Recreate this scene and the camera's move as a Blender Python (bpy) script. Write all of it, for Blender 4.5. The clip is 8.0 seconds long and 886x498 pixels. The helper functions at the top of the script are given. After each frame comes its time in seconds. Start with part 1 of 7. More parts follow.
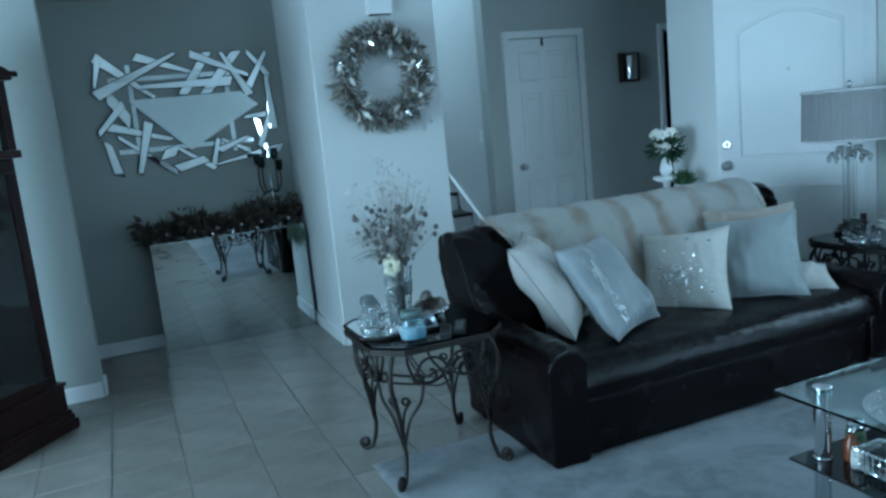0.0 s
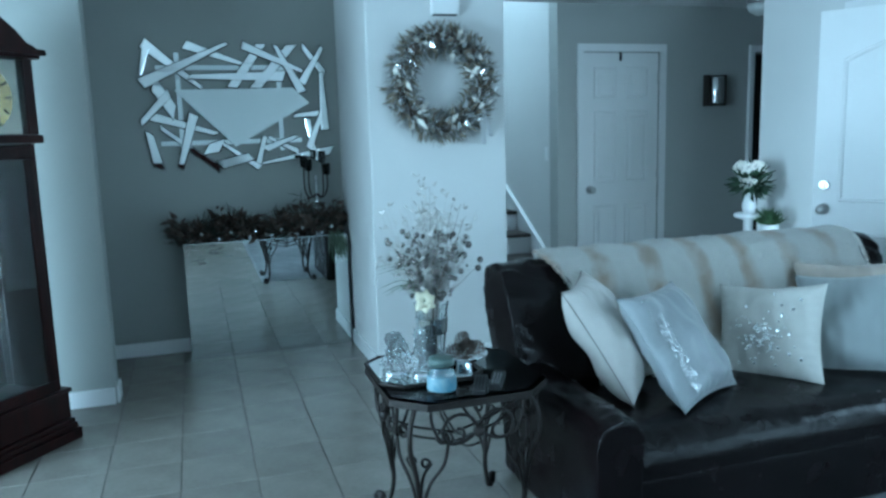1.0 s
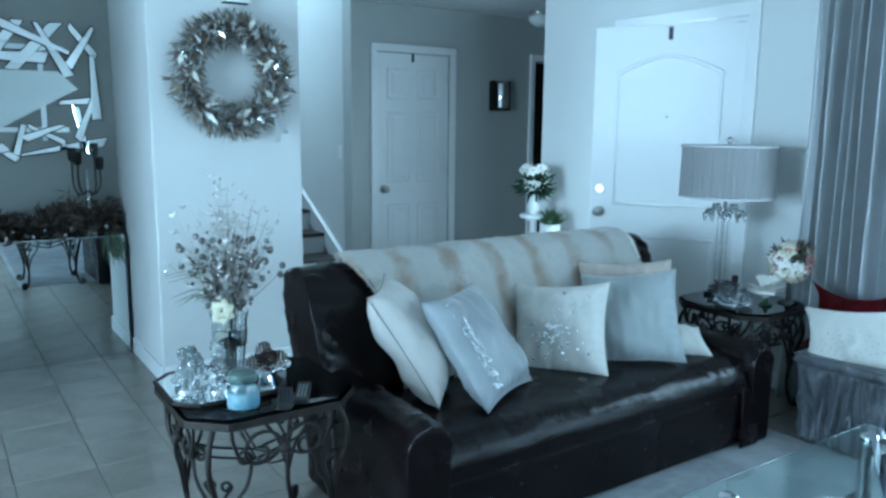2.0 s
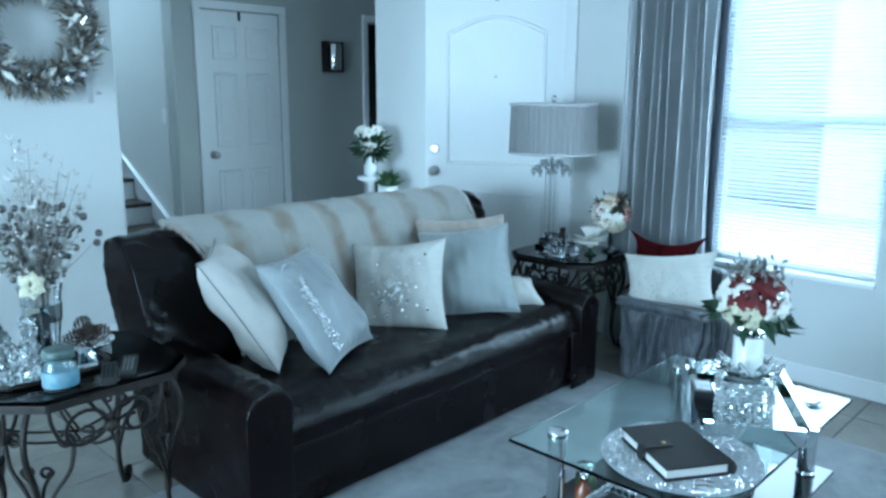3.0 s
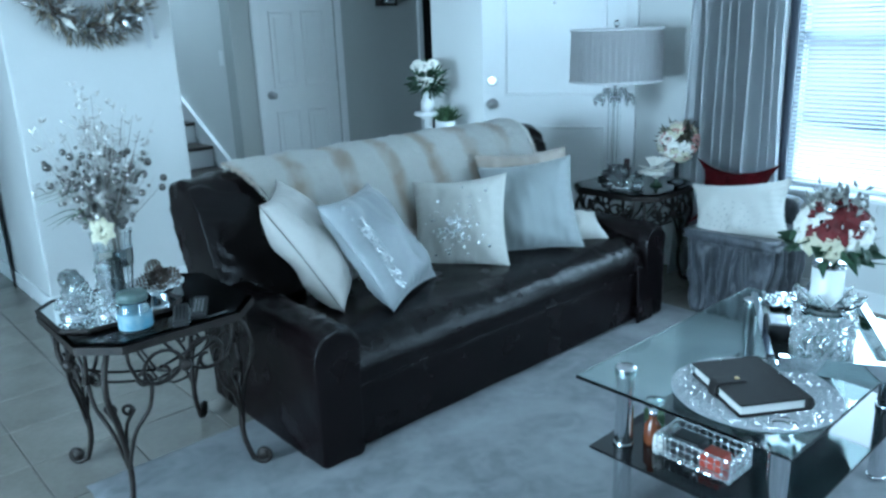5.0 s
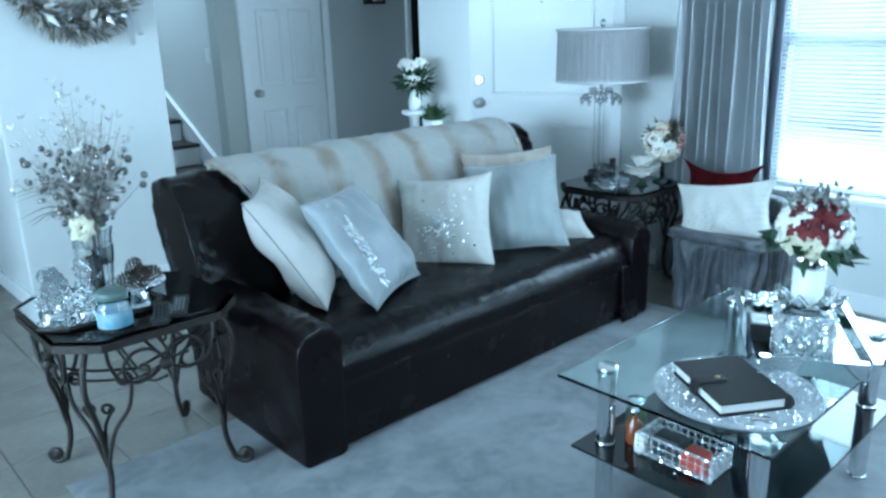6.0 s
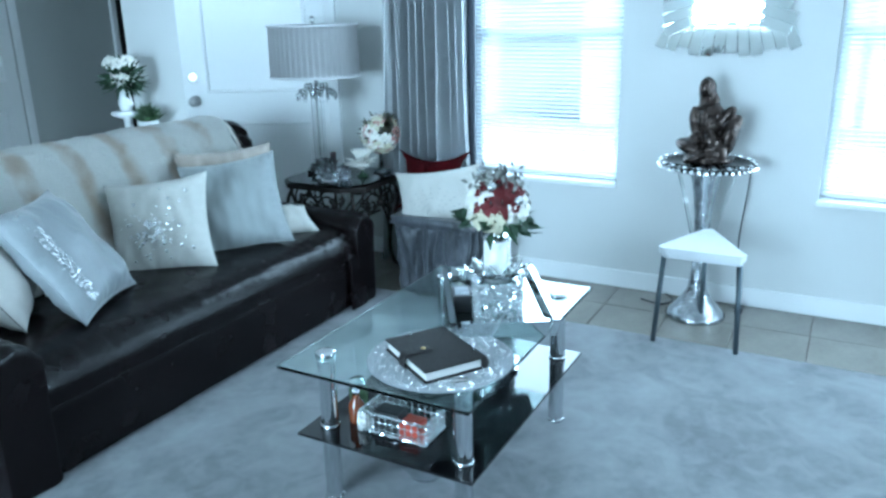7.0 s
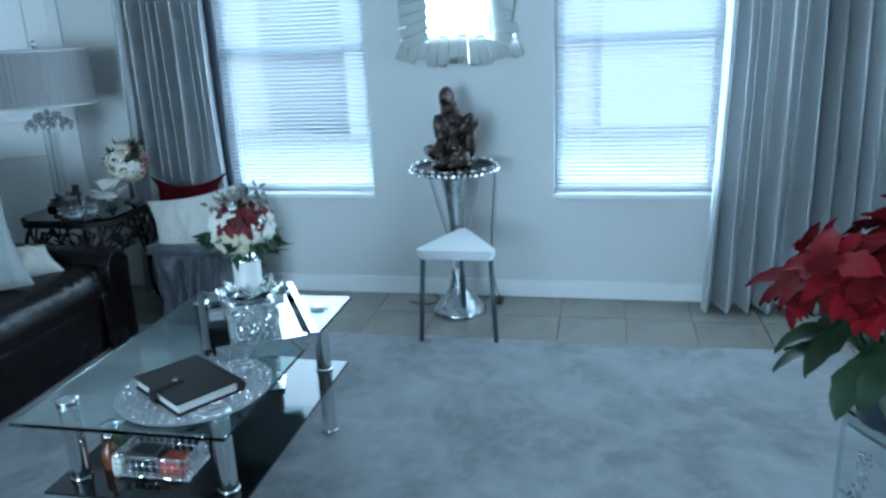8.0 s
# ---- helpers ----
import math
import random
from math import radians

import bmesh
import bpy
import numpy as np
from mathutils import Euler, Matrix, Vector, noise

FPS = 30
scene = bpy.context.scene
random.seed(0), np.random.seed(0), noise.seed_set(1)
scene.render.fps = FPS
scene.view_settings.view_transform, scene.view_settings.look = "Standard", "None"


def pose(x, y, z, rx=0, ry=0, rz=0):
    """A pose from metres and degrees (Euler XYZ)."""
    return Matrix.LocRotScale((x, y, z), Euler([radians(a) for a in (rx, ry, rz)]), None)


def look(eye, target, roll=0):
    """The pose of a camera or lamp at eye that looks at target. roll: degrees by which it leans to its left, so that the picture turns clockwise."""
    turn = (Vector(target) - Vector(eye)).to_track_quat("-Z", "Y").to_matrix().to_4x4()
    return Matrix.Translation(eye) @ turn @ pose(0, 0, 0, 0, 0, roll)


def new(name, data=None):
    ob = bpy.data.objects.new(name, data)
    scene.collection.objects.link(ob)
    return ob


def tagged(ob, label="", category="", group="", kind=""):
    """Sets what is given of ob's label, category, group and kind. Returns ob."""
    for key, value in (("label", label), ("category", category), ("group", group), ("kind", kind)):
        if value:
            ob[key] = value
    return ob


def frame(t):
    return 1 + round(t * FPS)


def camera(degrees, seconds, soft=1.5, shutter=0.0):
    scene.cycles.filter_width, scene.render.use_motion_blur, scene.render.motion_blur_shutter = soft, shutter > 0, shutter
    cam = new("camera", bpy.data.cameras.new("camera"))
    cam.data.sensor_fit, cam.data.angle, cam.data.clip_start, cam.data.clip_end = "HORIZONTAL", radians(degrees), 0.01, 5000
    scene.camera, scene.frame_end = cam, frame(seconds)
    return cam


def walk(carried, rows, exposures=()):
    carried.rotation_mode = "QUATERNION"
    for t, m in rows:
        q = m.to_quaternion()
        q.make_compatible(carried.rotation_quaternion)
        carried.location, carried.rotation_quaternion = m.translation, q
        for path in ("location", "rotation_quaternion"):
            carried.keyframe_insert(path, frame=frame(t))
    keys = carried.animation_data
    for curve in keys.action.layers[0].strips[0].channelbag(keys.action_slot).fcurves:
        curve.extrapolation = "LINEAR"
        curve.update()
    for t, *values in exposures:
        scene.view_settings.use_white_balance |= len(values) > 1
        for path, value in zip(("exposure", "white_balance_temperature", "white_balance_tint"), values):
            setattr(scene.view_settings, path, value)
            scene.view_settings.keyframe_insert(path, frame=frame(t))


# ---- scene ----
cam = camera(60.4, 8.0, soft=2.7)
PATH = [
    (0, (0.061, 0.013, 1.438), (0.814, 1.835, 1.100), -5.7),
    (0.5, (0.243, 0.280, 1.442), (0.942, 2.123, 1.105), -3.2),
    (1, (0.290, 0.409, 1.458), (0.899, 2.289, 1.150), -1.6),
    (1.5, (0.295, 0.482, 1.461), (1.161, 2.261, 1.168), -0.6),
    (2, (0.269, 0.517, 1.476), (1.376, 2.151, 1.152), 0.5),
    (2.2, (0.290, 0.497, 1.459), (1.472, 2.078, 1.137), 1.0),
    (3.3, (0.304, 0.505, 1.441), (1.764, 1.793, 0.984), -0.1),
    (3.5, (0.313, 0.506, 1.449), (1.796, 1.756, 0.962), -0.1),
    (4, (0.320, 0.515, 1.436), (1.826, 1.723, 0.912), 0.3),
    (4.5, (0.302, 0.541, 1.439), (1.705, 1.856, 0.890), -0.9),
    (4.7, (0.309, 0.536, 1.438), (1.645, 1.914, 0.878), -1.7),
    (5.8, (0.324, 0.536, 1.436), (1.538, 2.019, 0.866), -2.1),
    (6, (0.337, 0.526, 1.432), (1.624, 1.947, 0.861), -1.8),
    (6.5, (0.346, 0.489, 1.423), (1.820, 1.703, 0.827), -1.9),
    (7, (0.369, 0.397, 1.427), (2.047, 1.309, 0.833), -1.2),
    (7.5, (0.380, 0.288, 1.430), (2.191, 0.899, 0.842), -1.6),
    (8, (0.376, 0.261, 1.431), (2.248, 0.668, 0.855), -2.6),
]
# seconds, stops, kelvin, tint
LIGHTING = [(0.0, -0.02, 4500, -12), (1.0, 0.40, 4550, -12), (1.5, 0.53, 4550, -11), (3.5, 0.66, 4650, -9), (4.5, 0.62, 4650, -8), (6.0, 0.88, 4650, -8), (7.0, 0.84, 4750, -7), (7.5, 0.42, 4700, -6), (8.0, 0.0, 4700, -6)]
walk(cam, [(t, look(eye, target, roll)) for t, eye, target, roll in PATH], LIGHTING)

# ---- world, sun and exposure ----
world = bpy.data.worlds.new("world")
scene.world = world
world.use_nodes = True
wn = world.node_tree
sky = wn.nodes.new("ShaderNodeTexSky")
sky.sky_type, sky.sun_disc = "NISHITA", False
sky.sun_elevation, sky.sun_rotation = radians(38), radians(200)
wn.links.new(sky.outputs[0], wn.nodes["Background"].inputs[0])
wn.nodes["Background"].inputs[1].default_value = 0.12


def area_lamp(name, m, sx, sy, watts, colour):
    data = bpy.data.lights.new(name, "AREA")
    data.shape, data.size, data.size_y, data.energy, data.color = "RECTANGLE", sx, sy, watts, colour
    ob = new(name, data)
    ob.matrix_world = m
    return ob


sun_data = bpy.data.lights.new("sun", "SUN")
sun_data.energy, sun_data.angle, sun_data.color = 5.0, radians(0.5), (1.0, 0.95, 0.88)
sun = new("sun", sun_data)
sun.matrix_world = look((0, 0, 10), (3, 6, 3.4))
DAY = (0.9, 0.96, 1.0)
area_lamp("daylight_back_window", look((3.25, -2.98, 1.45), (2.9, 0, 1.2)), 1.25, 1.1, 62, DAY)
area_lamp("daylight_left_window", look((-3.28, 2.2, 1.25), (0, 2.2, 1.2)), 2.2, 1.7, 235, DAY)
area_lamp("daylight_window_near_door", look((4.222, 1.85, 1.3), (0, 1.85, 1.1)), 0.75, 1.4, 15, DAY)
area_lamp("daylight_window_near_curtain", look((4.222, 0.12, 1.3), (0, 0.12, 1.1)), 0.7, 1.4, 15, DAY)
area_lamp("daylight_stairwell", look((2.62, 7.6, 4.9), (2.62, 7.5, 0)), 0.8, 1.6, 85, DAY)
area_lamp("daylight_front_doorway", look((4.40, 3.71, 0.90), (0, 3.71, 0.90)), 0.85, 1.6, 16, DAY)

# ---- materials ----


def surface(name, colour, rough=0.5, metal=0.0, dark=None, scale=6.0, fine=60.0, vary=0.5, bump=0.0, bump_scale=None, coat=0.0, sheen=0.0, stretch=(1, 1, 1), rough_vary=0.1):
    """A procedural surface: colour mottled towards dark at two scales, with fine relief."""
    m = bpy.data.materials.new(name)
    m.use_nodes = True
    t = m.node_tree
    n, l, b = t.nodes, t.links, t.nodes["Principled BSDF"]
    b.inputs["Metallic"].default_value = metal
    b.inputs["Coat Weight"].default_value = coat
    b.inputs["Coat Roughness"].default_value = 0.12
    b.inputs["Sheen Weight"].default_value = sheen
    co, mp = n.new("ShaderNodeTexCoord"), n.new("ShaderNodeMapping")
    mp.inputs["Scale"].default_value = stretch
    l.new(co.outputs["Object"], mp.inputs["Vector"])
    big, small = n.new("ShaderNodeTexNoise"), n.new("ShaderNodeTexNoise")
    big.inputs["Scale"].default_value, small.inputs["Scale"].default_value = scale, fine
    big.inputs["Detail"].default_value, small.inputs["Detail"].default_value = 5.0, 3.0
    for k in (big, small):
        l.new(mp.outputs["Vector"], k.inputs["Vector"])
    add = n.new("ShaderNodeMath")
    add.operation = "MULTIPLY_ADD"
    add.inputs[1].default_value = 0.45
    l.new(small.outputs["Fac"], add.inputs[0])
    l.new(big.outputs["Fac"], add.inputs[2])
    rng = n.new("ShaderNodeMapRange")
    rng.inputs["From Min"].default_value, rng.inputs["From Max"].default_value = 0.45, 1.0
    l.new(add.outputs[0], rng.inputs["Value"])
    mix = n.new("ShaderNodeMix")
    mix.data_type = "RGBA"
    dk = dark if dark else tuple(c * (1 - vary * 0.5) for c in colour)
    mix.inputs["A"].default_value, mix.inputs["B"].default_value = (*dk, 1), (*colour, 1)
    l.new(rng.outputs["Result"], mix.inputs["Factor"])
    l.new(mix.outputs["Result"], b.inputs["Base Color"])
    rr = n.new("ShaderNodeMapRange")
    rr.inputs["To Min"].default_value, rr.inputs["To Max"].default_value = rough, min(1.0, rough + rough_vary)
    l.new(big.outputs["Fac"], rr.inputs["Value"])
    l.new(rr.outputs["Result"], b.inputs["Roughness"])
    if bump:
        src = small
        if bump_scale:
            src = n.new("ShaderNodeTexNoise")
            src.inputs["Scale"].default_value, src.inputs["Detail"].default_value = bump_scale, 4.0
            l.new(mp.outputs["Vector"], src.inputs["Vector"])
        bp = n.new("ShaderNodeBump")
        bp.inputs["Strength"].default_value, bp.inputs["Distance"].default_value = min(1.0, bump), 0.01
        l.new(src.outputs["Fac"], bp.inputs["Height"])
        l.new(bp.outputs["Normal"], b.inputs["Normal"])
    return m


def per_piece(m, low=0.85, high=1.1):
    """Lets each piece differ a little in brightness."""
    t = m.node_tree
    b = t.nodes["Principled BSDF"]
    src = b.inputs["Base Color"].links[0].from_socket
    info, rng, mul = t.nodes.new("ShaderNodeObjectInfo"), t.nodes.new("ShaderNodeMapRange"), t.nodes.new("ShaderNodeVectorMath")
    rng.inputs["To Min"].default_value, rng.inputs["To Max"].default_value = low, high
    mul.operation = "SCALE"
    t.links.new(info.outputs["Random"], rng.inputs["Value"])
    t.links.new(src, mul.inputs[0])
    t.links.new(rng.outputs["Result"], mul.inputs["Scale"])
    t.links.new(mul.outputs["Vector"], b.inputs["Base Color"])
    return m


def glassy(name, colour, rough=0.02, ior=1.45):
    m = bpy.data.materials.new(name)
    m.use_nodes = True
    b = m.node_tree.nodes["Principled BSDF"]
    b.inputs["Base Color"].default_value = (*colour, 1)
    b.inputs["Roughness"].default_value, b.inputs["IOR"].default_value, b.inputs["Transmission Weight"].default_value = rough, ior, 1.0
    return m


def glow(name, colour, strength):
    m = bpy.data.materials.new(name)
    m.use_nodes = True
    b = m.node_tree.nodes["Principled BSDF"]
    b.inputs["Base Color"].default_value = (*colour, 1)
    b.inputs["Emission Color"].default_value, b.inputs["Emission Strength"].default_value = (*colour, 1), strength
    return m


M_WALL = surface("painted_wall", (0.62, 0.63, 0.62), 0.75, scale=2.0, fine=90, vary=0.10, bump=0.12, bump_scale=220)
# two darker copies of the wall paint, with weaker light put into the colour
M_WALL_SHADED = surface("shaded_passage_wall_paint", (0.33, 0.345, 0.325), 0.8, scale=2.0, fine=90, vary=0.12, bump=0.12, bump_scale=220)
M_HALL_SHADED = surface("shaded_hall_wall_paint", (0.42, 0.435, 0.42), 0.8, scale=2.0, fine=90, vary=0.12, bump=0.12, bump_scale=220)
M_CEIL = surface("ceiling_paint", (0.66, 0.67, 0.67), 0.85, scale=3.0, vary=0.08, bump=0.3, bump_scale=120)
M_TRIM = surface("white_trim_paint", (0.76, 0.77, 0.77), 0.38, scale=5, vary=0.08, bump=0.03)
M_DOOR = surface("white_door_paint", (0.76, 0.77, 0.77), 0.42, scale=4, vary=0.07, bump=0.05, bump_scale=160)
M_TILE = per_piece(surface("beige_floor_tile", (0.25, 0.235, 0.205), 0.16, dark=(0.18, 0.168, 0.145), scale=5, fine=45, bump=0.03, rough_vary=0.14), 0.92, 1.06)
M_GROUT = surface("dark_grout", (0.13, 0.115, 0.10), 0.85, scale=20, vary=0.4, bump=0.2)
M_RUG = surface("silver_grey_rug", (0.265, 0.27, 0.28), 0.95, dark=(0.15, 0.155, 0.165), scale=1.7, fine=26, bump=0.5, bump_scale=420)


def brushed(m, light, scale, amount):
    """Brush marks in a pile: thin winding streaks where the nap lies the other way."""
    t = m.node_tree
    b = t.nodes["Principled BSDF"]
    src = b.inputs["Base Color"].links[0].from_socket
    co = t.nodes.new("ShaderNodeTexCoord")
    for k, s in enumerate((scale, scale * 2.7)):
        ns, rg, mx = t.nodes.new("ShaderNodeTexNoise"), t.nodes.new("ShaderNodeMapRange"), t.nodes.new("ShaderNodeMix")
        ns.inputs["Scale"].default_value, ns.inputs["Detail"].default_value, ns.inputs["Distortion"].default_value = s, 5.0, 1.3
        t.links.new(co.outputs["Object"], ns.inputs["Vector"])
        rg.inputs["From Min"].default_value, rg.inputs["From Max"].default_value, rg.inputs["To Max"].default_value = 0.45, 0.72, amount * (1 - 0.35 * k)
        t.links.new(ns.outputs["Fac"], rg.inputs["Value"])
        mx.data_type = "RGBA"
        t.links.new(rg.outputs["Result"], mx.inputs["Factor"])
        t.links.new(src, mx.inputs["A"])
        mx.inputs["B"].default_value = (*light, 1)
        src = mx.outputs["Result"]
    t.links.new(src, b.inputs["Base Color"])


brushed(M_RUG, (0.36, 0.368, 0.38), 2.4, 0.55)
M_LEATHER = surface("dark_brown_leather", (0.0052, 0.0028, 0.0032), 0.14, dark=(0.0022, 0.0012, 0.0014), scale=7, fine=70, bump=0.16, bump_scale=70, rough_vary=0.22)
M_LEATHER.node_tree.nodes["Principled BSDF"].inputs["Specular IOR Level"].default_value = 0.24
M_LEATHER_WORN = surface("worn_leather_edge", (0.026, 0.017, 0.016), 0.5, dark=(0.009, 0.006, 0.006), scale=18, fine=90, bump=0.3)
M_MIRROR = surface("mirror", (0.86, 0.90, 0.91), 0.004, metal=1.0, scale=2, vary=0.04, rough_vary=0.008)
M_MIRROR_DULL = surface("antiqued_mirror", (0.70, 0.75, 0.76), 0.045, metal=1.0, scale=3, vary=0.12, rough_vary=0.05)
M_MIRROR_GREY = surface("grey_tinted_mirror", (0.66, 0.70, 0.70), 0.004, metal=1.0, scale=2, vary=0.06, rough_vary=0.008)
M_CHROME = surface("chrome", (0.75, 0.76, 0.78), 0.07, metal=1.0, scale=8, vary=0.08, rough_vary=0.06)
M_NICKEL = surface("satin_nickel", (0.50, 0.50, 0.50), 0.25, metal=1.0, scale=20, vary=0.15)
M_IRON = surface("dark_bronze_iron", (0.030, 0.023, 0.019), 0.40, metal=0.45, dark=(0.011, 0.009, 0.008), scale=25, fine=140, bump=0.35)
M_GLASS = glassy("clear_glass", (0.93, 0.97, 0.97))
M_GLASS_GREEN = glassy("greenish_glass", (0.80, 0.93, 0.91))
M_GLASS_SMOKE = glassy("smoked_glass", (0.20, 0.22, 0.23))
M_BLACK_GLASS = surface("black_glass", (0.006, 0.006, 0.007), 0.05, scale=3, vary=0.2, rough_vary=0.03)
M_CRYSTAL = glassy("crystal", (0.97, 0.99, 1.0), 0.01, 1.55)
M_BEAD = glassy("cut_crystal_bead", (0.92, 0.95, 0.96), 0.04, 1.6)
M_BEAD.node_tree.nodes["Principled BSDF"].inputs["Transmission Weight"].default_value = 0.8
M_BLACK = surface("black_plastic", (0.012, 0.012, 0.013), 0.4, scale=15, vary=0.3)
M_WOOD = surface("dark_cherry_wood", (0.024, 0.006, 0.005), 0.30, dark=(0.007, 0.003, 0.003), scale=5, fine=50, stretch=(6, 6, 0.6), bump=0.08)
M_WOOD.node_tree.nodes["Principled BSDF"].inputs["Specular IOR Level"].default_value = 0.2
M_DARK_WOOD = surface("espresso_wood", (0.022, 0.014, 0.010), 0.35, dark=(0.010, 0.006, 0.005), scale=5, fine=40, stretch=(0.7, 6, 6), bump=0.08)
# near-black for small dark parts; behind the hall doorway it paints in shade
M_DARK = surface("black_parts_and_room_shade", (0.02, 0.02, 0.022), 0.9, scale=3, vary=0.3)

# ---- mesh helpers ----


def mesh_object(name, bm, material, parent=None, smooth=False):
    me = bpy.data.meshes.new(name)
    bmesh.ops.recalc_face_normals(bm, faces=bm.faces)
    bm.to_mesh(me)
    bm.free()
    for mat in material if isinstance(material, (list, tuple)) else (material,):
        me.materials.append(mat)
    if smooth:
        me.polygons.foreach_set("use_smooth", [True] * len(me.polygons))
    ob = new(name, me)
    if parent:
        ob.parent = parent
    return ob


def part(name, bm, material, parent, label="", smooth=False):
    """Links a bmesh as one mesh object under a thing or a part."""
    return tagged(mesh_object(name, bm, material, parent, smooth), label)


def thing(name, x, y, z, turn, label, category, group="", kind=""):
    """An Empty at the base of a thing, that its parts hang from."""
    ob = new(name)
    ob.empty_display_size = 0.05
    ob.matrix_world = pose(x, y, z, 0, 0, turn)
    return tagged(ob, label, category, group, kind)


def box(bm, x0, y0, z0, x1, y1, z1, bevel=0.0, seg=2, m=None):
    """A box between two corners, with rounded edges."""
    g = bmesh.ops.create_cube(bm, size=1)["verts"]
    bmesh.ops.transform(bm, matrix=Matrix.LocRotScale(((x0 + x1) / 2, (y0 + y1) / 2, (z0 + z1) / 2), None, (abs(x1 - x0), abs(y1 - y0), abs(z1 - z0))), verts=g)
    if bevel:
        es = list({e for v in g for e in v.link_edges})
        g = list({v for f in bmesh.ops.bevel(bm, geom=es, offset=bevel, segments=seg, profile=0.6, affect="EDGES")["faces"] for v in f.verts} | {v for v in g if v.is_valid})
    if m is not None:
        bmesh.ops.transform(bm, matrix=m, verts=g)
    return g


def fresh():
    return bmesh.new()


def boxed(x0, y0, z0, x1, y1, z1, bevel=0.0, seg=2, m=None):
    bm = fresh()
    box(bm, x0, y0, z0, x1, y1, z1, bevel, seg, m)
    return bm


def ring(bm, pts):
    return [bm.verts.new(p) for p in pts]


def bridge(bm, a, b, closed=True):
    n = len(a)
    for i in range(n if closed else n - 1):
        j = (i + 1) % n
        bm.faces.new((a[i], a[j], b[j], b[i]))


def lathe(bm, profile, seg=24, m=None):
    """A turned body from rows of (radius, height)."""
    m = m or Matrix()
    rows = []
    for r, z in profile:
        rows.append(ring(bm, [m @ Vector((max(r, 1e-4) * math.cos(2 * math.pi * i / seg), max(r, 1e-4) * math.sin(2 * math.pi * i / seg), z)) for i in range(seg)]))
    for a, b in zip(rows, rows[1:]):
        bridge(bm, a, b)
    bm.faces.new(rows[0][::-1])
    bm.faces.new(rows[-1])
    return bm


def tube(bm, pts, r, seg=8, taper=None):
    """A round bar along points."""
    pts = [Vector(p) for p in pts]
    rows, up = [], None
    for i, p in enumerate(pts):
        d = (pts[min(i + 1, len(pts) - 1)] - pts[max(i - 1, 0)]).normalized()
        if up is None:
            up = d.orthogonal().normalized()
        up = (up - d * up.dot(d)).normalized()
        side = d.cross(up)
        rr = r * (taper(i / (len(pts) - 1)) if taper else 1)
        rows.append(ring(bm, [p + (up * math.cos(2 * math.pi * k / seg) + side * math.sin(2 * math.pi * k / seg)) * rr for k in range(seg)]))
    for a, b in zip(rows, rows[1:]):
        bridge(bm, a, b)
    bm.faces.new(rows[0][::-1])
    bm.faces.new(rows[-1])
    return bm


def ball(bm, x, y, z, r, seg=10, squash=1.0):
    bmesh.ops.create_uvsphere(bm, u_segments=seg, v_segments=max(5, seg // 2 + 1), radius=r, matrix=Matrix.Translation((x, y, z)) @ Matrix.Diagonal((1, 1, squash, 1)))


def slab_with_holes(axis, a0, a1, u0, u1, w0, w1, holes):
    """A wall between a0 and a1 on its axis ('x' or 'y'), from u0 to u1 along and w0 to w1 up, with openings (u0, u1, w0, w1)."""
    us = sorted({u0, u1, *[h[0] for h in holes], *[h[1] for h in holes]})
    ws = sorted({w0, w1, *[h[2] for h in holes], *[h[3] for h in holes]})
    solid = lambda i, j: 0 <= i < len(us) - 1 and 0 <= j < len(ws) - 1 and not any(h[0] <= (us[i] + us[i + 1]) / 2 <= h[1] and h[2] <= (ws[j] + ws[j + 1]) / 2 <= h[3] for h in holes)
    bm = fresh()
    at = lambda a, u, w: (a, u, w) if axis == "x" else (u, a, w)
    cache = {}

    def v(*k):
        if k not in cache:
            cache[k] = bm.verts.new(at(*k))
        return cache[k]
    for i in range(len(us) - 1):
        for j in range(len(ws) - 1):
            if not solid(i, j):
                continue
            q = [(us[i], ws[j]), (us[i + 1], ws[j]), (us[i + 1], ws[j + 1]), (us[i], ws[j + 1])]
            for a in (a0, a1):
                bm.faces.new([v(a, *p) for p in q])
            for k, (di, dj) in enumerate(((0, -1), (1, 0), (0, 1), (-1, 0))):
                if not solid(i + di, j + dj):
                    p, r = q[k], q[(k + 1) % 4]
                    bm.faces.new([v(a0, *p), v(a0, *r), v(a1, *r), v(a1, *p)])
    return bm


def structure(name, bm, material, label, category):
    return tagged(mesh_object(name, bm, material), label, category, kind="structure")


# ---- the large structure ----
CEIL = 2.44
FX = 4.20
PILLAR = (1.295, 2.165, 4.86, 6.20)
MIRROR_Y = 5.80
STAIR_X = 3.15
W1 = (1.45, 2.30, 0.56, 2.08)
W2 = (-0.30, 0.50, 0.56, 2.08)
wall_front = structure("wall_front", slab_with_holes("x", FX, FX + 0.17, -3.0, 4.98, 0, 2.6, [W1, W2, (3.24, 4.18, -0.01, 2.09)]), M_WALL, "smooth pale grey painted front wall with windows and doorway", "wall")
structure("wall_nook", boxed(4.374, 4.83, 0, 7.0, 4.98, 2.6), M_WALL, "pale grey painted wall of the side hall", "wall")
structure("wall_nook_end", boxed(7.0, 4.83, 0, 7.15, 6.30, 2.6), M_WALL, "pale grey painted end wall of the side hall", "wall")
# hall wall in the darkened copy, since less light reaches it
structure("wall_closet", slab_with_holes("y", 6.10, 6.25, STAIR_X, 7.0, 0, 2.6, [(3.38, 4.10, -0.01, 2.06), (5.07, 5.85, -0.01, 2.06)]), M_HALL_SHADED, "painted hall wall, toned darker for shade, with closet door and doorway", "wall")
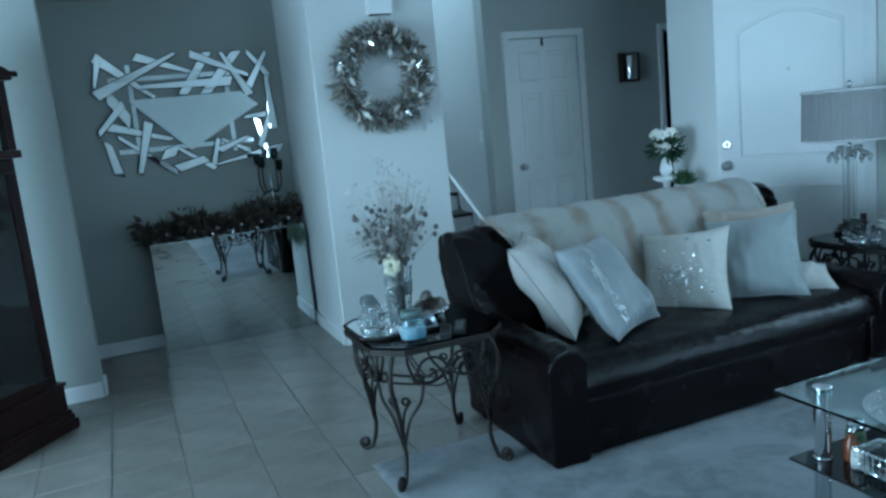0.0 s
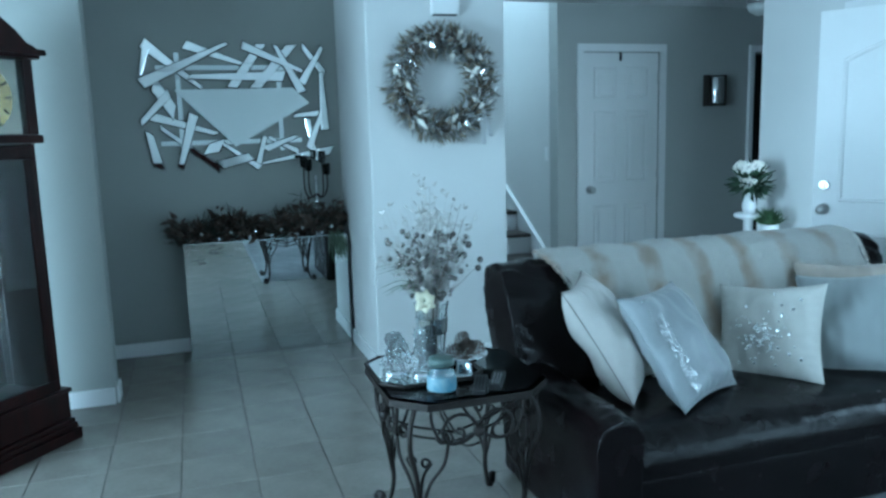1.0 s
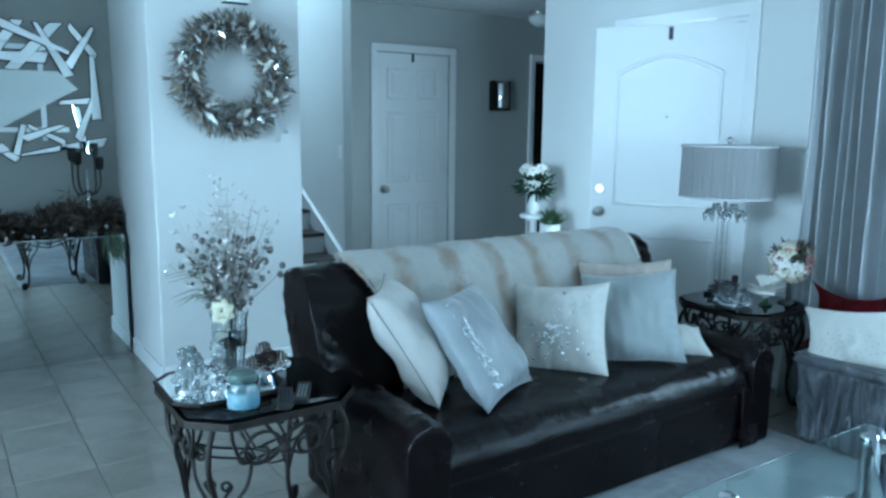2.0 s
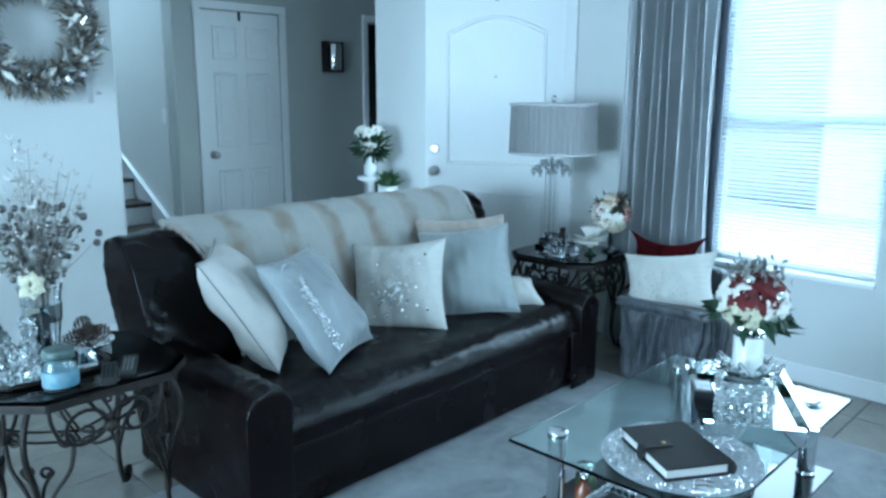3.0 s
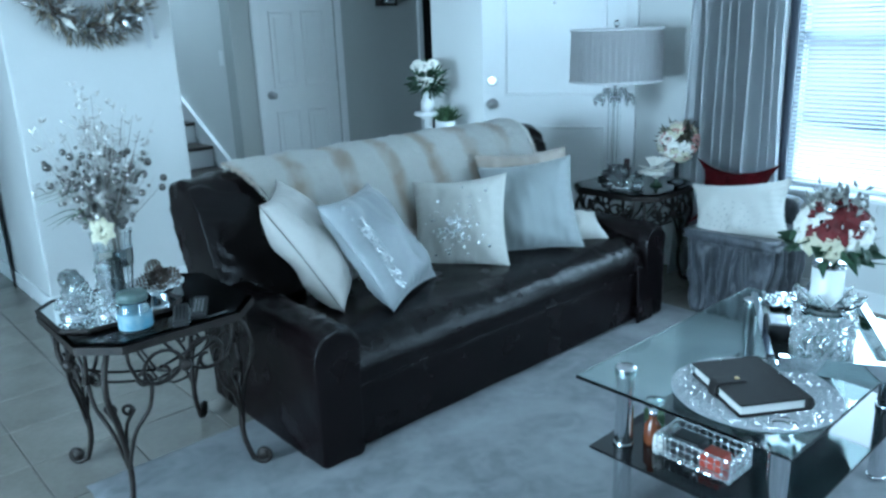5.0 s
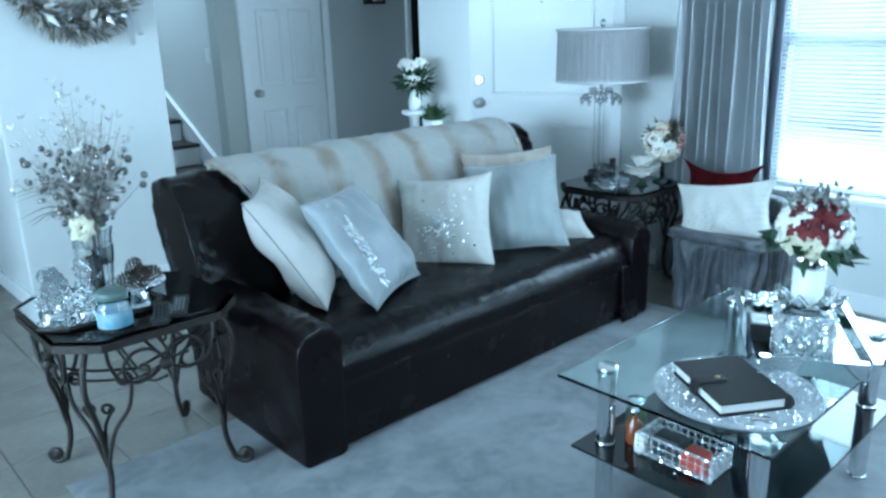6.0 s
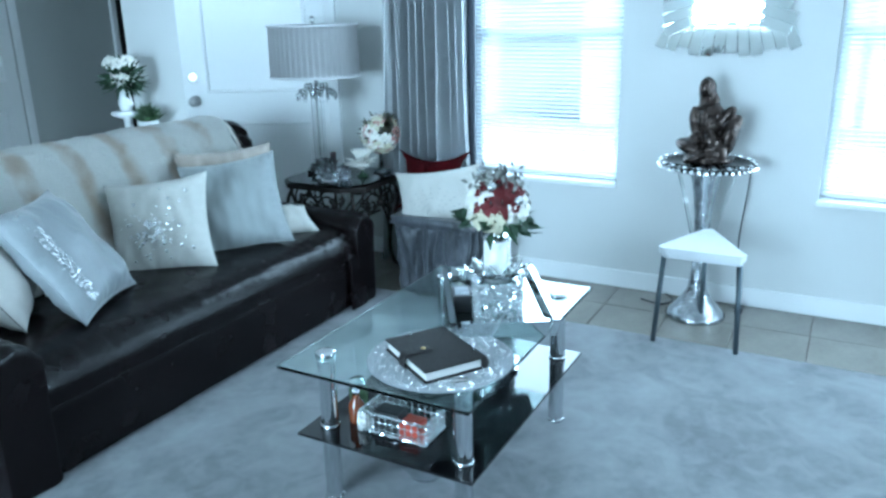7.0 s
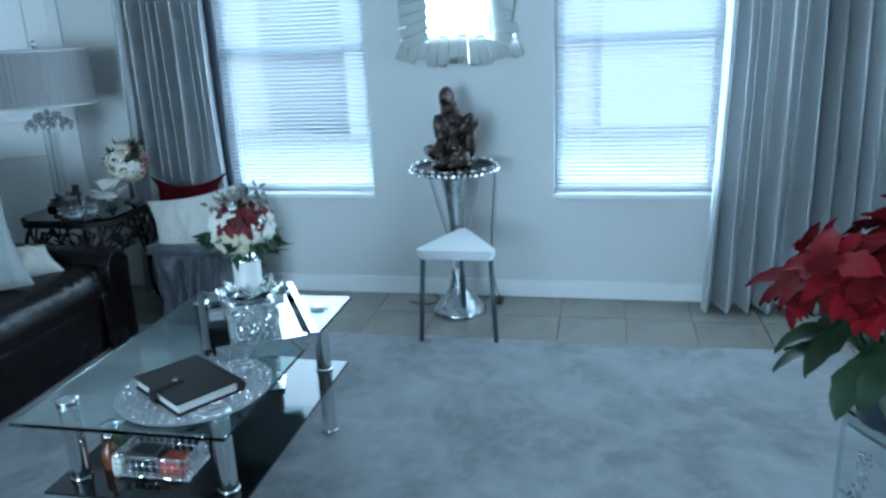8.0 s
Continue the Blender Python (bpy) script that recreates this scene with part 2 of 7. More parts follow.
structure("wall_stairs_side", boxed(STAIR_X, 6.255, 0, STAIR_X + 0.15, 9.5, 5.0), M_WALL, "pale painted wall rising along the stairs", "wall")
structure("wall_stairs_inner", boxed(2.015, 6.36, 0, 2.16, 9.5, 5.0), M_WALL, "pale painted inner wall of the stairs", "wall")
structure("wall_stairs_end", boxed(2.0, 9.505, 0, 3.32, 9.65, 5.0), M_WALL, "pale painted end wall of the stairwell", "wall")
structure("wall_pillar", boxed(PILLAR[0], PILLAR[2], 0, PILLAR[1], PILLAR[3], 2.6, 0.012), M_WALL, "broad pale painted wall block with rounded corners", "wall")
# passage end and clock wall: dimness is painted in by the darker tone
structure("wall_mirror", boxed(-3.3, MIRROR_Y, 0, PILLAR[0] - 0.001, 6.35, 2.6), M_WALL_SHADED, "painted wall at the end of the passage, toned darker for shade", "wall")
structure("wall_clock", boxed(-3.3, 4.86, 0, -0.205, 5.02, 2.6, 0.01), M_WALL_SHADED, "painted wall end beside the passage, toned darker for shade", "wall")
structure("wall_left", slab_with_holes("x", -3.45, -3.305, -3.2, 6.35, 0, 2.6, [(1.1, 3.3, 0.4, 2.1)]), M_WALL, "plain pale painted wall with a wide window", "wall")
structure("wall_back", slab_with_holes("y", -3.15, -3.0, -3.3, 4.37, 0, 2.6, [(2.6, 3.9, 0.85, 2.05)]), M_WALL, "plain pale painted back wall with a wide window", "wall")
ceil_bm = fresh()
box(ceil_bm, -3.3, -3.0, CEIL, 4.2, 4.86, CEIL + 0.1)
box(ceil_bm, -3.3, 4.86, CEIL, 1.295, 5.8, CEIL + 0.1)
box(ceil_bm, 2.165, 4.86, CEIL, 7.0, 6.1, CEIL + 0.1)
structure("ceiling", ceil_bm, M_CEIL, "white lightly textured ceiling", "ceiling")
structure("ceiling_stairwell", boxed(2.0, 6.0, 5.0, 3.35, 9.7, 5.1), M_CEIL, "white ceiling high over the stairs", "ceiling")
structure("wall_stairwell_upper", boxed(2.165, 5.95, CEIL + 0.104, STAIR_X - 0.001, 6.099, 5.0), M_WALL, "pale painted upper wall of the stairwell", "wall")
structure("wall_stairs_inner_low", boxed(2.015, 6.205, 2.61, 2.16, 6.355, 5.0), M_WALL, "pale painted upper inner wall of the stairs", "wall")
floor = structure("floor", boxed(-3.3, -3.0, -0.10, 7.0, 9.5, -0.006), M_GROUT, "beige ceramic tile floor with dark grout", "floor")
structure("ground", boxed(-60, -60, -0.5, 90, 60, -0.3), surface("pale_concrete", (0.36, 0.355, 0.345), 0.9, scale=0.8, fine=9, vary=0.3), "pale concrete ground outside the windows", "ground")

# ---- shaping helpers ----


def noise3(p, f, seed=0.0):
    return noise.noise(Vector((p[0] * f + seed, p[1] * f + seed * 1.7, p[2] * f - seed)))


def sweep(profile, length, nx=24, p_end=5.0, wrinkle=0.0, freq=9.0, seed=0.0, shrink=0.25, bm=None, m=None, crease=0.0):
    """A closed outline of (y, z) drawn along x, its ends rounded, its skin a little uneven."""
    bm = bm or fresh()
    m = m or Matrix()
    cy, cz = sum(p[0] for p in profile) / len(profile), sum(p[1] for p in profile) / len(profile)
    rows = []
    for i in range(nx + 1):
        u = i / nx
        u = 0.5 - 0.5 * math.cos(math.pi * u)
        k = (1 - abs(2 * u - 1) ** p_end) ** (1 / p_end) if 0 < u < 1 else 0
        k = 1 - shrink * (1 - k)
        row = []
        for y, z in profile:
            p = Vector((u * length, cy + (y - cy) * k, cz + (z - cz) * k))
            if wrinkle:
                d = Vector((0, y - cy, z - cz)).normalized()
                p += d * wrinkle * (noise3((p.x, p.y, p.z), freq, seed) + 0.5 * noise3((p.x * 0.4, p.y, p.z), freq * 2.7, seed + 5))
            if crease and min(u, 1 - u) < 0.16:
                f = 1 - min(u, 1 - u) / 0.16
                p += Vector((0, y - cy, z - cz)).normalized() * crease * f * max(-0.4, math.sin(z * 84 + p.x * 34 + 6 * noise3((p.x, y, z), 7)))
            row.append(m @ p)
        rows.append(ring(bm, row))
    for a, b in zip(rows, rows[1:]):
        bridge(bm, a, b)
    bm.faces.new(rows[0][::-1])
    bm.faces.new(rows[-1])
    return bm


def fine_outline(pts, per=4):
    """A closed outline with more points, rounded through the given ones."""
    out, n = [], len(pts)
    for i in range(n):
        p0, p1, p2, p3 = (Vector((*pts[(i + k - 1) % n], 0)) for k in range(4))
        for j in range(per):
            t = j / per
            q = 0.5 * (2 * p1 + (p2 - p0) * t + (2 * p0 - 5 * p1 + 4 * p2 - p3) * t * t + (3 * p1 - p0 - 3 * p2 + p3) * t ** 3)
            out.append((q.x, q.y))
    return out


def axes(centre, right, up):
    """A pose whose x runs along right, whose z runs along up, and whose y is the back."""
    r = Vector(right).normalized()
    u = Vector(up)
    u = (u - r * u.dot(r)).normalized()
    b = u.cross(r)
    m = Matrix((r, b, u)).transposed().to_4x4()
    m.translation = centre
    return m


def pillow_shape(w, h, t, n=40, ears=0.10, seed=0.0, sag=0.0):
    """A stuffed cushion: thick in the middle, pinched at its seam, with drawn-out corners."""
    bm = fresh()
    sides = []
    for s in (-1, 1):
        rows = []
        for i in range(n + 1):
            row = []
            for j in range(n + 1):
                a, b = 2 * i / n - 1, 2 * j / n - 1
                edge = max(0, 1 - abs(a) ** 2.8) ** 0.52 * max(0, 1 - abs(b) ** 2.8) ** 0.52
                near = min(1 - abs(a), 1 - abs(b))
                along = b if abs(a) > abs(b) else a
                pucker = math.exp(-near / 0.10) * (0.5 + 0.5 * math.sin(along * 31 + 4 * noise3((a, b, seed), 3)))
                x = w / 2 * a * (1 - ears * (1 - b * b) * a * a)
                z = h / 2 * b * (1 - ears * (1 - a * a) * b * b)
                y = s * t / 2 * edge * (1 - 0.38 * pucker)
                wr = noise3((x, z, s * 3), 7, seed) * 0.026 + noise3((x * 1.0, z * 0.5, s * 3), 22, seed) * 0.010
                y += wr * min(1, edge * 1.6) * s
                y += s * 0.0010 * math.sin(34 * (a * (1 - abs(a) ** 6) + b * (1 - abs(b) ** 6)) + seed * 3) * edge * (1 - edge) * 2.5
                z -= sag * (1 - b) * (1 - a * a) * 0.5
                row.append(Vector((x, y, z)))
            rows.append(row)
        sides.append(rows)
    vs = [[[None] * (n + 1) for _ in range(n + 1)] for _ in range(2)]
    for s in range(2):
        for i in range(n + 1):
            for j in range(n + 1):
                rim = i in (0, n) or j in (0, n)
                vs[s][i][j] = vs[0][i][j] if (s and rim) else bm.verts.new(sides[s][i][j])
        for i in range(n):
            for j in range(n):
                bm.faces.new((vs[s][i][j], vs[s][i + 1][j], vs[s][i + 1][j + 1], vs[s][i][j + 1]))
    return bm


def seam_line(w, h, ears=0.10, n=12):
    """The points of a cushion's seam, once round."""
    pts = []
    for k in range(4):
        for i in range(n):
            a = 2 * i / n - 1
            x, z = [(a, -1), (1, a), (-a, 1), (-1, -a)][k]
            pts.append((w / 2 * x * (1 - ears * (1 - z * z) * x * x), 0, h / 2 * z * (1 - ears * (1 - x * x) * z * z)))
    return pts + pts[:1]


def blade(bm, p, d, length, width, bend=0.2, up=None):
    """One pointed leaf of four triangles."""
    d = Vector(d).normalized()
    side = d.cross(up or Vector((random.uniform(-1, 1), random.uniform(-1, 1), random.uniform(-1, 1))))
    if side.length < 1e-3:
        side = d.orthogonal()
    side.normalize()
    nrm = side.cross(d)
    p = Vector(p)
    mid, tip = p + d * length * 0.5 + nrm * bend * length * 0.25, p + d * length - nrm * bend * length * 0.3
    a, b, c, e, f = (bm.verts.new(q) for q in (p, mid + side * width / 2, mid - side * width / 2, tip, mid + nrm * width * 0.12))
    for tri in ((a, b, f), (a, f, c), (b, e, f), (f, e, c)):
        bm.faces.new(tri)


def rand_dir():
    while True:
        v = Vector((random.uniform(-1, 1), random.uniform(-1, 1), random.uniform(-1, 1)))
        if 0.05 < v.length < 1:
            return v.normalized()


def prism(bm, lower, upper):
    a, b = ring(bm, lower), ring(bm, upper)
    bridge(bm, a, b)
    bm.faces.new(a[::-1])
    bm.faces.new(b)
    return bm


def smooth_path(pts, per=6):
    out, n = [], len(pts)
    g = lambda i: Vector(pts[max(0, min(n - 1, i))])
    for i in range(n - 1):
        p0, p1, p2, p3 = g(i - 1), g(i), g(i + 1), g(i + 2)
        for j in range(per):
            t = j / per
            out.append(0.5 * (2 * p1 + (p2 - p0) * t + (2 * p0 - 5 * p1 + 4 * p2 - p3) * t * t + (3 * p1 - p0 - 3 * p2 + p3) * t ** 3))
    return out + [g(n - 1)]


# ---- windows, doors, skirting ----
M_SLAT = surface("white_blind_slat", (0.82, 0.83, 0.84), 0.5, scale=4, vary=0.05)
slat_nodes, slat_links = M_SLAT.node_tree.nodes, M_SLAT.node_tree.links
let_through, blend = slat_nodes.new("ShaderNodeBsdfTranslucent"), slat_nodes.new("ShaderNodeMixShader")
let_through.inputs["Color"].default_value = (0.92, 0.96, 1.0, 1)
blend.inputs["Fac"].default_value = 0.72
slat_links.new(slat_nodes["Principled BSDF"].outputs[0], blend.inputs[1])
slat_links.new(let_through.outputs[0], blend.inputs[2])
slat_links.new(blend.outputs[0], slat_nodes["Material Output"].inputs["Surface"])
M_PANE = glassy("window_pane", (0.98, 1.0, 1.0), 0.0, 1.1)


def make_window(name, y0, y1, z0, z1):
    """A single-hung vinyl window set back in the wall, with its sill."""
    x = FX + 0.085
    win = thing(name, x, (y0 + y1) / 2, z0, 0, "white vinyl sash window set in the front wall", "window", kind="structure")
    w, h = y1 - y0, z1 - z0
    fr = fresh()
    _ = (box(fr, 0, -w / 2, 0, 0.06, -w / 2 + 0.045, h, 0.004), box(fr, 0, w / 2 - 0.045, 0, 0.06, w / 2, h, 0.004), box(fr, 0, -w / 2 + 0.045, 0, 0.06, w / 2 - 0.045, 0.045, 0.004), box(fr, 0, -w / 2 + 0.045, h - 0.045, 0.06, w / 2 - 0.045, h, 0.004))
    part("window_frame", fr, M_TRIM, win)
    part("meeting_rail", boxed(0.004, -w / 2 + 0.046, h / 2 - 0.022, 0.045, w / 2 - 0.046, h / 2 + 0.022, 0.004), M_TRIM, win)
    for k in range(2):
        pane = part("pane", boxed(0.03, -w / 2 + 0.046, 0.046 if k == 0 else h / 2 + 0.023, 0.034, w / 2 - 0.046, h / 2 - 0.023 if k == 0 else h - 0.046), M_PANE, win)
        pane.visible_shadow = False
    part("window_sill", boxed(-0.098, -w / 2 + 0.001, -0.018, -0.001, w / 2 - 0.001, 0.004, 0.005), M_TRIM, win)
    part("sill_nose", boxed(-0.113, -w / 2 - 0.008, -0.022, -0.0985, w / 2 + 0.008, 0.003, 0.005), M_TRIM, win)
    return win


def make_blind(y0, y1, z0, z1):
    """A horizontal blind of thin slats between head rail and bottom rail."""
    b = thing("window_blind", FX + 0.055, (y0 + y1) / 2, z0, 0, "white horizontal slat blind lowered over the window", "blind", "blinds at the front windows")
    w, h = y1 - y0 - 0.03, z1 - z0 - 0.02
    part("head_rail", boxed(-0.02, -w / 2, h - 0.03, 0.02, w / 2, h, 0.004), M_TRIM, b)
    part("bottom_rail", boxed(-0.013, -w / 2, 0.02, 0.013, w / 2, 0.034, 0.004), M_TRIM, b)
    slat = boxed(-0.0125, -w / 2, -0.0005, 0.0125, w / 2, 0.0005, 0, m=pose(0, 0, 0, 0, 30, 0))
    me = None
    n = int((h - 0.08) / 0.0215)
    for i in range(n):
        if me is None:
            ob = part("slat", slat, M_SLAT, b)
            me = ob.data
        else:
            ob = new("slat", me)
            ob.parent = b
        ob.location = (0, 0, 0.05 + i * 0.0215)
    for s in (-0.3, 0.3):
        part("ladder_cord", tube(fresh(), [(0, s * w, 0.03), (0, s * w, h - 0.03)], 0.0012, 5), M_TRIM, b)


make_window("window_1", *W1)
make_window("window_2", *W2)
make_blind(*W1)
make_blind(*W2)
backdrop = structure("backdrop", boxed(16, -30, -0.3, 16.1, 30, 22), glow("bright_haze", (1.0, 0.98, 0.97), 2.7), "bright hazy daylight beyond the windows", "backdrop")
# a pale house across the street
M_WHITE_BAY = surface("white_stucco", (0.88, 0.90, 0.92), 0.9, scale=1.5, vary=0.08, bump=0.2)
M_STUCCO = surface("pale_pink_stucco", (0.86, 0.79, 0.75), 0.9, scale=1.5, vary=0.15, bump=0.2)
house = thing("house", 13.0, 1.2, -0.3, 0, "pale pink stucco house across the street with a white gabled bay", "house")
part("wall", boxed(0, -6.0, 0, 2.5, 6.0, 3.3), M_STUCCO, house)
part("bay", boxed(-0.9, 1.25, 0, -0.001, 3.05, 5.6), M_WHITE_BAY, house, "white front bay")
part("garage_door", boxed(-0.06, -3.4, 0, -0.001, -0.9, 2.2), M_WHITE_BAY, house, "white garage door")
part("roof", sweep([(-6.4, 0.0), (6.4, 0.0), (5.6, 0.6), (-5.6, 0.6)], 3.2, 2, shrink=0.0, m=pose(-0.4, 0, 3.302)), surface("pale_tile_roof", (0.80, 0.74, 0.70), 0.9, scale=3, vary=0.3, bump=0.3), house)


def make_muntin_window(name, x, y, z, turn, w, h, label):
    """A plain white window frame with crossing bars, in a far wall of the room."""
    win = thing(name, x, y, z, turn, label, "window", kind="structure")
    for a in ((-w / 2, -0.02, 0, -w / 2 + 0.05, 0.02, h), (w / 2 - 0.05, -0.02, 0, w / 2, 0.02, h), (-w / 2 + 0.051, -0.02, 0, w / 2 - 0.051, 0.02, 0.05), (-w / 2 + 0.051, -0.02, h - 0.05, w / 2 - 0.051, 0.02, h)):
        part("window_frame", boxed(*a, 0.004), M_TRIM, win)
    for k in (-1, 0, 1):
        part("muntin", boxed(k * w / 4 - 0.014, -0.012, 0.051, k * w / 4 + 0.014, 0.012, h - 0.051), M_TRIM, win)
    part("muntin", boxed(-w / 2 + 0.051, -0.0125, h / 2 - 0.014, w / 2 - 0.051, -0.0135 + 0.03, h / 2 + 0.014), M_TRIM, win)


make_muntin_window("window_3", 3.25, -2.955, 0.85, 0, 1.3, 1.2, "white window with crossing bars in the back wall")
make_muntin_window("window_4", -3.255, 2.2, 0.4, 90, 2.2, 1.7, "white window with crossing bars in the side wall")


def panel_frame(bm, x0, z0, x1, z1, d, arch=0.0, proud=0.010, width=0.022):
    """A raised moulding round a door panel on the plane y = d; its head may be arched."""
    n = 14
    top = [(x0 + (x1 - x0) * i / n, z1 + arch * math.sin(math.pi * i / n)) for i in range(n + 1)]
    loop = [(x0, z0), (x1, z0)] + top[::-1]
    cx, cz = (x0 + x1) / 2, (z0 + z1) / 2
    rows = []
    for off, y in ((0, d), (0.006, d - proud), (width - 0.006, d - proud * 0.8), (width, d), (width + 0.02, d), (width + 0.034, d - 0.007)):
        row = []
        for x, z in loop:
            row.append((x + off * (1 if x < cx - 1e-6 else -1 if x > cx + 1e-6 else 0) * min(1, abs(x - cx) / (0.25 * (x1 - x0))), y, z + off * (1 if z < cz else -1)))
        rows.append(ring(bm, row))
    for a, b in zip(rows, rows[1:]):
        bridge(bm, a, b)
    bm.faces.new(rows[-1])


def knob_set(parent, x, z, d, name="door_knob", lever=False):
    bm = fresh()
    lathe(bm, [(0.0, 0), (0.033, 0), (0.033, 0.006), (0.012, 0.012), (0.011, 0.035), (0.026, 0.044), (0.029, 0.056), (0.022, 0.066), (0.0, 0.069)], 18, pose(x, d, z, 90))
    return part(name, bm, M_NICKEL, parent, "satin nickel knob", True)


# closet door with its casing
def make_casing(parent, x0, x1, z1, y, width=0.062):
    for a, b, c, e in ((x0 - width, 0.0, x0, z1), (x1, 0.0, x1 + width, z1), (x0 - width, z1 + 0.001, x1 + width, z1 + width)):
        bm = fresh()
        box(bm, a, y - 0.018, b, c, y - 0.0005, e, 0.004)
        box(bm, a + 0.008, y - 0.024, b + 0.004, c - 0.014, y - 0.0185, e - 0.004, 0.002)
        part("casing", bm, M_TRIM, parent)


def make_six_panel(name, x, y, z, turn, w, h, label):
    d = thing(name, x, y, z, turn, label, "door", kind="structure")
    bm = fresh()
    box(bm, 0, 0, 0.006, w, 0.035, h, 0.003)
    part("door_leaf", bm, M_DOOR, d)
    m, g = 0.095, 0.07
    pw = (w - 2 * m - g) / 2
    for k in range(2):
        x0 = m + k * (pw + g)
        for z0, z1 in ((0.20, 0.80), (0.98, 1.58), (1.68, h - 0.11)):
            b2 = fresh()
            panel_frame(b2, x0, z0, x0 + pw, z1, -0.0006)
            part("panel", b2, M_DOOR, d)
    return d


closet = make_six_panel("door_1", 3.385, 6.105, 0, 0, 0.71, 2.052, "closed white six-panel closet door in the hall")
knob_set(closet, 0.06, 0.93, -0.001)
make_casing(closet, -0.005, 0.715, 2.06, -0.006)
for zz in (0.25, 1.0, 1.8):
    part("hinge", boxed(0.700, -0.010, zz, 0.716, -0.001, zz + 0.09, 0.002), M_NICKEL, closet)
part("over_door_hook", sweep([(-0.012, 0), (-0.006, 0), (-0.006, 0.07), (-0.012, 0.07)], 0.022, 2, shrink=0, m=pose(0.33, 0, 1.985)), M_BLACK, closet, "small black over-door hook")

# doorway to a dark room
dark = thing("doorway", 5.07, 6.10, 0, 0, "white cased doorway into an unlit room", "doorway", kind="structure")
make_casing(dark, -0.001, 0.781, 2.06, 0)
# closed box whose black colour stands for the room's lack of light
structure("room_shade_box", boxed(4.6, 6.26, 0, 6.4, 7.9, 2.5), M_DARK, "near-black box standing in for the unlit room behind the hall doorway", "room").data.flip_normals()

# front door, ajar
front = thing("door_2", 4.275, 3.262, 0, 118.5, "white front door with arched panel standing ajar", "door", kind="structure")
part("door_leaf", boxed(0.0, 0.0, 0.012, 0.914, 0.044, 2.075, 0.003), M_DOOR, front)
for args in ((0.14, 0.98, 0.774, 1.80, 0.0446, 0.10), (0.14, 0.20, 0.774, 0.80, 0.0446, 0.0)):
    b2 = fresh()
    panel_frame(b2, *args, proud=-0.010)
    part("panel", b2, M_DOOR, front)
kb = fresh()
lathe(kb, [(0.0, 0), (0.033, 0), (0.033, 0.006), (0.012, 0.012), (0.011, 0.035), (0.026, 0.044), (0.029, 0.056), (0.022, 0.066), (0.0, 0.069)], 18, pose(0.850, 0.0446, 0.935, -90))
part("door_knob", kb, M_NICKEL, front, "satin nickel knob", True)
kb = fresh()
lathe(kb, [(0.0, 0), (0.031, 0), (0.030, 0.010), (0.024, 0.014), (0.0, 0.015)], 18, pose(0.850, 0.0446, 1.075, -90))
box(kb, 0.845, 0.055, 1.06, 0.855, 0.072, 1.09, 0.003)
part("deadbolt", kb, M_NICKEL, front, "round satin nickel deadbolt")
part("peephole", lathe(fresh(), [(0.0, 0), (0.009, 0), (0.008, 0.004), (0.0, 0.005)], 12, pose(0.457, 0.0446, 1.53, -90)), M_NICKEL, front)
part("over_door_hook", boxed(0.445, 0.0446, 1.985, 0.470, 0.052, 2.06, 0.002), M_BLACK, front, "small black over-door hook")
for zz in (0.25, 1.05, 1.72):
    part("hinge", boxed(-0.012, 0.010, zz, -0.001, 0.050, zz + 0.1, 0.002), M_NICKEL, front)
fcas = thing("door_frame", FX, 3.24, 0, 0, "white painted casing round the front doorway", "door frame", kind="structure")
for nm, a in (("casing", (-0.018, -0.075, 0, -0.0005, -0.004, 2.10)), ("casing", (-0.018, 0.944, 0, -0.0005, 1.015, 2.10)), ("casing", (-0.018, -0.075, 2.101, -0.0005, 1.015, 2.172)), ("jamb", (0.0, -0.003, 0, 0.17, 0.016, 2.09)), ("jamb", (0.0, 0.924, 0, 0.17, 0.943, 2.09)), ("jamb", (0.0, 0.017, 2.072, 0.17, 0.923, 2.091))):
    part(nm, boxed(*a, 0.003), M_TRIM, fcas)


def baseboard(name, x0, y0, x1, y1, side):
    """A skirting board along a wall face; side is the way it stands out."""
    bm = fresh()
    t, h = 0.014, 0.095
    if y0 == y1:
        box(bm, x0, y0 + 0.0005 * side, 0, x1, y0 + t * side, h, 0.004)
    else:
        box(bm, x0 + 0.0005 * side, y0, 0, x0 + t * side, y1, h, 0.004)
    structure(name, bm, M_TRIM, "white painted skirting board", "baseboard")


baseboard("baseboard_front", FX, -2.99, FX, 3.16, -1)
baseboard("baseboard_front_hall", FX, 4.26, FX, 4.97, -1)
baseboard("baseboard_pillar", 1.297, 4.86, 2.16, 4.86, -1)
baseboard("baseboard_pillar_side", 1.295, 4.862, 1.295, 5.79, -1)
baseboard("baseboard_mirror_wall", -3.0, MIRROR_Y, 1.27, MIRROR_Y, -1)
baseboard("baseboard_clock_wall", -3.0, 4.86, -0.21, 4.86, -1)
baseboard("baseboard_clock_wall_end", -0.205, 4.865, -0.205, 5.015, 1)
baseboard("baseboard_closet", 4.17, 6.10, 5.0, 6.10, -1)
baseboard("baseboard_nook", 4.38, 4.98, 6.9, 4.98, 1)

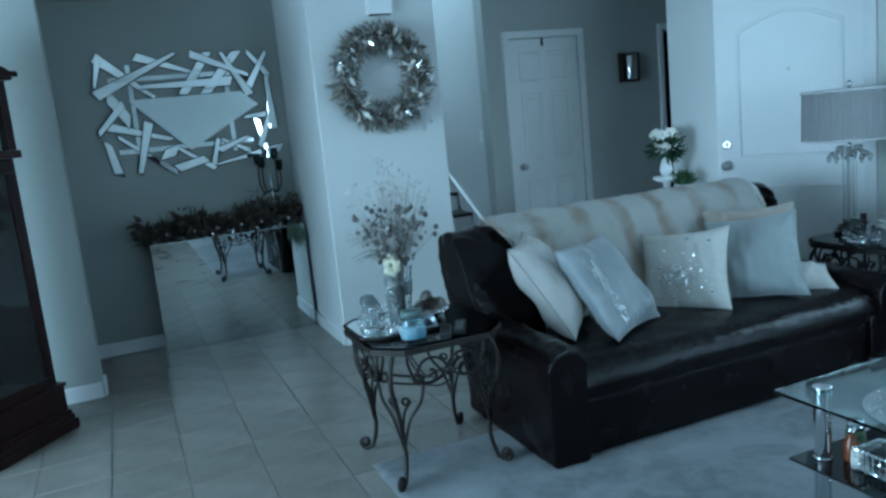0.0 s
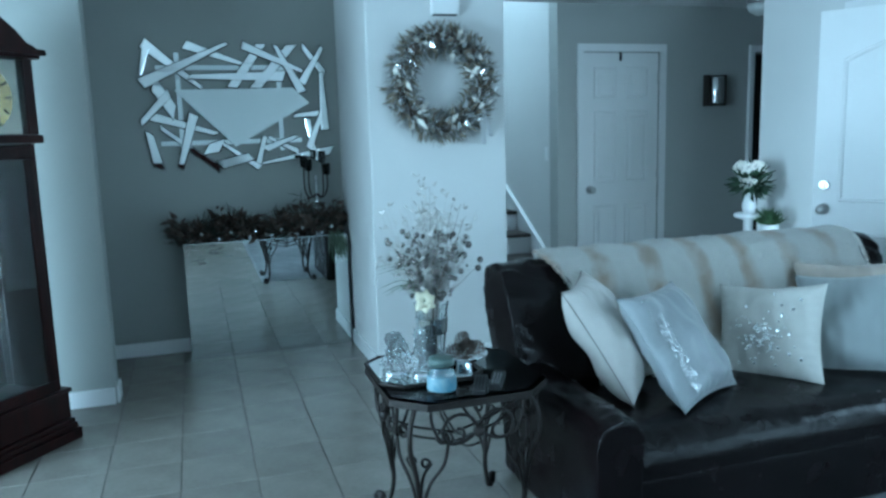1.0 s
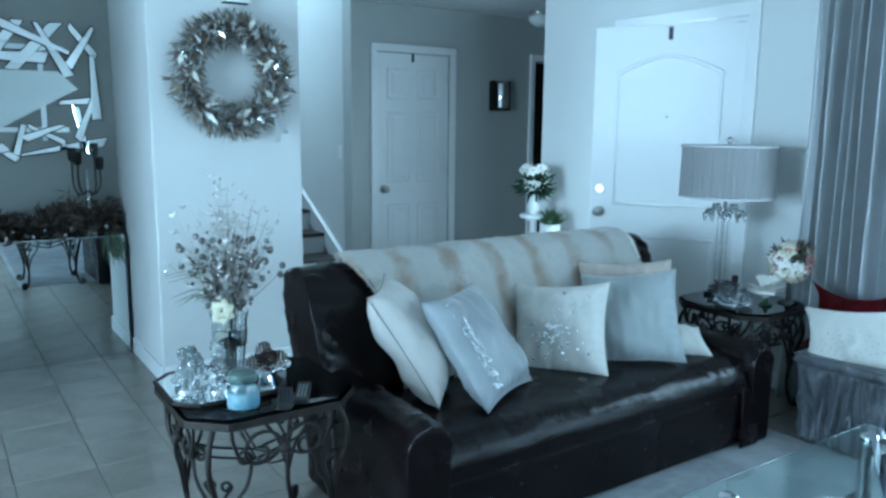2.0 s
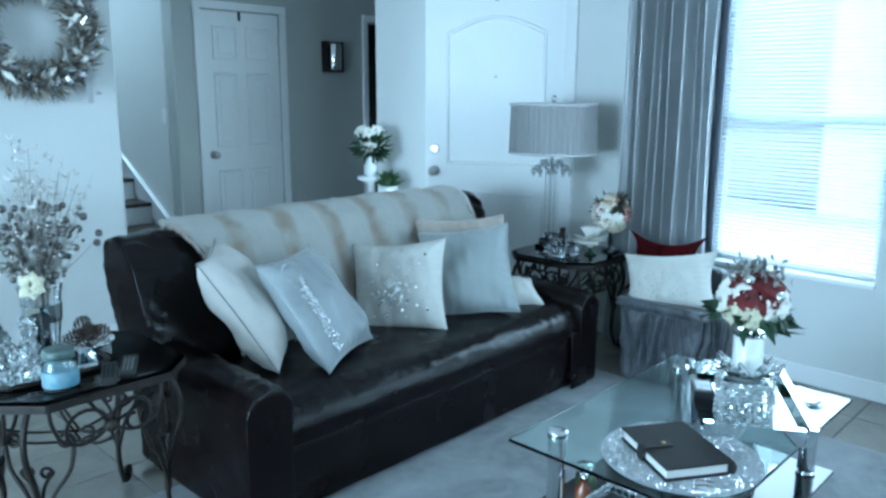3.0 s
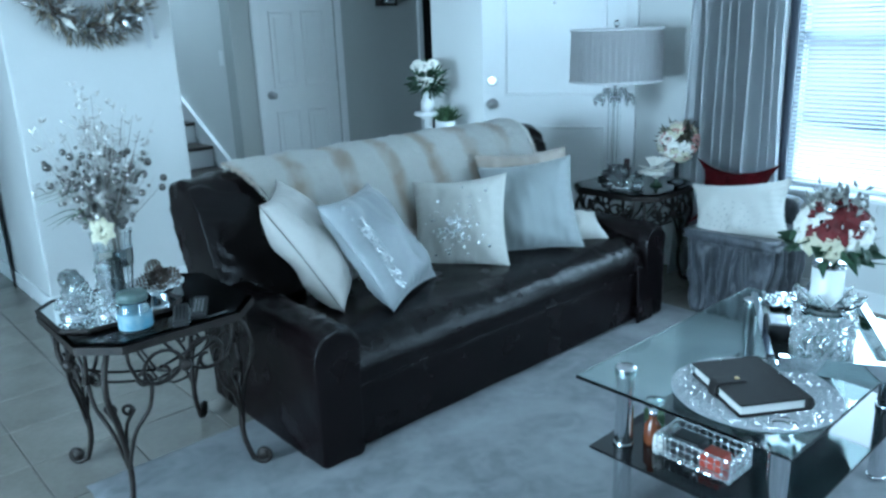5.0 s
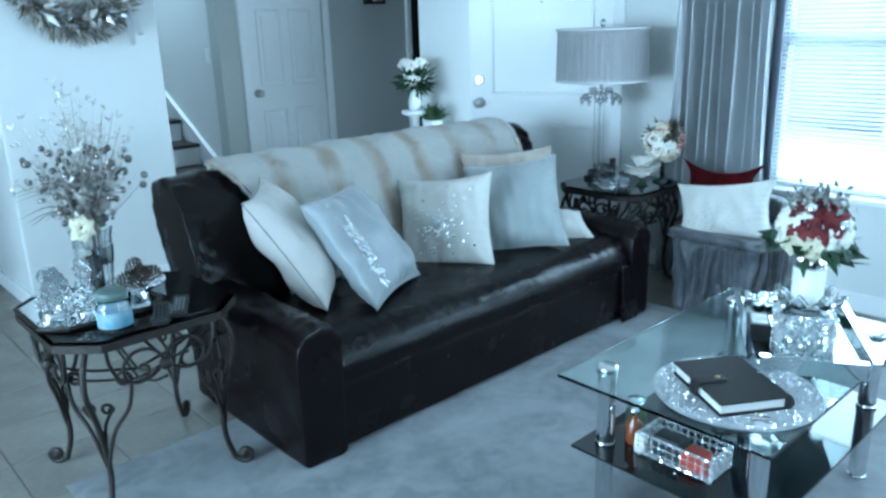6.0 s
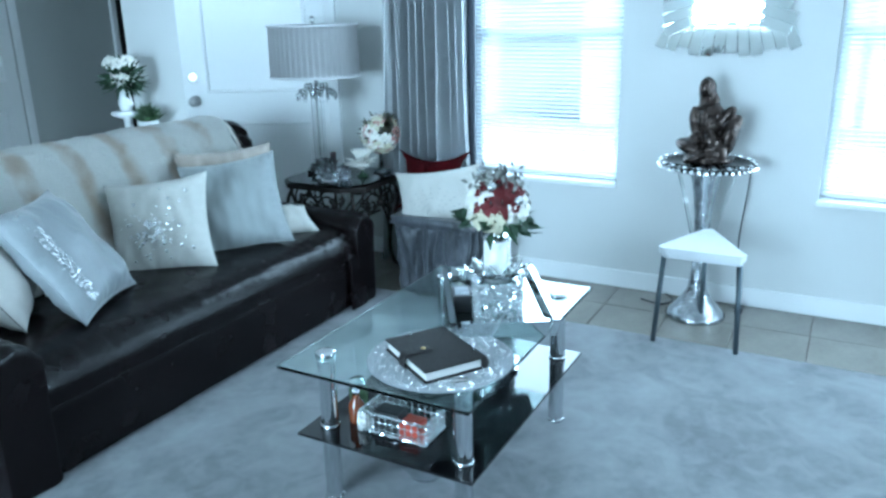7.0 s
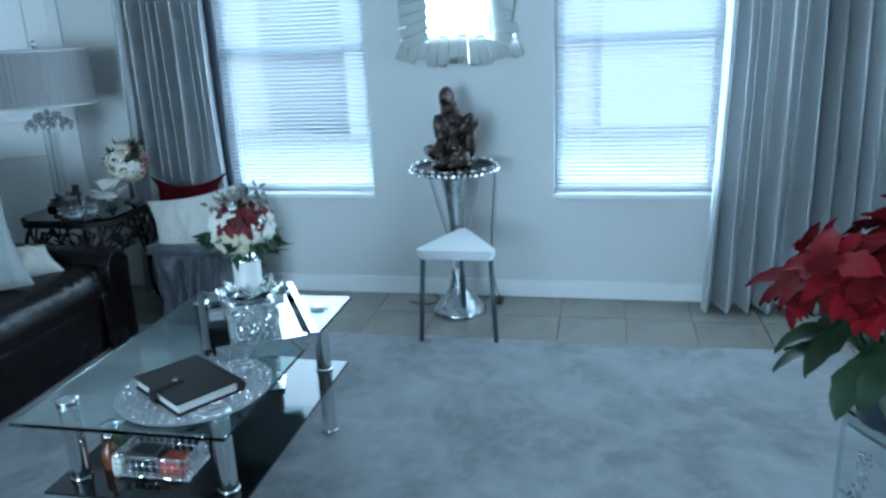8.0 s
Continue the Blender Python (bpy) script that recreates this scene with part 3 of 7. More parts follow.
# stairs that climb behind the wall block
stairs = thing("staircase", 2.62, 6.0, 0, 0, "stairs with dark wooden treads, white risers and a white stringer", "staircase", kind="structure")
for i in range(11):
    part("tread", boxed(-0.45, 0.30 * i - 0.02, 0.175 * (i + 1) - 0.03, 0.500, 0.30 * (i + 1), 0.175 * (i + 1), 0.006), M_DARK_WOOD, stairs)
    part("riser", boxed(-0.45, 0.30 * i, 0.175 * i, 0.500, 0.30 * i + 0.016, 0.175 * (i + 1) - 0.031), M_TRIM, stairs, "white painted riser")
st = fresh()
slope = 0.175 / 0.30
for lo, hi, inner in ((0.05, 0.205, 0.503), (0.207, 0.235, 0.496)):
    prism(st, [(x, 0.27, 0.27 * slope + lo) for x in (inner, 0.529)] + [(x, 3.3, 3.3 * slope + lo) for x in (0.529, inner)], [(x, 0.27, 0.27 * slope + hi) for x in (inner, 0.529)] + [(x, 3.3, 3.3 * slope + hi) for x in (0.529, inner)])
part("stringer", st, M_TRIM, stairs, "white painted stringer")

# ---- rug and floor coverings ----
rug_bm = fresh()
NX, NY = 110, 150
grid = [[None] * (NY + 1) for _ in range(NX + 1)]
for i in range(NX + 1):
    for j in range(NY + 1):
        x, y = 0.87 + 2.75 * i / NX, -1.35 + 4.36 * j / NY
        e = min(i, NX - i, j, NY - j)
        if e == 0:
            x += 0.006 * noise3((x, y, 0), 30)
            y += 0.006 * noise3((x, y, 4), 30)
        grid[i][j] = rug_bm.verts.new((x, y, 0.001 if e == 0 else 0.011 + 0.0025 * noise3((x, y, 0), 3) + 0.0012 * noise3((x, y, 1), 14)))
for i in range(NX):
    for j in range(NY):
        rug_bm.faces.new((grid[i][j], grid[i + 1][j], grid[i + 1][j + 1], grid[i][j + 1]))
tagged(mesh_object("rug", rug_bm, M_RUG, smooth=True), "large silver-grey short pile rug under the sofa", "rug")

# ---- sofa ----
SOFA = (1.47, 2.505)
sofa = thing("sofa", SOFA[0], SOFA[1], 0.011, 0, "dark brown leather sofa with rolled arms and worn edges", "sofa")
part("base", boxed(0.14, 0.06, 0.0, 1.92, 0.74, 0.25, 0.02), M_LEATHER, sofa)
seat_profile = fine_outline([(0.70, 0.400), (0.45, 0.412), (0.22, 0.412), (0.10, 0.400), (0.035, 0.368), (0.006, 0.318), (0.002, 0.275), (0.010, 0.248), (0.06, 0.235), (0.40, 0.25), (0.70, 0.25)], 7)
seat_bm = sweep(seat_profile, 1.712, 150, 26, 0.0040, 8, 1.0, 0.10, m=pose(0.176, 0, 0))
for v in seat_bm.verts:
    edge = math.exp(-((v.co.z - 0.375) / 0.04) ** 2) * math.exp(-(v.co.y / 0.12) ** 2)
    v.co.z += edge * (0.0045 * noise3((v.co.x, v.co.y * 0.3, 0), 34) + 0.003 * noise3((v.co.x, v.co.y, 2), 70))
part("seat", seat_bm, M_LEATHER, sofa, smooth=True)
apron = fine_outline([(0.030, 0.262), (0.010, 0.255), (0.004, 0.20), (0.006, 0.10), (0.010, 0.03), (0.020, 0.010), (0.06, 0.012), (0.07, 0.15), (0.06, 0.25)], 4)
part("apron", sweep(apron, 1.712, 70, 26, 0.004, 5, 3.0, 0.10, m=pose(0.176, 0, 0)), M_LEATHER, sofa, smooth=True)
for k, (w, h, x0) in enumerate(((0.172, 0.500, 0.008), (0.150, 0.475, 1.865))):
    prof = fine_outline([(0.006, 0.004), (0.000, 0.06), (0.000, 0.22), (-0.004, h - 0.115), (0.004, h - 0.06), (0.032, h - 0.018), (w / 2, h), (w - 0.03, h - 0.018), (w + 0.004, h - 0.07), (w + 0.002, h - 0.13), (w - 0.002, 0.20), (w - 0.004, 0.06), (w - 0.010, 0.004), (w / 2, 0.002)], 5)
    arm_bm = sweep(prof, 0.80, 70, 16, 0.005, 9, 9.0 + k, 0.12, m=Matrix(((0, 1, 0, x0), (1, 0, 0, -0.014), (0, 0, 1, 0), (0, 0, 0, 1))))
    for v in arm_bm.verts:
        top = max(0.0, min(1.0, (v.co.z - h + 0.16) / 0.10))
        gather = math.exp(-max(0.0, v.co.y) / 0.10) * top
        v.co.z -= 0.010 * math.exp(-max(0.0, v.co.y) / 0.05) * top
        fold = 0.003 * gather * math.sin(v.co.x * 150 + 4 * noise3(v.co, 7)) + 0.004 * top * noise3((v.co.x, v.co.y * 2.2, v.co.z), 14)
        v.co.z += fold
        v.co.x += 0.5 * fold
    arm = part("arm", arm_bm, M_LEATHER, sofa, smooth=True)
    pipe = [(x0 + 0.006 + 0.002 * math.sin(9 * b), -0.010, b) for b in [0.015 + (h - 0.15) * i / 14 for i in range(15)]]
    part("piping", tube(fresh(), pipe, 0.0034, 6), M_LEATHER_WORN, arm, "worn brown seam down the arm front", True)
back_profile = fine_outline(per=9, pts=[(0.58, 0.36), (0.66, 0.55), (0.76, 0.76), (0.82, 0.845), (0.91, 0.875), (1.00, 0.855), (1.045, 0.78), (1.01, 0.62), (0.90, 0.35), (0.78, 0.04), (0.70, 0.03), (0.64, 0.2)])
part("backrest", sweep(back_profile, 2.02, 130, 10, 0.012, 6.5, 21.0, 0.14, m=pose(0.02, 0, 0), crease=0.012), M_LEATHER, sofa, smooth=True)
for xx in (0.05, 1.90):
    for yy in (0.06, 0.70):
        part("foot", boxed(xx, yy, -0.0, xx + 0.07, yy + 0.06, 0.03, 0.006), M_BLACK, sofa)
part("skirt_flap", sweep(fine_outline([(0.0, 0.27), (-0.008, 0.15), (-0.01, 0.004), (0.004, 0.004), (0.01, 0.15), (0.012, 0.27)], 3), 0.13, 10, 8, 0.006, 12, 2.0, 0.1, m=pose(1.80, -0.008, 0)), M_LEATHER, sofa, smooth=True)

# ---- fur throw over the backrest ----


def banded(name, light, dark, freq, shift):
    m = surface(name, light, 0.9, scale=9, fine=140, vary=0.22, bump=0.9, bump_scale=150, sheen=0.6)
    t = m.node_tree
    n, l, b = t.nodes, t.links, t.nodes["Principled BSDF"]
    base = b.inputs["Base Color"].links[0].from_socket
    co, sep, ns = n.new("ShaderNodeTexCoord"), n.new("ShaderNodeSeparateXYZ"), n.new("ShaderNodeTexNoise")
    ns.inputs["Scale"].default_value, ns.inputs["Detail"].default_value = 9.0, 6.0
    l.new(co.outputs["Object"], sep.inputs[0])
    l.new(co.outputs["Object"], ns.inputs["Vector"])
    a1, a2, sn, rg, mx = n.new("ShaderNodeMath"), n.new("ShaderNodeMath"), n.new("ShaderNodeMath"), n.new("ShaderNodeMapRange"), n.new("ShaderNodeMix")
    a1.operation, a2.operation, sn.operation, mx.data_type = "MULTIPLY_ADD", "MULTIPLY_ADD", "SINE", "RGBA"
    a1.inputs[1].default_value, a1.inputs[2].default_value = freq, shift
    a2.inputs[1].default_value = 2.4
    l.new(sep.outputs["X"], a1.inputs[0])
    l.new(ns.outputs["Fac"], a2.inputs[0])
    l.new(a1.outputs[0], a2.inputs[2])
    l.new(a2.outputs[0], sn.inputs[0])
    rg.inputs["From Min"].default_value, rg.inputs["From Max"].default_value, rg.inputs["To Max"].default_value = 0.1, 1.0, 0.85
    l.new(sn.outputs[0], rg.inputs["Value"])
    patch, pr, mul = n.new("ShaderNodeTexNoise"), n.new("ShaderNodeMapRange"), n.new("ShaderNodeMath")
    patch.inputs["Scale"].default_value, patch.inputs["Detail"].default_value = 5.5, 3.0
    l.new(co.outputs["Object"], patch.inputs["Vector"])
    pr.inputs["From Min"].default_value, pr.inputs["From Max"].default_value, pr.inputs["To Min"].default_value = 0.36, 0.56, 0.15
    l.new(patch.outputs["Fac"], pr.inputs["Value"])
    mul.operation = "MULTIPLY"
    l.new(rg.outputs["Result"], mul.inputs[0])
    l.new(pr.outputs["Result"], mul.inputs[1])
    l.new(mul.outputs[0], mx.inputs["Factor"])
    l.new(base, mx.inputs["A"])
    mx.inputs["B"].default_value = (*dark, 1)
    l.new(mx.outputs["Result"], b.inputs["Base Color"])
    return m


M_FUR = banded("striped_faux_fur", (0.88, 0.87, 0.82), (0.50, 0.385, 0.265), 2 * math.pi / 0.245, 0.9)
throw = thing("throw_blanket", SOFA[0], SOFA[1], 0.40, 0, "cream and tan striped faux fur throw draped over the sofa back", "blanket")
path = fine_outline([(0.575, 0.05), (0.625, 0.15), (0.735, 0.37), (0.80, 0.468), (0.91, 0.503), (1.02, 0.48), (1.075, 0.39), (1.05, 0.25)], 6)[:-6]
cy, cz = 0.86, 0.25
outer = [(y + (y - cy) * 0.06, z + (z - cz) * 0.07) for y, z in path]
fur_bm = fresh()
NF = 80
rows = []
for i in range(NF + 1):
    u = i / NF
    row = []
    for k, (y, z) in enumerate(outer):
        v = k / (len(outer) - 1)
        x0, x1 = 0.34 - 0.10 * math.exp(-((v - 0.55) / 0.25) ** 2) + 0.02 * noise3((v * 3, 0, 1), 1.5), 1.92 - 0.06 * (1 - v) + 0.02 * noise3((v * 3, 5, 1), 1.5)
        x = x0 + (x1 - x0) * u
        d = Vector((0, y - cy, z - cz)).normalized()
        lift = 0.008 * noise3((x, y, z), 7, 3) + 0.010 * noise3((x, y, z), 28, 8) + 0.004
        row.append((x, y + d.y * lift, z + d.z * lift))
    rows.append(ring(fur_bm, row))
for a, b in zip(rows, rows[1:]):
    bridge(fur_bm, a, b, False)
bmesh.ops.solidify(fur_bm, geom=list(fur_bm.faces), thickness=0.014)
part("fur_sheet", fur_bm, M_FUR, throw, smooth=True)
tuft = fresh()
random.seed(4)
for _ in range(5200):
    k = random.uniform(0, len(outer) - 1.001)
    i = int(k)
    y, z = (outer[i][j] + (outer[i + 1][j] - outer[i][j]) * (k - i) for j in range(2))
    v = k / (len(outer) - 1)
    u = random.choice((random.random(), random.random(), random.random(), 0.0, 1.0))
    x0, x1 = 0.34 - 0.10 * math.exp(-((v - 0.55) / 0.25) ** 2) + 0.02 * noise3((v * 3, 0, 1), 1.5), 1.92 - 0.06 * (1 - v) + 0.02 * noise3((v * 3, 5, 1), 1.5)
    x = x0 + (x1 - x0) * u
    d = Vector((0, y - cy, z - cz)).normalized()
    p = Vector((x, y, z)) + d * 0.004
    q = d * 0.5 + Vector((random.uniform(-0.6, 0.6), -abs(d.z) * 0.7, -0.8)) + (Vector((-1.2, 0, 0)) if u == 0 else Vector((1.2, 0, 0)) if u == 1 else Vector())
    blade(tuft, p, q, random.uniform(0.018, 0.034), 0.0045, 0.3)
tagged(part("fur_tufts", tuft, M_FUR, throw), kind="stuff")

# ---- cushions on the sofa ----
M_SATIN_CREAM = surface("cream_satin", (0.52, 0.50, 0.465), 0.48, scale=6, fine=120, vary=0.22, bump=0.22, bump_scale=30, sheen=0.2)
M_SATIN_SILVER = surface("silver_satin", (0.29, 0.31, 0.32), 0.36, scale=5, fine=120, vary=0.35, bump=0.22, bump_scale=30, sheen=0.3)
M_SATIN_BEIGE = surface("beige_satin", (0.40, 0.345, 0.29), 0.42, scale=6, fine=120, vary=0.25, bump=0.22, bump_scale=30, sheen=0.2)
M_GREY_LINEN = surface("soft_grey_fabric", (0.27, 0.29, 0.29), 0.62, scale=7, fine=260, vary=0.12, bump=0.2, bump_scale=300, sheen=0.3)
M_CREAM_LINEN = surface("cream_fabric", (0.53, 0.52, 0.48), 0.7, scale=6, fine=240, vary=0.12, bump=0.25, bump_scale=280)
M_SILVER_FOIL = surface("silver_foil", (0.78, 0.79, 0.80), 0.16, metal=1.0, scale=30, vary=0.15)
M_PIPING = surface("dark_piping_cord", (0.17, 0.155, 0.14), 0.6, scale=20, vary=0.3)


def cushion(label, centre, right, up, w, h, t, mat, seed, piped=None, group="cushions on the sofa", ears=0.10):
    ob = new("cushion")
    ob.matrix_world = axes(centre, right, up)
    ob.empty_display_size = 0.05
    tagged(ob, label, "cushion", group)
    part("cover", pillow_shape(w, h, t, seed=seed, ears=ears), mat, ob, smooth=True)
    part("piping", tube(fresh(), seam_line(w, h, ears), 0.0022, 5), piped or mat, ob, smooth=True)
    return ob


c1 = cushion("cream satin cushion with dark piping leaning on the sofa arm", (1.790, 2.985, 0.645), (0.62, 0.77, 0.03), (-0.371, 0.389, 0.843), 0.40, 0.50, 0.18, M_SATIN_CREAM, 1.0, M_PIPING, ears=0.09)
c2 = cushion("silver satin cushion with a shiny woven stripe", (2.032, 2.855, 0.618), (0.89, 0.457, 0.0), (-0.163, 0.59, 0.79), 0.43, 0.48, 0.17, M_SATIN_SILVER, 2.0, ears=0.09)
c3 = cushion("cream cushion with a burst of silver sequins", (2.545, 2.945, 0.580), (0.55, -0.83, 0.11), (0.27, 0.36, 0.93), 0.44, 0.42, 0.15, M_CREAM_LINEN, 3.0)
c4 = cushion("large plain grey cushion", (2.905, 2.85, 0.605), (0.72, -0.66, 0.10), (0.22, 0.40, 0.90), 0.44, 0.44, 0.17, M_GREY_LINEN, 4.0)
c5 = cushion("beige satin cushion behind the grey one", (3.055, 3.01, 0.625), (0.85, -0.50, 0.02), (0.12, 0.38, 0.92), 0.47, 0.42, 0.15, M_SATIN_BEIGE, 5.0)
c6 = cushion("small cream cushion lying on the seat", (3.16, 2.80, 0.475), (0.80, -0.45, -0.1), (0.3, 0.75, 0.35), 0.30, 0.22, 0.10, M_CREAM_LINEN, 6.0)
random.seed(11)
for _ in range(110):
    a, r = random.gauss(math.pi * 1.5, 1.9), abs(random.gauss(0, 0.075)) + 0.01
    x, z = r * math.cos(a) * 1.1, r * math.sin(a) - 0.02
    if abs(x) > 0.17 or abs(z) > 0.17:
        continue
    e = (1 - abs(2 * x / 0.44) ** 2.8) ** 0.52 * (1 - abs(2 * z / 0.42) ** 2.8) ** 0.52
    s = random.uniform(0.004, 0.008)
    part("sequin", lathe(fresh(), [(s, 0), (s, 0.001), (s * 0.4, 0.0025)], 6, pose(x, -0.075 * e - 0.013, z, 90 + random.uniform(-25, 25), random.uniform(-25, 25), 0)), M_SILVER_FOIL, c3)

# woven shiny stripe down one side of the silver cushion
random.seed(12)
for i in range(190):
    x, z = -0.150 + random.uniform(-0.022, 0.022), random.uniform(-0.19, 0.19)
    e = (1 - abs(2 * x / 0.43) ** 2.8) ** 0.52 * (1 - abs(2 * z / 0.48) ** 2.8) ** 0.52
    part("sequin", lathe(fresh(), [(0.0045, 0), (0.0045, 0.001), (0.002, 0.0018)], 5, pose(x, -0.085 * e - 0.008, z, 90 + random.uniform(-30, 30), random.uniform(-30, 30), 0)), M_SILVER_FOIL, c2)

# ---- iron scroll tables ----


def curl(c, start, turns, r0, r1, plane_u, plane_v, n=16):
    """Points of a scroll about c in the plane of u and v."""
    c, u, v = Vector(c), Vector(plane_u), Vector(plane_v)
    out = []
    for i in range(n + 1):
        a, r = start + turns * 2 * math.pi * i / n, r0 + (r1 - r0) * i / n
        out.append(c + u * r * math.cos(a) + v * r * math.sin(a))
    return out


def octagon(r, cut, z):
    """A square of half side r with its corners cut."""
    k = r - cut
    return [(k, -r, z), (r, -k, z), (r, k, z), (k, r, z), (-k, r, z), (-r, k, z), (-r, -k, z), (-k, -r, z)]


def make_scroll_table(x, y, turn, half, height, label):
    t = thing("side_table", x, y, 0, turn, label, "side table", "iron and glass side tables")
    part("glass_top", prism(fresh(), octagon(half - 0.012, half * 0.36, height - 0.009), octagon(half - 0.012, half * 0.36, height)), M_GLASS_SMOKE, t, "smoked glass top")
    rim = fresh()
    prism(rim, octagon(half, half * 0.36, height - 0.034), octagon(half, half * 0.36, height - 0.0095))
    for f in [f for f in rim.faces if abs(f.normal.z) > 0.9]:
        rim.faces.remove(f)
    for zz in (height - 0.034, height - 0.0095):
        a, b = ring(rim, octagon(half, half * 0.36, zz)), ring(rim, octagon(half - 0.022, half * 0.36, zz))
        bridge(rim, a, b)
    bridge(rim, ring(rim, octagon(half - 0.022, half * 0.36, height - 0.034)), ring(rim, octagon(half - 0.022, half * 0.36, height - 0.0095)))
    part("rim", rim, M_IRON, t)
    s = 1 / math.sqrt(2)
    for k in range(4):
        dx, dy = [(1, 1), (-1, 1), (-1, -1), (1, -1)][k]
        d, w, up = Vector((dx * s, dy * s, 0)), Vector((-dy * s, dx * s, 0)), Vector((0, 0, 1))
        h = height - 0.035
        at = lambda r, z: d * r * half / 0.29 + up * z
        leg = fresh()
        foot = curl(at(0.335, 0.045), -2.6, -1.15, 0.012, 0.034, d, up, 14)
        main = smooth_path([at(0.285, h), at(0.325, h - 0.06), at(0.335, h - 0.14), at(0.30, h - 0.24), at(0.275, 0.20), at(0.275, 0.11), at(0.30, 0.03)])
        tube(leg, main + foot[::-1][2:], 0.0095, 8)
        leg_ob = part("leg", leg, M_IRON, t, smooth=True)
        part("scroll_foot", lathe(fresh(), [(0.0, -0.012), (0.016, -0.011), (0.02, 0), (0.016, 0.011), (0.0, 0.012)], 10, pose(*at(0.335, 0.045)) @ pose(0, 0, 0, 90, 0, math.degrees(math.atan2(dy, dx)))), M_IRON, leg_ob, smooth=True)
        for sg in (-1, 1):
            br = fresh()
            e = w * sg
            base = at(0.278, 0.16)
            tube(br, smooth_path([base, base + up * 0.12 + e * 0.035 - d * 0.004, base + up * 0.20 + e * 0.085 - d * 0.02, base + up * 0.285 + e * 0.10 - d * 0.03]) + curl(base + up * 0.285 + e * 0.075 - d * 0.03, 0, 1.2, 0.026, 0.009, e, up), 0.0065, 6)
            tube(br, smooth_path([base + up * 0.05, base + up * 0.15 + e * 0.015, base + up * 0.20 + e * 0.045]) + curl(base + up * 0.20 + e * 0.026, 0, 1.1, 0.02, 0.007, e, up, 12), 0.0055, 6)
            part("scroll", br, M_IRON, leg_ob, smooth=True)
    for k in range(4):
        a = [(1, 0), (0, 1), (-1, 0), (0, -1)][k]
        d, w, up = Vector((a[0], a[1], 0)), Vector((-a[1], a[0], 0)), Vector((0, 0, 1))
        c = d * (half - 0.03) + up * (height - 0.13)
        sc = fresh()
        for sg in (-1, 1):
            e = w * sg
            tube(sc, curl(c + e * 0.075, math.pi, -1.25, 0.075, 0.012, e, up, 22), 0.006, 6)
            tube(sc, smooth_path([c + up * 0.0, c - up * 0.035 + e * 0.06, c - up * 0.02 + e * 0.13, c + up * 0.04 + e * 0.16, c + up * 0.085 + e * 0.165]), 0.006, 6)
        part("side_scroll", sc, M_IRON, t, smooth=True)
        fin = fresh()
        ball(fin, *(c - up * 0.002 + d * 0.004), 0.021, 12)
        part("ball_finial", fin, M_IRON, t, "aged bronze ball", True)
        stt = fresh()
        for q in (0, 0.035):
            tube(stt, smooth_path([c - up * (0.01 + q), c - d * 0.10 - up * (0.06 + q), c - d * 0.18 - up * (0.085 + q), up * (height - 0.235 - q)]), 0.005, 6)
        part("stretcher", stt, M_IRON, t, smooth=True)
    return t


TABLE1 = (1.115, 2.935)
make_scroll_table(TABLE1[0] + 0.015, TABLE1[1] - 0.008, 0, 0.285, 0.60, "bronze scroll iron side table with smoked glass top beside the sofa")
TABLE2 = (3.78, 2.88)
make_scroll_table(*TABLE2, 0, 0.27, 0.57, "bronze scroll iron side table with glass top at the window end")

# ---- glass coffee table ----
CT = (2.338, 1.440)
ct = thing("coffee_table", *CT, 0.012, 0, "clear glass coffee table with chrome legs and black glass shelf", "coffee table")
top_bm = boxed(-0.49, -0.30, 0.470, 0.49, 0.30, 0.480, 0.002)
part("glass_top", top_bm, M_GLASS_GREEN, ct, "clear greenish tempered glass top")
part("lower_shelf", boxed(-0.443, -0.285, 0.238, 0.443, 0.285, 0.246, 0.002), M_BLACK_GLASS, ct, "black glass shelf")
for sx in (-1, 1):
    for sy in (-1, 1):
        lg = fresh()
        lathe(lg, [(0.026, 0.0), (0.026, 0.001), (0.026, 0.2365), (0.026, 0.2375)], 20, pose(sx * 0.366, sy * 0.222, 0))
        lathe(lg, [(0.026, 0.2465), (0.026, 0.2475), (0.026, 0.4685), (0.026, 0.4695)], 20, pose(sx * 0.366, sy * 0.222, 0))
        leg = part("leg", lg, M_CHROME, ct, "polished chrome tube leg", True)
        for z0 in (0.004, 0.228, 0.2475, 0.455):
            part("collar", lathe(fresh(), [(0.0265, z0), (0.029, z0 + 0.001), (0.029, z0 + 0.008), (0.0265, z0 + 0.009)], 20, pose(sx * 0.366, sy * 0.222, 0)), M_CHROME, leg, smooth=True)
        part("cap", lathe(fresh(), [(0.0, 0.4805), (0.030, 0.4805), (0.030, 0.487), (0.024, 0.491), (0.0, 0.4915)], 20, pose(sx * 0.366, sy * 0.222, 0)), M_CHROME, leg, smooth=True)
ZT = 0.4925
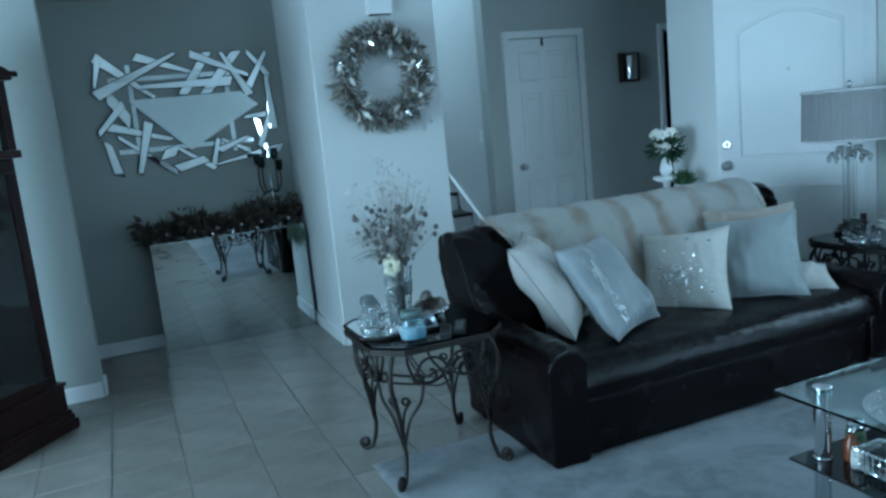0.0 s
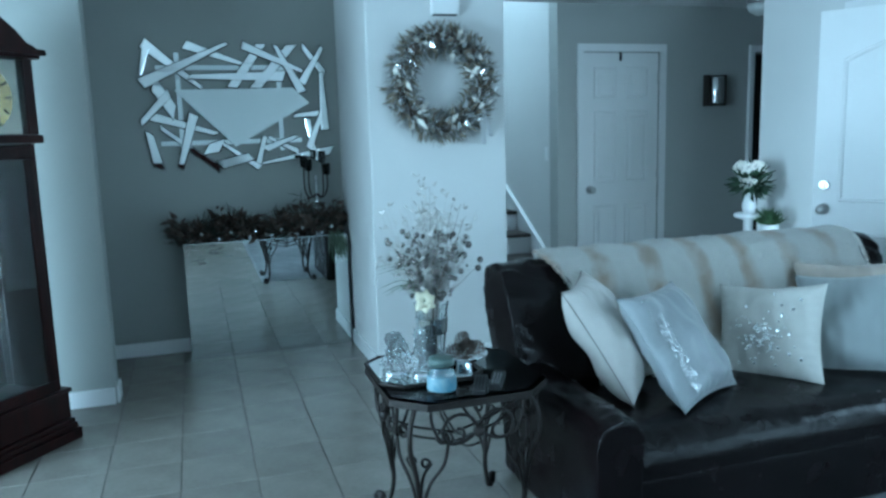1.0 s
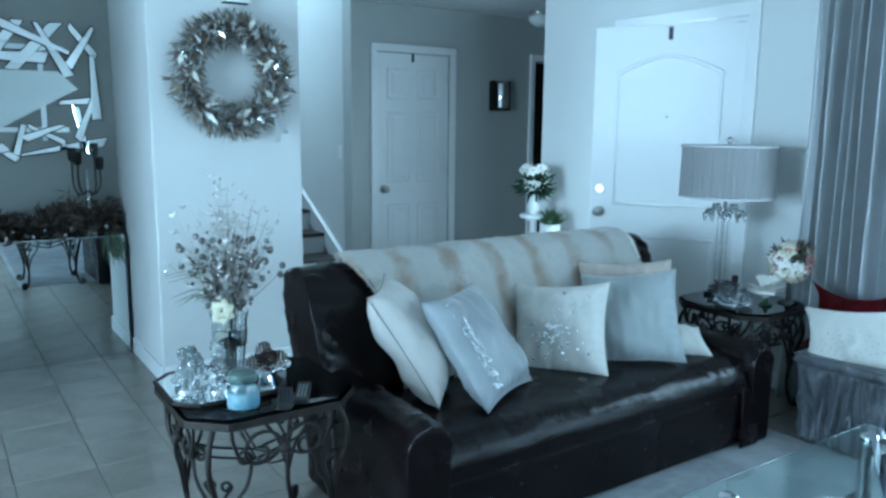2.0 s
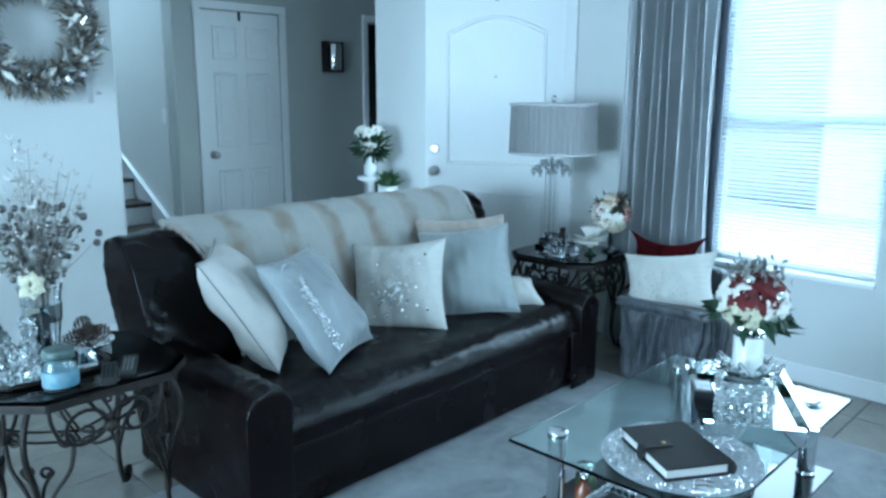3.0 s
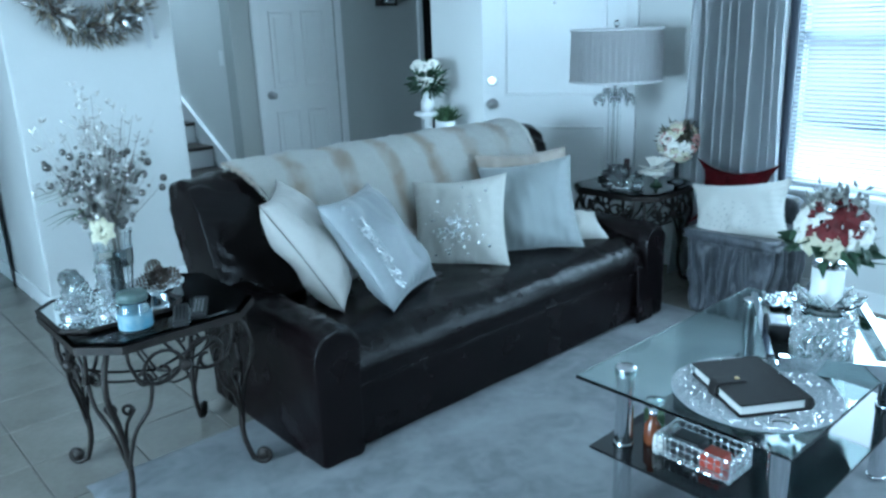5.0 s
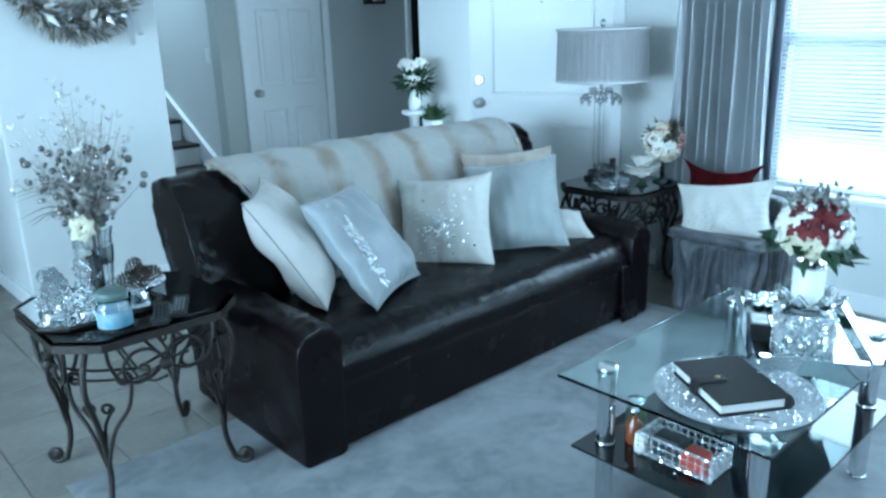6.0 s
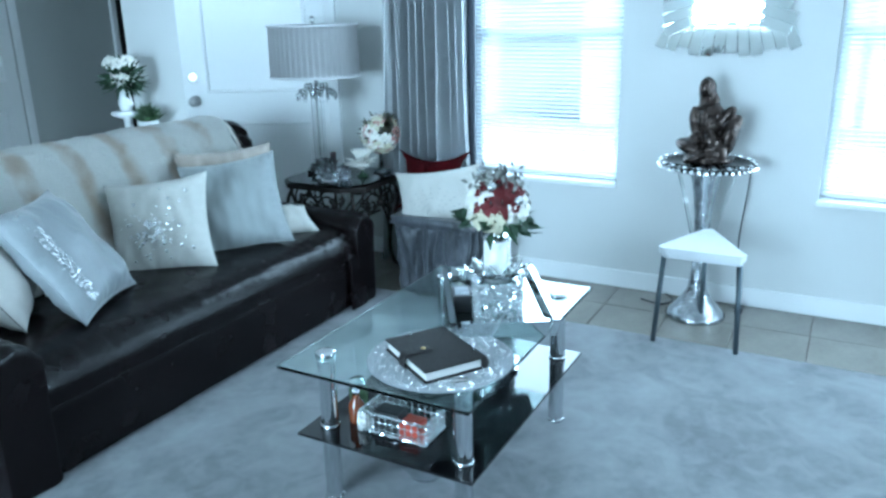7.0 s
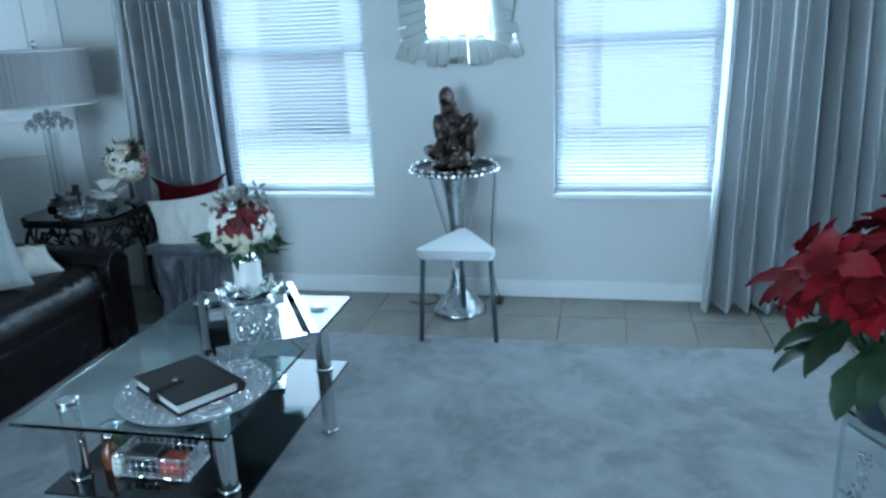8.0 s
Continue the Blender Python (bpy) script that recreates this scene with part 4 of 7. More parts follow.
# beaded round placemat
mat_t = thing("placemat", 2.085, 1.345, ZT, 0, "round silver beaded placemat on the coffee table", "placemat")
disc = lathe(fresh(), [(0.0, 0), (0.205, 0), (0.208, 0.003), (0.204, 0.006), (0.0, 0.005)], 48)
part("disc", disc, surface("silver_mesh", (0.40, 0.42, 0.44), 0.35, metal=0.6, scale=60, fine=220, vary=0.5, bump=0.9, bump_scale=260), mat_t, smooth=True)
random.seed(5)
bd = fresh()
for i in range(1100):
    r, a = 0.203 * math.sqrt(random.random()), random.uniform(0, 2 * math.pi)
    lathe(bd, [(0.0026, 0.004), (0.0028, 0.0058), (0.0009, 0.0085)], 5, pose(r * math.cos(a), r * math.sin(a), 0, random.uniform(-20, 20), random.uniform(-20, 20)))
tagged(part("beads", bd, M_SILVER_FOIL, mat_t), kind="stuff")
# binder
bnd = thing("binder", 2.065, 1.352, ZT + 0.0075, 237, "closed dark brown leather ring binder planner on the placemat", "binder")
M_BINDER = surface("dark_brown_canvas", (0.012, 0.009, 0.008), 0.7, dark=(0.006, 0.0045, 0.0042), scale=40, fine=200, bump=0.4, bump_scale=240)
part("back_cover", boxed(-0.125, -0.095, 0, 0.125, 0.095, 0.004, 0.002), M_BINDER, bnd)
part("page_block", boxed(-0.116, -0.088, 0.0045, 0.116, 0.080, 0.029, 0.001), surface("paper_edges", (0.70, 0.69, 0.66), 0.8, scale=3, fine=400, stretch=(1, 1, 30), vary=0.4, bump=0.3), bnd, "white paper pages")
part("front_cover", boxed(-0.125, -0.095, 0.0295, 0.125, 0.095, 0.0345, 0.002), M_BINDER, bnd)
part("spine", sweep(fine_outline([(0.083, 0.0), (0.096, 0.003), (0.102, 0.017), (0.096, 0.031), (0.083, 0.0345), (0.0815, 0.017)], 3), 0.25, 12, 12, shrink=0.05, m=pose(-0.125, 0, 0)), M_BINDER, bnd, smooth=True)
clasp = part("strap", sweep(fine_outline([(-0.1035, 0.006), (-0.1005, 0.004), (-0.0975, 0.03), (-0.06, 0.036), (-0.02, 0.036), (-0.02, 0.040), (-0.07, 0.041), (-0.1, 0.037)], 3), 0.034, 6, 10, shrink=0.05, m=pose(-0.017, 0, 0)), M_BINDER, bnd, smooth=True)
part("snap", lathe(fresh(), [(0.0, 0.041), (0.007, 0.041), (0.005, 0.0435), (0.0, 0.044)], 12, pose(0, -0.035, 0)), surface("brass", (0.62, 0.45, 0.2), 0.25, metal=1.0, vary=0.2), clasp, "brass snap", True)
# mirrored tray
TR = (2.520, 1.372, ZT)
tray = thing("mirrored_tray", *TR, 31, "rectangular mirrored tray with slanted sides on the coffee table", "tray")
part("tray_floor", boxed(-0.235, -0.135, 0.008, 0.235, 0.135, 0.014, 0.001), M_MIRROR_GREY, tray)
for sx, sy, ln, wd in ((0, -1, 0.25, 0.15), (0, 1, 0.25, 0.15), (-1, 0, 0.15, 0.25), (1, 0, 0.15, 0.25)):
    bm = fresh()
    prof = [(wd - 0.018, 0.0), (wd + 0.004, 0.0), (wd + 0.016, 0.052), (wd - 0.004, 0.052)]
    if sx == 0:
        a = [(-ln - 0.003, sy * p, z) for p, z in prof]
        b = [(ln + 0.003, sy * p, z) for p, z in prof]
    else:
        a = [(sx * p, -ln + 0.018, z) for p, z in prof]
        b = [(sx * p, ln - 0.018, z) for p, z in prof]
    prism(bm, a, b)
    part("side", bm, M_MIRROR, tray, "bevelled mirror side")
for sx in (-1, 1):
    for sy in (-1, 1):
        part("foot", lathe(fresh(), [(0.0, 0), (0.012, 0.0), (0.015, 0.004), (0.012, 0.0079), (0.0, 0.0079)], 10, pose(sx * 0.20, sy * 0.11, 0)), M_CRYSTAL, tray)
# crystal vase with bouquet on the tray
random.seed(8)
VX, VY = 2.428, 1.325
vz = ZT + 0.0145
vase = thing("crystal_vase", VX, VY, vz, 31, "faceted crystal block vase with a white cup on the tray", "vase")
part("crystal_block", boxed(-0.064, -0.064, 0.0, 0.064, 0.064, 0.122, 0.006, 2), M_MIRROR_DULL, vase, "silvered block")
cr = fresh()
for i in range(13):
    for j in range(11):
        for face in range(4):
            u, zz = -0.066 + i * 0.011 + random.uniform(-0.003, 0.003), 0.006 + j * 0.0112 + random.uniform(-0.003, 0.003)
            out = 0.067 + random.uniform(0.0, 0.006)
            p = [(u, -out), (out, u), (-u, out), (-out, -u)][face]
            g = bmesh.ops.create_icosphere(cr, subdivisions=1, radius=random.uniform(0.0042, 0.0075), matrix=pose(p[0], p[1], zz, random.uniform(0, 90), random.uniform(0, 90)))
            shade_of = random.choice((0, 0, 1))
            for f in {f for v in g["verts"] for f in v.link_faces}:
                f.material_index = shade_of
tagged(part("crystal_beads", cr, (M_BEAD, M_SILVER_FOIL), vase, "rows of small crystal beads"), kind="stuff")
pet = fresh()
for k in range(2):
    for i in range(8):
        a = 2 * math.pi * (i + 0.5 * k) / 8
        r0, r1 = 0.035, 0.105 - 0.025 * k
        d, w = Vector((math.cos(a), math.sin(a), 0)), Vector((-math.sin(a), math.cos(a), 0))
        z0, z1 = 0.124, 0.165 + 0.02 * k
        pts = [d * r0 - w * 0.02 + Vector((0, 0, z0)), d * r0 + w * 0.02 + Vector((0, 0, z0)), d * r1 * 0.85 + w * 0.03 + Vector((0, 0, z0 + 0.025)), d * r1 + Vector((0, 0, z1)), d * r1 * 0.85 - w * 0.03 + Vector((0, 0, z0 + 0.025))]
        prism(pet, pts, [p + Vector((0, 0, 0.004)) - d * 0.002 for p in pts])
part("lotus_petals", pet, M_CRYSTAL, vase, "crystal lotus petals")
part("cup", lathe(fresh(), [(0.0, 0.1225), (0.038, 0.123), (0.042, 0.135), (0.042, 0.255), (0.039, 0.257), (0.037, 0.25), (0.036, 0.145), (0.0, 0.140)], 28), surface("frosted_white_glass", (0.74, 0.75, 0.73), 0.25, scale=10, vary=0.1), vase, "white frosted cup", True)
part("cup_rim", lathe(fresh(), [(0.0425, 0.248), (0.046, 0.252), (0.0425, 0.257), (0.040, 0.2585)], 28), M_CHROME, vase, smooth=True)

M_PETAL_WHITE = surface("white_petal", (0.76, 0.74, 0.68), 0.6, scale=30, vary=0.18, sheen=0.2)
M_PETAL_CREAM = surface("cream_petal", (0.58, 0.55, 0.40), 0.6, scale=30, vary=0.2, sheen=0.2)
M_PETAL_RED = surface("deep_red_petal", (0.12, 0.003, 0.006), 0.65, dark=(0.05, 0.002, 0.003), scale=25)
M_LEAF = surface("dark_green_leaf", (0.028, 0.062, 0.026), 0.45, dark=(0.012, 0.03, 0.014), scale=30)
M_SAGE = surface("sage_leaf", (0.13, 0.17, 0.11), 0.6, dark=(0.06, 0.085, 0.055), scale=30)
M_TWIG = surface("brown_twig", (0.10, 0.07, 0.05), 0.7, scale=60, vary=0.5, bump=0.3)
M_SILVER_TWIG = surface("silvered_twig", (0.56, 0.55, 0.52), 0.35, metal=0.5, scale=60, vary=0.5)
M_PEWTER = surface("pewter_berry", (0.20, 0.19, 0.18), 0.22, metal=0.8, scale=30, vary=0.4)
M_PINE = surface("pinecone_scale", (0.14, 0.10, 0.075), 0.6, dark=(0.05, 0.035, 0.028), scale=40, vary=0.5)


def rosette(bm, c, n, r, petals=14, size=None):
    """A full round bloom: overlapping cupped petals round the axis n."""
    c, n = Vector(c), Vector(n).normalized()
    u = n.orthogonal().normalized()
    v = n.cross(u)
    for k in range(petals):
        ringk = k % 3
        a = 2.4 * k
        d = u * math.cos(a) + v * math.sin(a)
        lift = (0.25, 0.7, 1.3)[ringk]
        blade(bm, c - n * r * 0.15 + d * r * 0.08 * (3 - ringk), d + n * lift, r * (1.05, 0.85, 0.6)[ringk], (size or r) * (1.0, 0.85, 0.6)[ringk], 0.5, up=n)


bq = thing("bouquet", VX, VY, vz + 0.190, -68, "round bouquet of white, cream and red flowers in the vase", "flowers")
stem = fresh()
for i in range(7):
    a = i * 0.9
    tube(stem, [(0.012 * math.cos(a), 0.012 * math.sin(a), 0.0), (0.02 * math.cos(a), 0.02 * math.sin(a), 0.12)], 0.003, 5)
part("stems", stem, M_LEAF, bq)
blooms = [(-92, -14, M_PETAL_CREAM, 0.040), (-150, 30, M_PETAL_WHITE, 0.044), (-50, -4, M_PETAL_WHITE, 0.040), (-165, 0, M_PETAL_WHITE, 0.044), (-20, 10, M_PETAL_WHITE, 0.042), (-75, 24, M_PETAL_RED, 0.042), (-112, 32, M_PETAL_RED, 0.046), (-90, 62, M_PETAL_RED, 0.046), (-45, 42, M_PETAL_RED, 0.046), (-140, 48, M_PETAL_WHITE, 0.046), (30, 25, M_PETAL_WHITE, 0.05), (80, 30, M_PETAL_CREAM, 0.05), (130, 25, M_PETAL_WHITE, 0.05), (90, 65, M_PETAL_RED, 0.045), (-130, -4, M_PETAL_CREAM, 0.040), (160, 45, M_PETAL_WHITE, 0.045)]
for az, el, mt, r in blooms:
    d = Vector((math.cos(radians(az)) * math.cos(radians(el)), math.sin(radians(az)) * math.cos(radians(el)), math.sin(radians(el))))
    bm = fresh()
    rosette(bm, Vector((0, 0, 0.155)) + Vector((d.x * 0.085, d.y * 0.085, d.z * 0.085)), d, r, 18)
    part("bloom", bm, mt, bq)
for az, el in ((-55, 22), (-98, 44)):
    orn = fresh()
    ball(orn, 0.125 * math.cos(radians(az)) * math.cos(radians(el)), 0.125 * math.sin(radians(az)) * math.cos(radians(el)), 0.155 + 0.125 * math.sin(radians(el)), 0.014, 12)
    part("glitter_ball", orn, M_SILVER_FOIL, bq, "silver glitter ball")
pk = fresh()
for i in range(220):
    d = rand_dir()
    d.z = abs(d.z) + 0.4
    blade(pk, Vector((0, 0, 0.235)) + Vector((random.gauss(0, 0.035), random.gauss(0, 0.035), random.gauss(0, 0.018))), d, 0.028, 0.014, 0.3)
tagged(part("frosted_sprig_tuft", pk, surface("frosted_sprig", (0.30, 0.30, 0.28), 0.5, dark=(0.10, 0.10, 0.09), scale=40), bq), kind="stuff")
lf = fresh()
for i in range(46):
    a = random.uniform(0, 2 * math.pi)
    blade(lf, (0.06 * math.cos(a), 0.06 * math.sin(a), 0.12 + random.uniform(-0.015, 0.03)), (math.cos(a), math.sin(a), random.uniform(-0.6, 0.3)), random.uniform(0.06, 0.10), 0.03, 0.4)
part("leaves", lf, M_LEAF, bq)
# small black box on the tray
bb = thing("photo_box", 2.435, 1.455, vz, 31, "small black box with a pale picture on its lid", "box")
part("body", boxed(-0.05, -0.03, 0, 0.05, 0.03, 0.055, 0.003), M_BLACK, bb)
part("picture", boxed(-0.038, -0.022, 0.0552, 0.038, 0.022, 0.0565), surface("pale_print", (0.55, 0.58, 0.62), 0.3, dark=(0.16, 0.17, 0.2), scale=24), bb)
# lower shelf things
ZS = 0.2585
bk = thing("crystal_basket", 2.045, 1.455, ZS, 0, "rectangular crystal bead basket holding small red and black things", "basket")
part("basket_floor", boxed(-0.055, -0.105, 0.002, 0.055, 0.105, 0.005), M_CHROME, bk)
cb = fresh()
random.seed(6)
for zz in (0.008, 0.0175, 0.027, 0.0365, 0.046, 0.0555, 0.066):
    r = 0.0055 if zz in (0.008, 0.066) else 0.0036
    spots = [(sx * 0.058, -0.108 + 0.0108 * i) for i in range(21) for sx in (-1, 1) if r > 0.005 or i % 2 == 0] + [(-0.047 + 0.0105 * i, sy * 0.108) for i in range(10) for sy in (-1, 1)]
    for x, y in spots:
        g = bmesh.ops.create_icosphere(cb, subdivisions=1, radius=r * random.uniform(0.85, 1.1), matrix=pose(x, y, zz, random.uniform(0, 90), random.uniform(0, 90)))
        shade_of = random.choice((0, 0, 1))
        for f in {f for v in g["verts"] for f in v.link_faces}:
            f.material_index = shade_of
tagged(part("crystal_beads", cb, (M_BEAD, M_CHROME), bk, "rows of clear crystal beads"), kind="stuff")
wr = fresh()
for zz in (0.020, 0.042, 0.062):
    tube(wr, [(-0.058, -0.108, zz), (0.058, -0.108, zz), (0.058, 0.108, zz), (-0.058, 0.108, zz), (-0.058, -0.108, zz)], 0.0012, 5)
part("wire_frame", wr, M_CHROME, bk)
tagged(mesh_object("red_packet", boxed(2.01, 1.385, ZS + 0.0055, 2.07, 1.445, ZS + 0.045, 0.004), surface("red_foil", (0.45, 0.06, 0.03), 0.35, scale=20, vary=0.4)), "small red packet in the crystal basket", "packet")
tagged(mesh_object("black_case", boxed(2.02, 1.455, ZS + 0.0055, 2.08, 1.54, ZS + 0.058, 0.006), M_BLACK), "black case in the crystal basket", "case")


def bottle(x, y, z, prof, mat, label, cap=None, group=""):
    b = thing("bottle", x, y, z, 0, label, "bottle", group)
    part("body", lathe(fresh(), prof, 18), mat, b, smooth=True)
    if cap:
        part("cap", lathe(fresh(), cap, 14), M_CHROME, b, smooth=True)
    return b


bottle(2.030, 1.605, ZS, [(0.0, 0), (0.022, 0.0), (0.024, 0.01), (0.024, 0.06), (0.012, 0.075), (0.011, 0.09), (0.0, 0.09)], surface("amber_bottle", (0.16, 0.05, 0.02), 0.15, scale=20, vary=0.3), "small amber bottle on the lower shelf", [(0.0, 0.0905), (0.013, 0.0905), (0.013, 0.108), (0.0, 0.109)])
bottle(2.085, 1.635, ZS, [(0.0, 0), (0.028, 0.0), (0.03, 0.01), (0.03, 0.07), (0.026, 0.082), (0.0, 0.082)], surface("green_jar", (0.10, 0.16, 0.07), 0.2, scale=20, vary=0.3), "small green jar on the lower shelf", [(0.0, 0.0825), (0.027, 0.0825), (0.027, 0.10), (0.0, 0.101)])
bottle(2.005, 1.565, ZS, [(0.0, 0), (0.017, 0.0), (0.019, 0.02), (0.016, 0.05), (0.0, 0.055)], M_PETAL_WHITE, "small white round jar on the lower shelf")
cs = thing("crystal_stand", 2.56, 1.36, ZS, 20, "crystal candle stand with a chrome base on the shelf", "candle holder")
part("base", boxed(-0.05, -0.05, 0, 0.05, 0.05, 0.012, 0.002), M_CHROME, cs)
cb = fresh()
for i in range(60):
    a, zz = 2.4 * i, 0.018 + 0.0022 * i
    bmesh.ops.create_icosphere(cb, subdivisions=1, radius=0.0095, matrix=Matrix.Translation((0.034 * math.cos(a), 0.034 * math.sin(a), zz)))
tagged(part("crystal_beads", cb, M_CRYSTAL, cs), kind="stuff")
part("core", lathe(fresh(), [(0.026, 0.0125), (0.026, 0.15), (0.03, 0.155)], 14), M_MIRROR_DULL, cs, smooth=True)
bw = thing("silver_bowl", 2.20, 1.47, 0.0125, 0, "round mirrored silver bowl on the rug under the coffee table", "bowl")
part("bowl_body", lathe(fresh(), [(0.0, 0.0), (0.05, 0.0), (0.055, 0.012), (0.085, 0.05), (0.105, 0.10), (0.102, 0.10), (0.08, 0.055), (0.0, 0.02)], 30), M_CHROME, bw, smooth=True)

# ---- things on the side table by the sofa ----
Z1 = 0.6005
tr2 = thing("mirrored_tray", TABLE1[0] - 0.085, TABLE1[1] + 0.04, Z1, 0, "dark rimmed octagonal mirror tray on the iron side table", "tray")
part("mirror_plate", prism(fresh(), octagon(0.178, 0.06, 0.004), octagon(0.178, 0.06, 0.010)), M_MIRROR, tr2)
rr = fresh()
for i in range(8):
    o = octagon(0.183, 0.062, 0.008)
    tube(rr, [o[i], o[(i + 1) % 8]], 0.0075, 8)
part("rim", rr, M_IRON, tr2)
ZM = Z1 + 0.0105
TX, TY = TABLE1[0] - 0.06, TABLE1[1] + 0.04
vs = thing("glass_vase", TX + 0.03, TY + 0.05, ZM, 0, "tall cut crystal glass vase on the mirror tray", "vase")
part("vase_body", lathe(fresh(), [(0.0, 0), (0.05, 0.0), (0.056, 0.01), (0.045, 0.03), (0.052, 0.10), (0.06, 0.20), (0.066, 0.225), (0.063, 0.226), (0.056, 0.20), (0.047, 0.10), (0.04, 0.035), (0.0, 0.025)], 16), M_CRYSTAL, vs)
part("silver_band", lathe(fresh(), [(0.0535, 0.11), (0.0565, 0.112), (0.0605, 0.17), (0.058, 0.172)], 16), M_MIRROR_DULL, vs)
random.seed(21)
arr = thing("twig_arrangement", TX + 0.03, TY + 0.05, ZM + 0.03, 0, "arrangement of silvered twigs and pewter berries in the crystal vase", "dried flowers")
lv = fresh()
be = fresh()
ball(be, 0, 0, 0, 1.0, 8)
berry_mesh = bpy.data.meshes.new("berry")
be.to_mesh(berry_mesh)
be.free()
berry_mesh.materials.append(M_PEWTER)
berry_mesh.polygons.foreach_set("use_smooth", [True] * len(berry_mesh.polygons))
for i in range(130):
    a = random.uniform(0, 2 * math.pi)
    sp = random.uniform(0.02, 0.195)
    hh = random.uniform(0.16, 0.47) * (1 - 0.3 * sp / 0.24)
    p = [Vector((0.015 * math.cos(a), 0.015 * math.sin(a), 0.0)), Vector((0.03 * math.cos(a), 0.03 * math.sin(a), 0.19)), Vector((sp * 0.55 * math.cos(a), sp * 0.55 * math.sin(a), 0.19 + hh * 0.45)), Vector((sp * math.cos(a + 0.2), sp * math.sin(a + 0.2), 0.19 + hh))]
    q = smooth_path(p, 5)
    part("twig", tube(fresh(), q, 0.0022, 4, lambda s: 1 - 0.75 * s), M_SILVER_TWIG if i % 4 else M_TWIG, arr)
    for k in range(random.randint(2, 6)):
        b = q[random.randint(8, len(q) - 1)] + Vector((random.gauss(0, 0.012), random.gauss(0, 0.012), random.gauss(0, 0.01)))
        if i % 2 == 0 and b.z < 0.46:
            bo = new("berry", berry_mesh)
            bo.parent, bo.location, bo.scale = arr, b, (random.uniform(0.006, 0.014),) * 3
        else:
            for _ in range(3):
                blade(lv, b, rand_dir() + Vector((0, 0, 0.6)), random.uniform(0.016, 0.03), 0.008, 0.3)
tagged(part("glitter_leaves", lv, M_SILVER_TWIG, arr), kind="stuff")
gl = fresh()
for i in range(9):
    a = 2.9 + random.uniform(-0.9, 0.9)
    d = Vector((math.cos(a), math.sin(a), 0))
    tube(gl, smooth_path([(0.03 * d.x, 0.03 * d.y, 0.19), (0.09 * d.x, 0.09 * d.y, 0.25 + 0.01 * i), tuple(d * (0.17 + 0.006 * i) + Vector((0, 0, 0.22 + 0.012 * i)))]), 0.004, 5, lambda s: 1.1 - s)
part("grass_blades", gl, M_SAGE, arr)
bm = fresh()
rosette(bm, (-0.045, -0.065, 0.215), (-0.4, -1, 0.3), 0.036, 16)
part("bloom", bm, M_PETAL_CREAM, arr, "pale cream flower")


ico = fresh()
bmesh.ops.create_icosphere(ico, subdivisions=1, radius=1.0)
crystal_mesh = bpy.data.meshes.new("crystal")
ico.to_mesh(crystal_mesh)
ico.free()
crystal_mesh.materials.append(M_CRYSTAL)


def crystal_cluster(x, y, z, n, spread, height, r, label, seed, name="crystal_ornament"):
    random.seed(seed)
    o = thing(name, x, y, z, 0, label, "ornament")
    part("base", lathe(fresh(), [(0.0, 0), (spread * 0.9, 0), (spread * 0.9, 0.006), (spread * 0.5, 0.012), (0.0, 0.012)], 16), M_CHROME, o, smooth=True)
    bm = fresh()
    tube(bm, [(0, 0, 0.012), (0, 0, height)], r * 0.7, 6)
    for i in range(n):
        f = i / n
        a = 2.4 * i
        q = spread * (1 - 0.55 * f) * random.uniform(0.4, 1.0)
        co = new("crystal", crystal_mesh)
        co.parent = o
        co.matrix_local = pose(q * math.cos(a), q * math.sin(a), 0.016 + f * height, 40 * i, 25 * i) @ Matrix.Scale(r * random.uniform(0.6, 1.2), 4)
    part("stem", bm, M_CRYSTAL, o, "clear crystal stem")
    return o


crystal_cluster(TX - 0.125, TY - 0.015, ZM, 75, 0.058, 0.12, 0.014, "clear crystal ornament on the mirror tray", 31)
crystal_cluster(TX - 0.055, TY - 0.085, ZM, 44, 0.036, 0.15, 0.011, "small clear crystal ornament on the mirror tray", 32)
jar = thing("glass_candle", TX - 0.01, TY - 0.055, ZM, 0, "tall clear glass candle holder with silver foil", "candle holder")
part("glass_body", lathe(fresh(), [(0.0, 0), (0.026, 0), (0.026, 0.16), (0.0235, 0.16), (0.0235, 0.006), (0.0, 0.006)], 16), M_GLASS, jar, smooth=True)
part("foil", lathe(fresh(), [(0.021, 0.008), (0.021, 0.07)], 14), M_SILVER_FOIL, jar)


def pinecone(bm, c, axis, length, r):
    m = axes(c, Vector(axis).orthogonal(), axis)
    for i in range(60):
        f = i / 60
        a = 2.4 * i
        q = r * math.sin(math.pi * (0.12 + 0.86 * f)) ** 0.7
        p = m @ Vector((q * 0.5 * math.cos(a), q * 0.5 * math.sin(a), (f - 0.5) * length))
        d = m.to_3x3() @ Vector((math.cos(a), math.sin(a), 0.5))
        blade(bm, p, d, q * 0.75, r * 0.5, 0.3, up=m.to_3x3() @ Vector((0, 0, 1)))


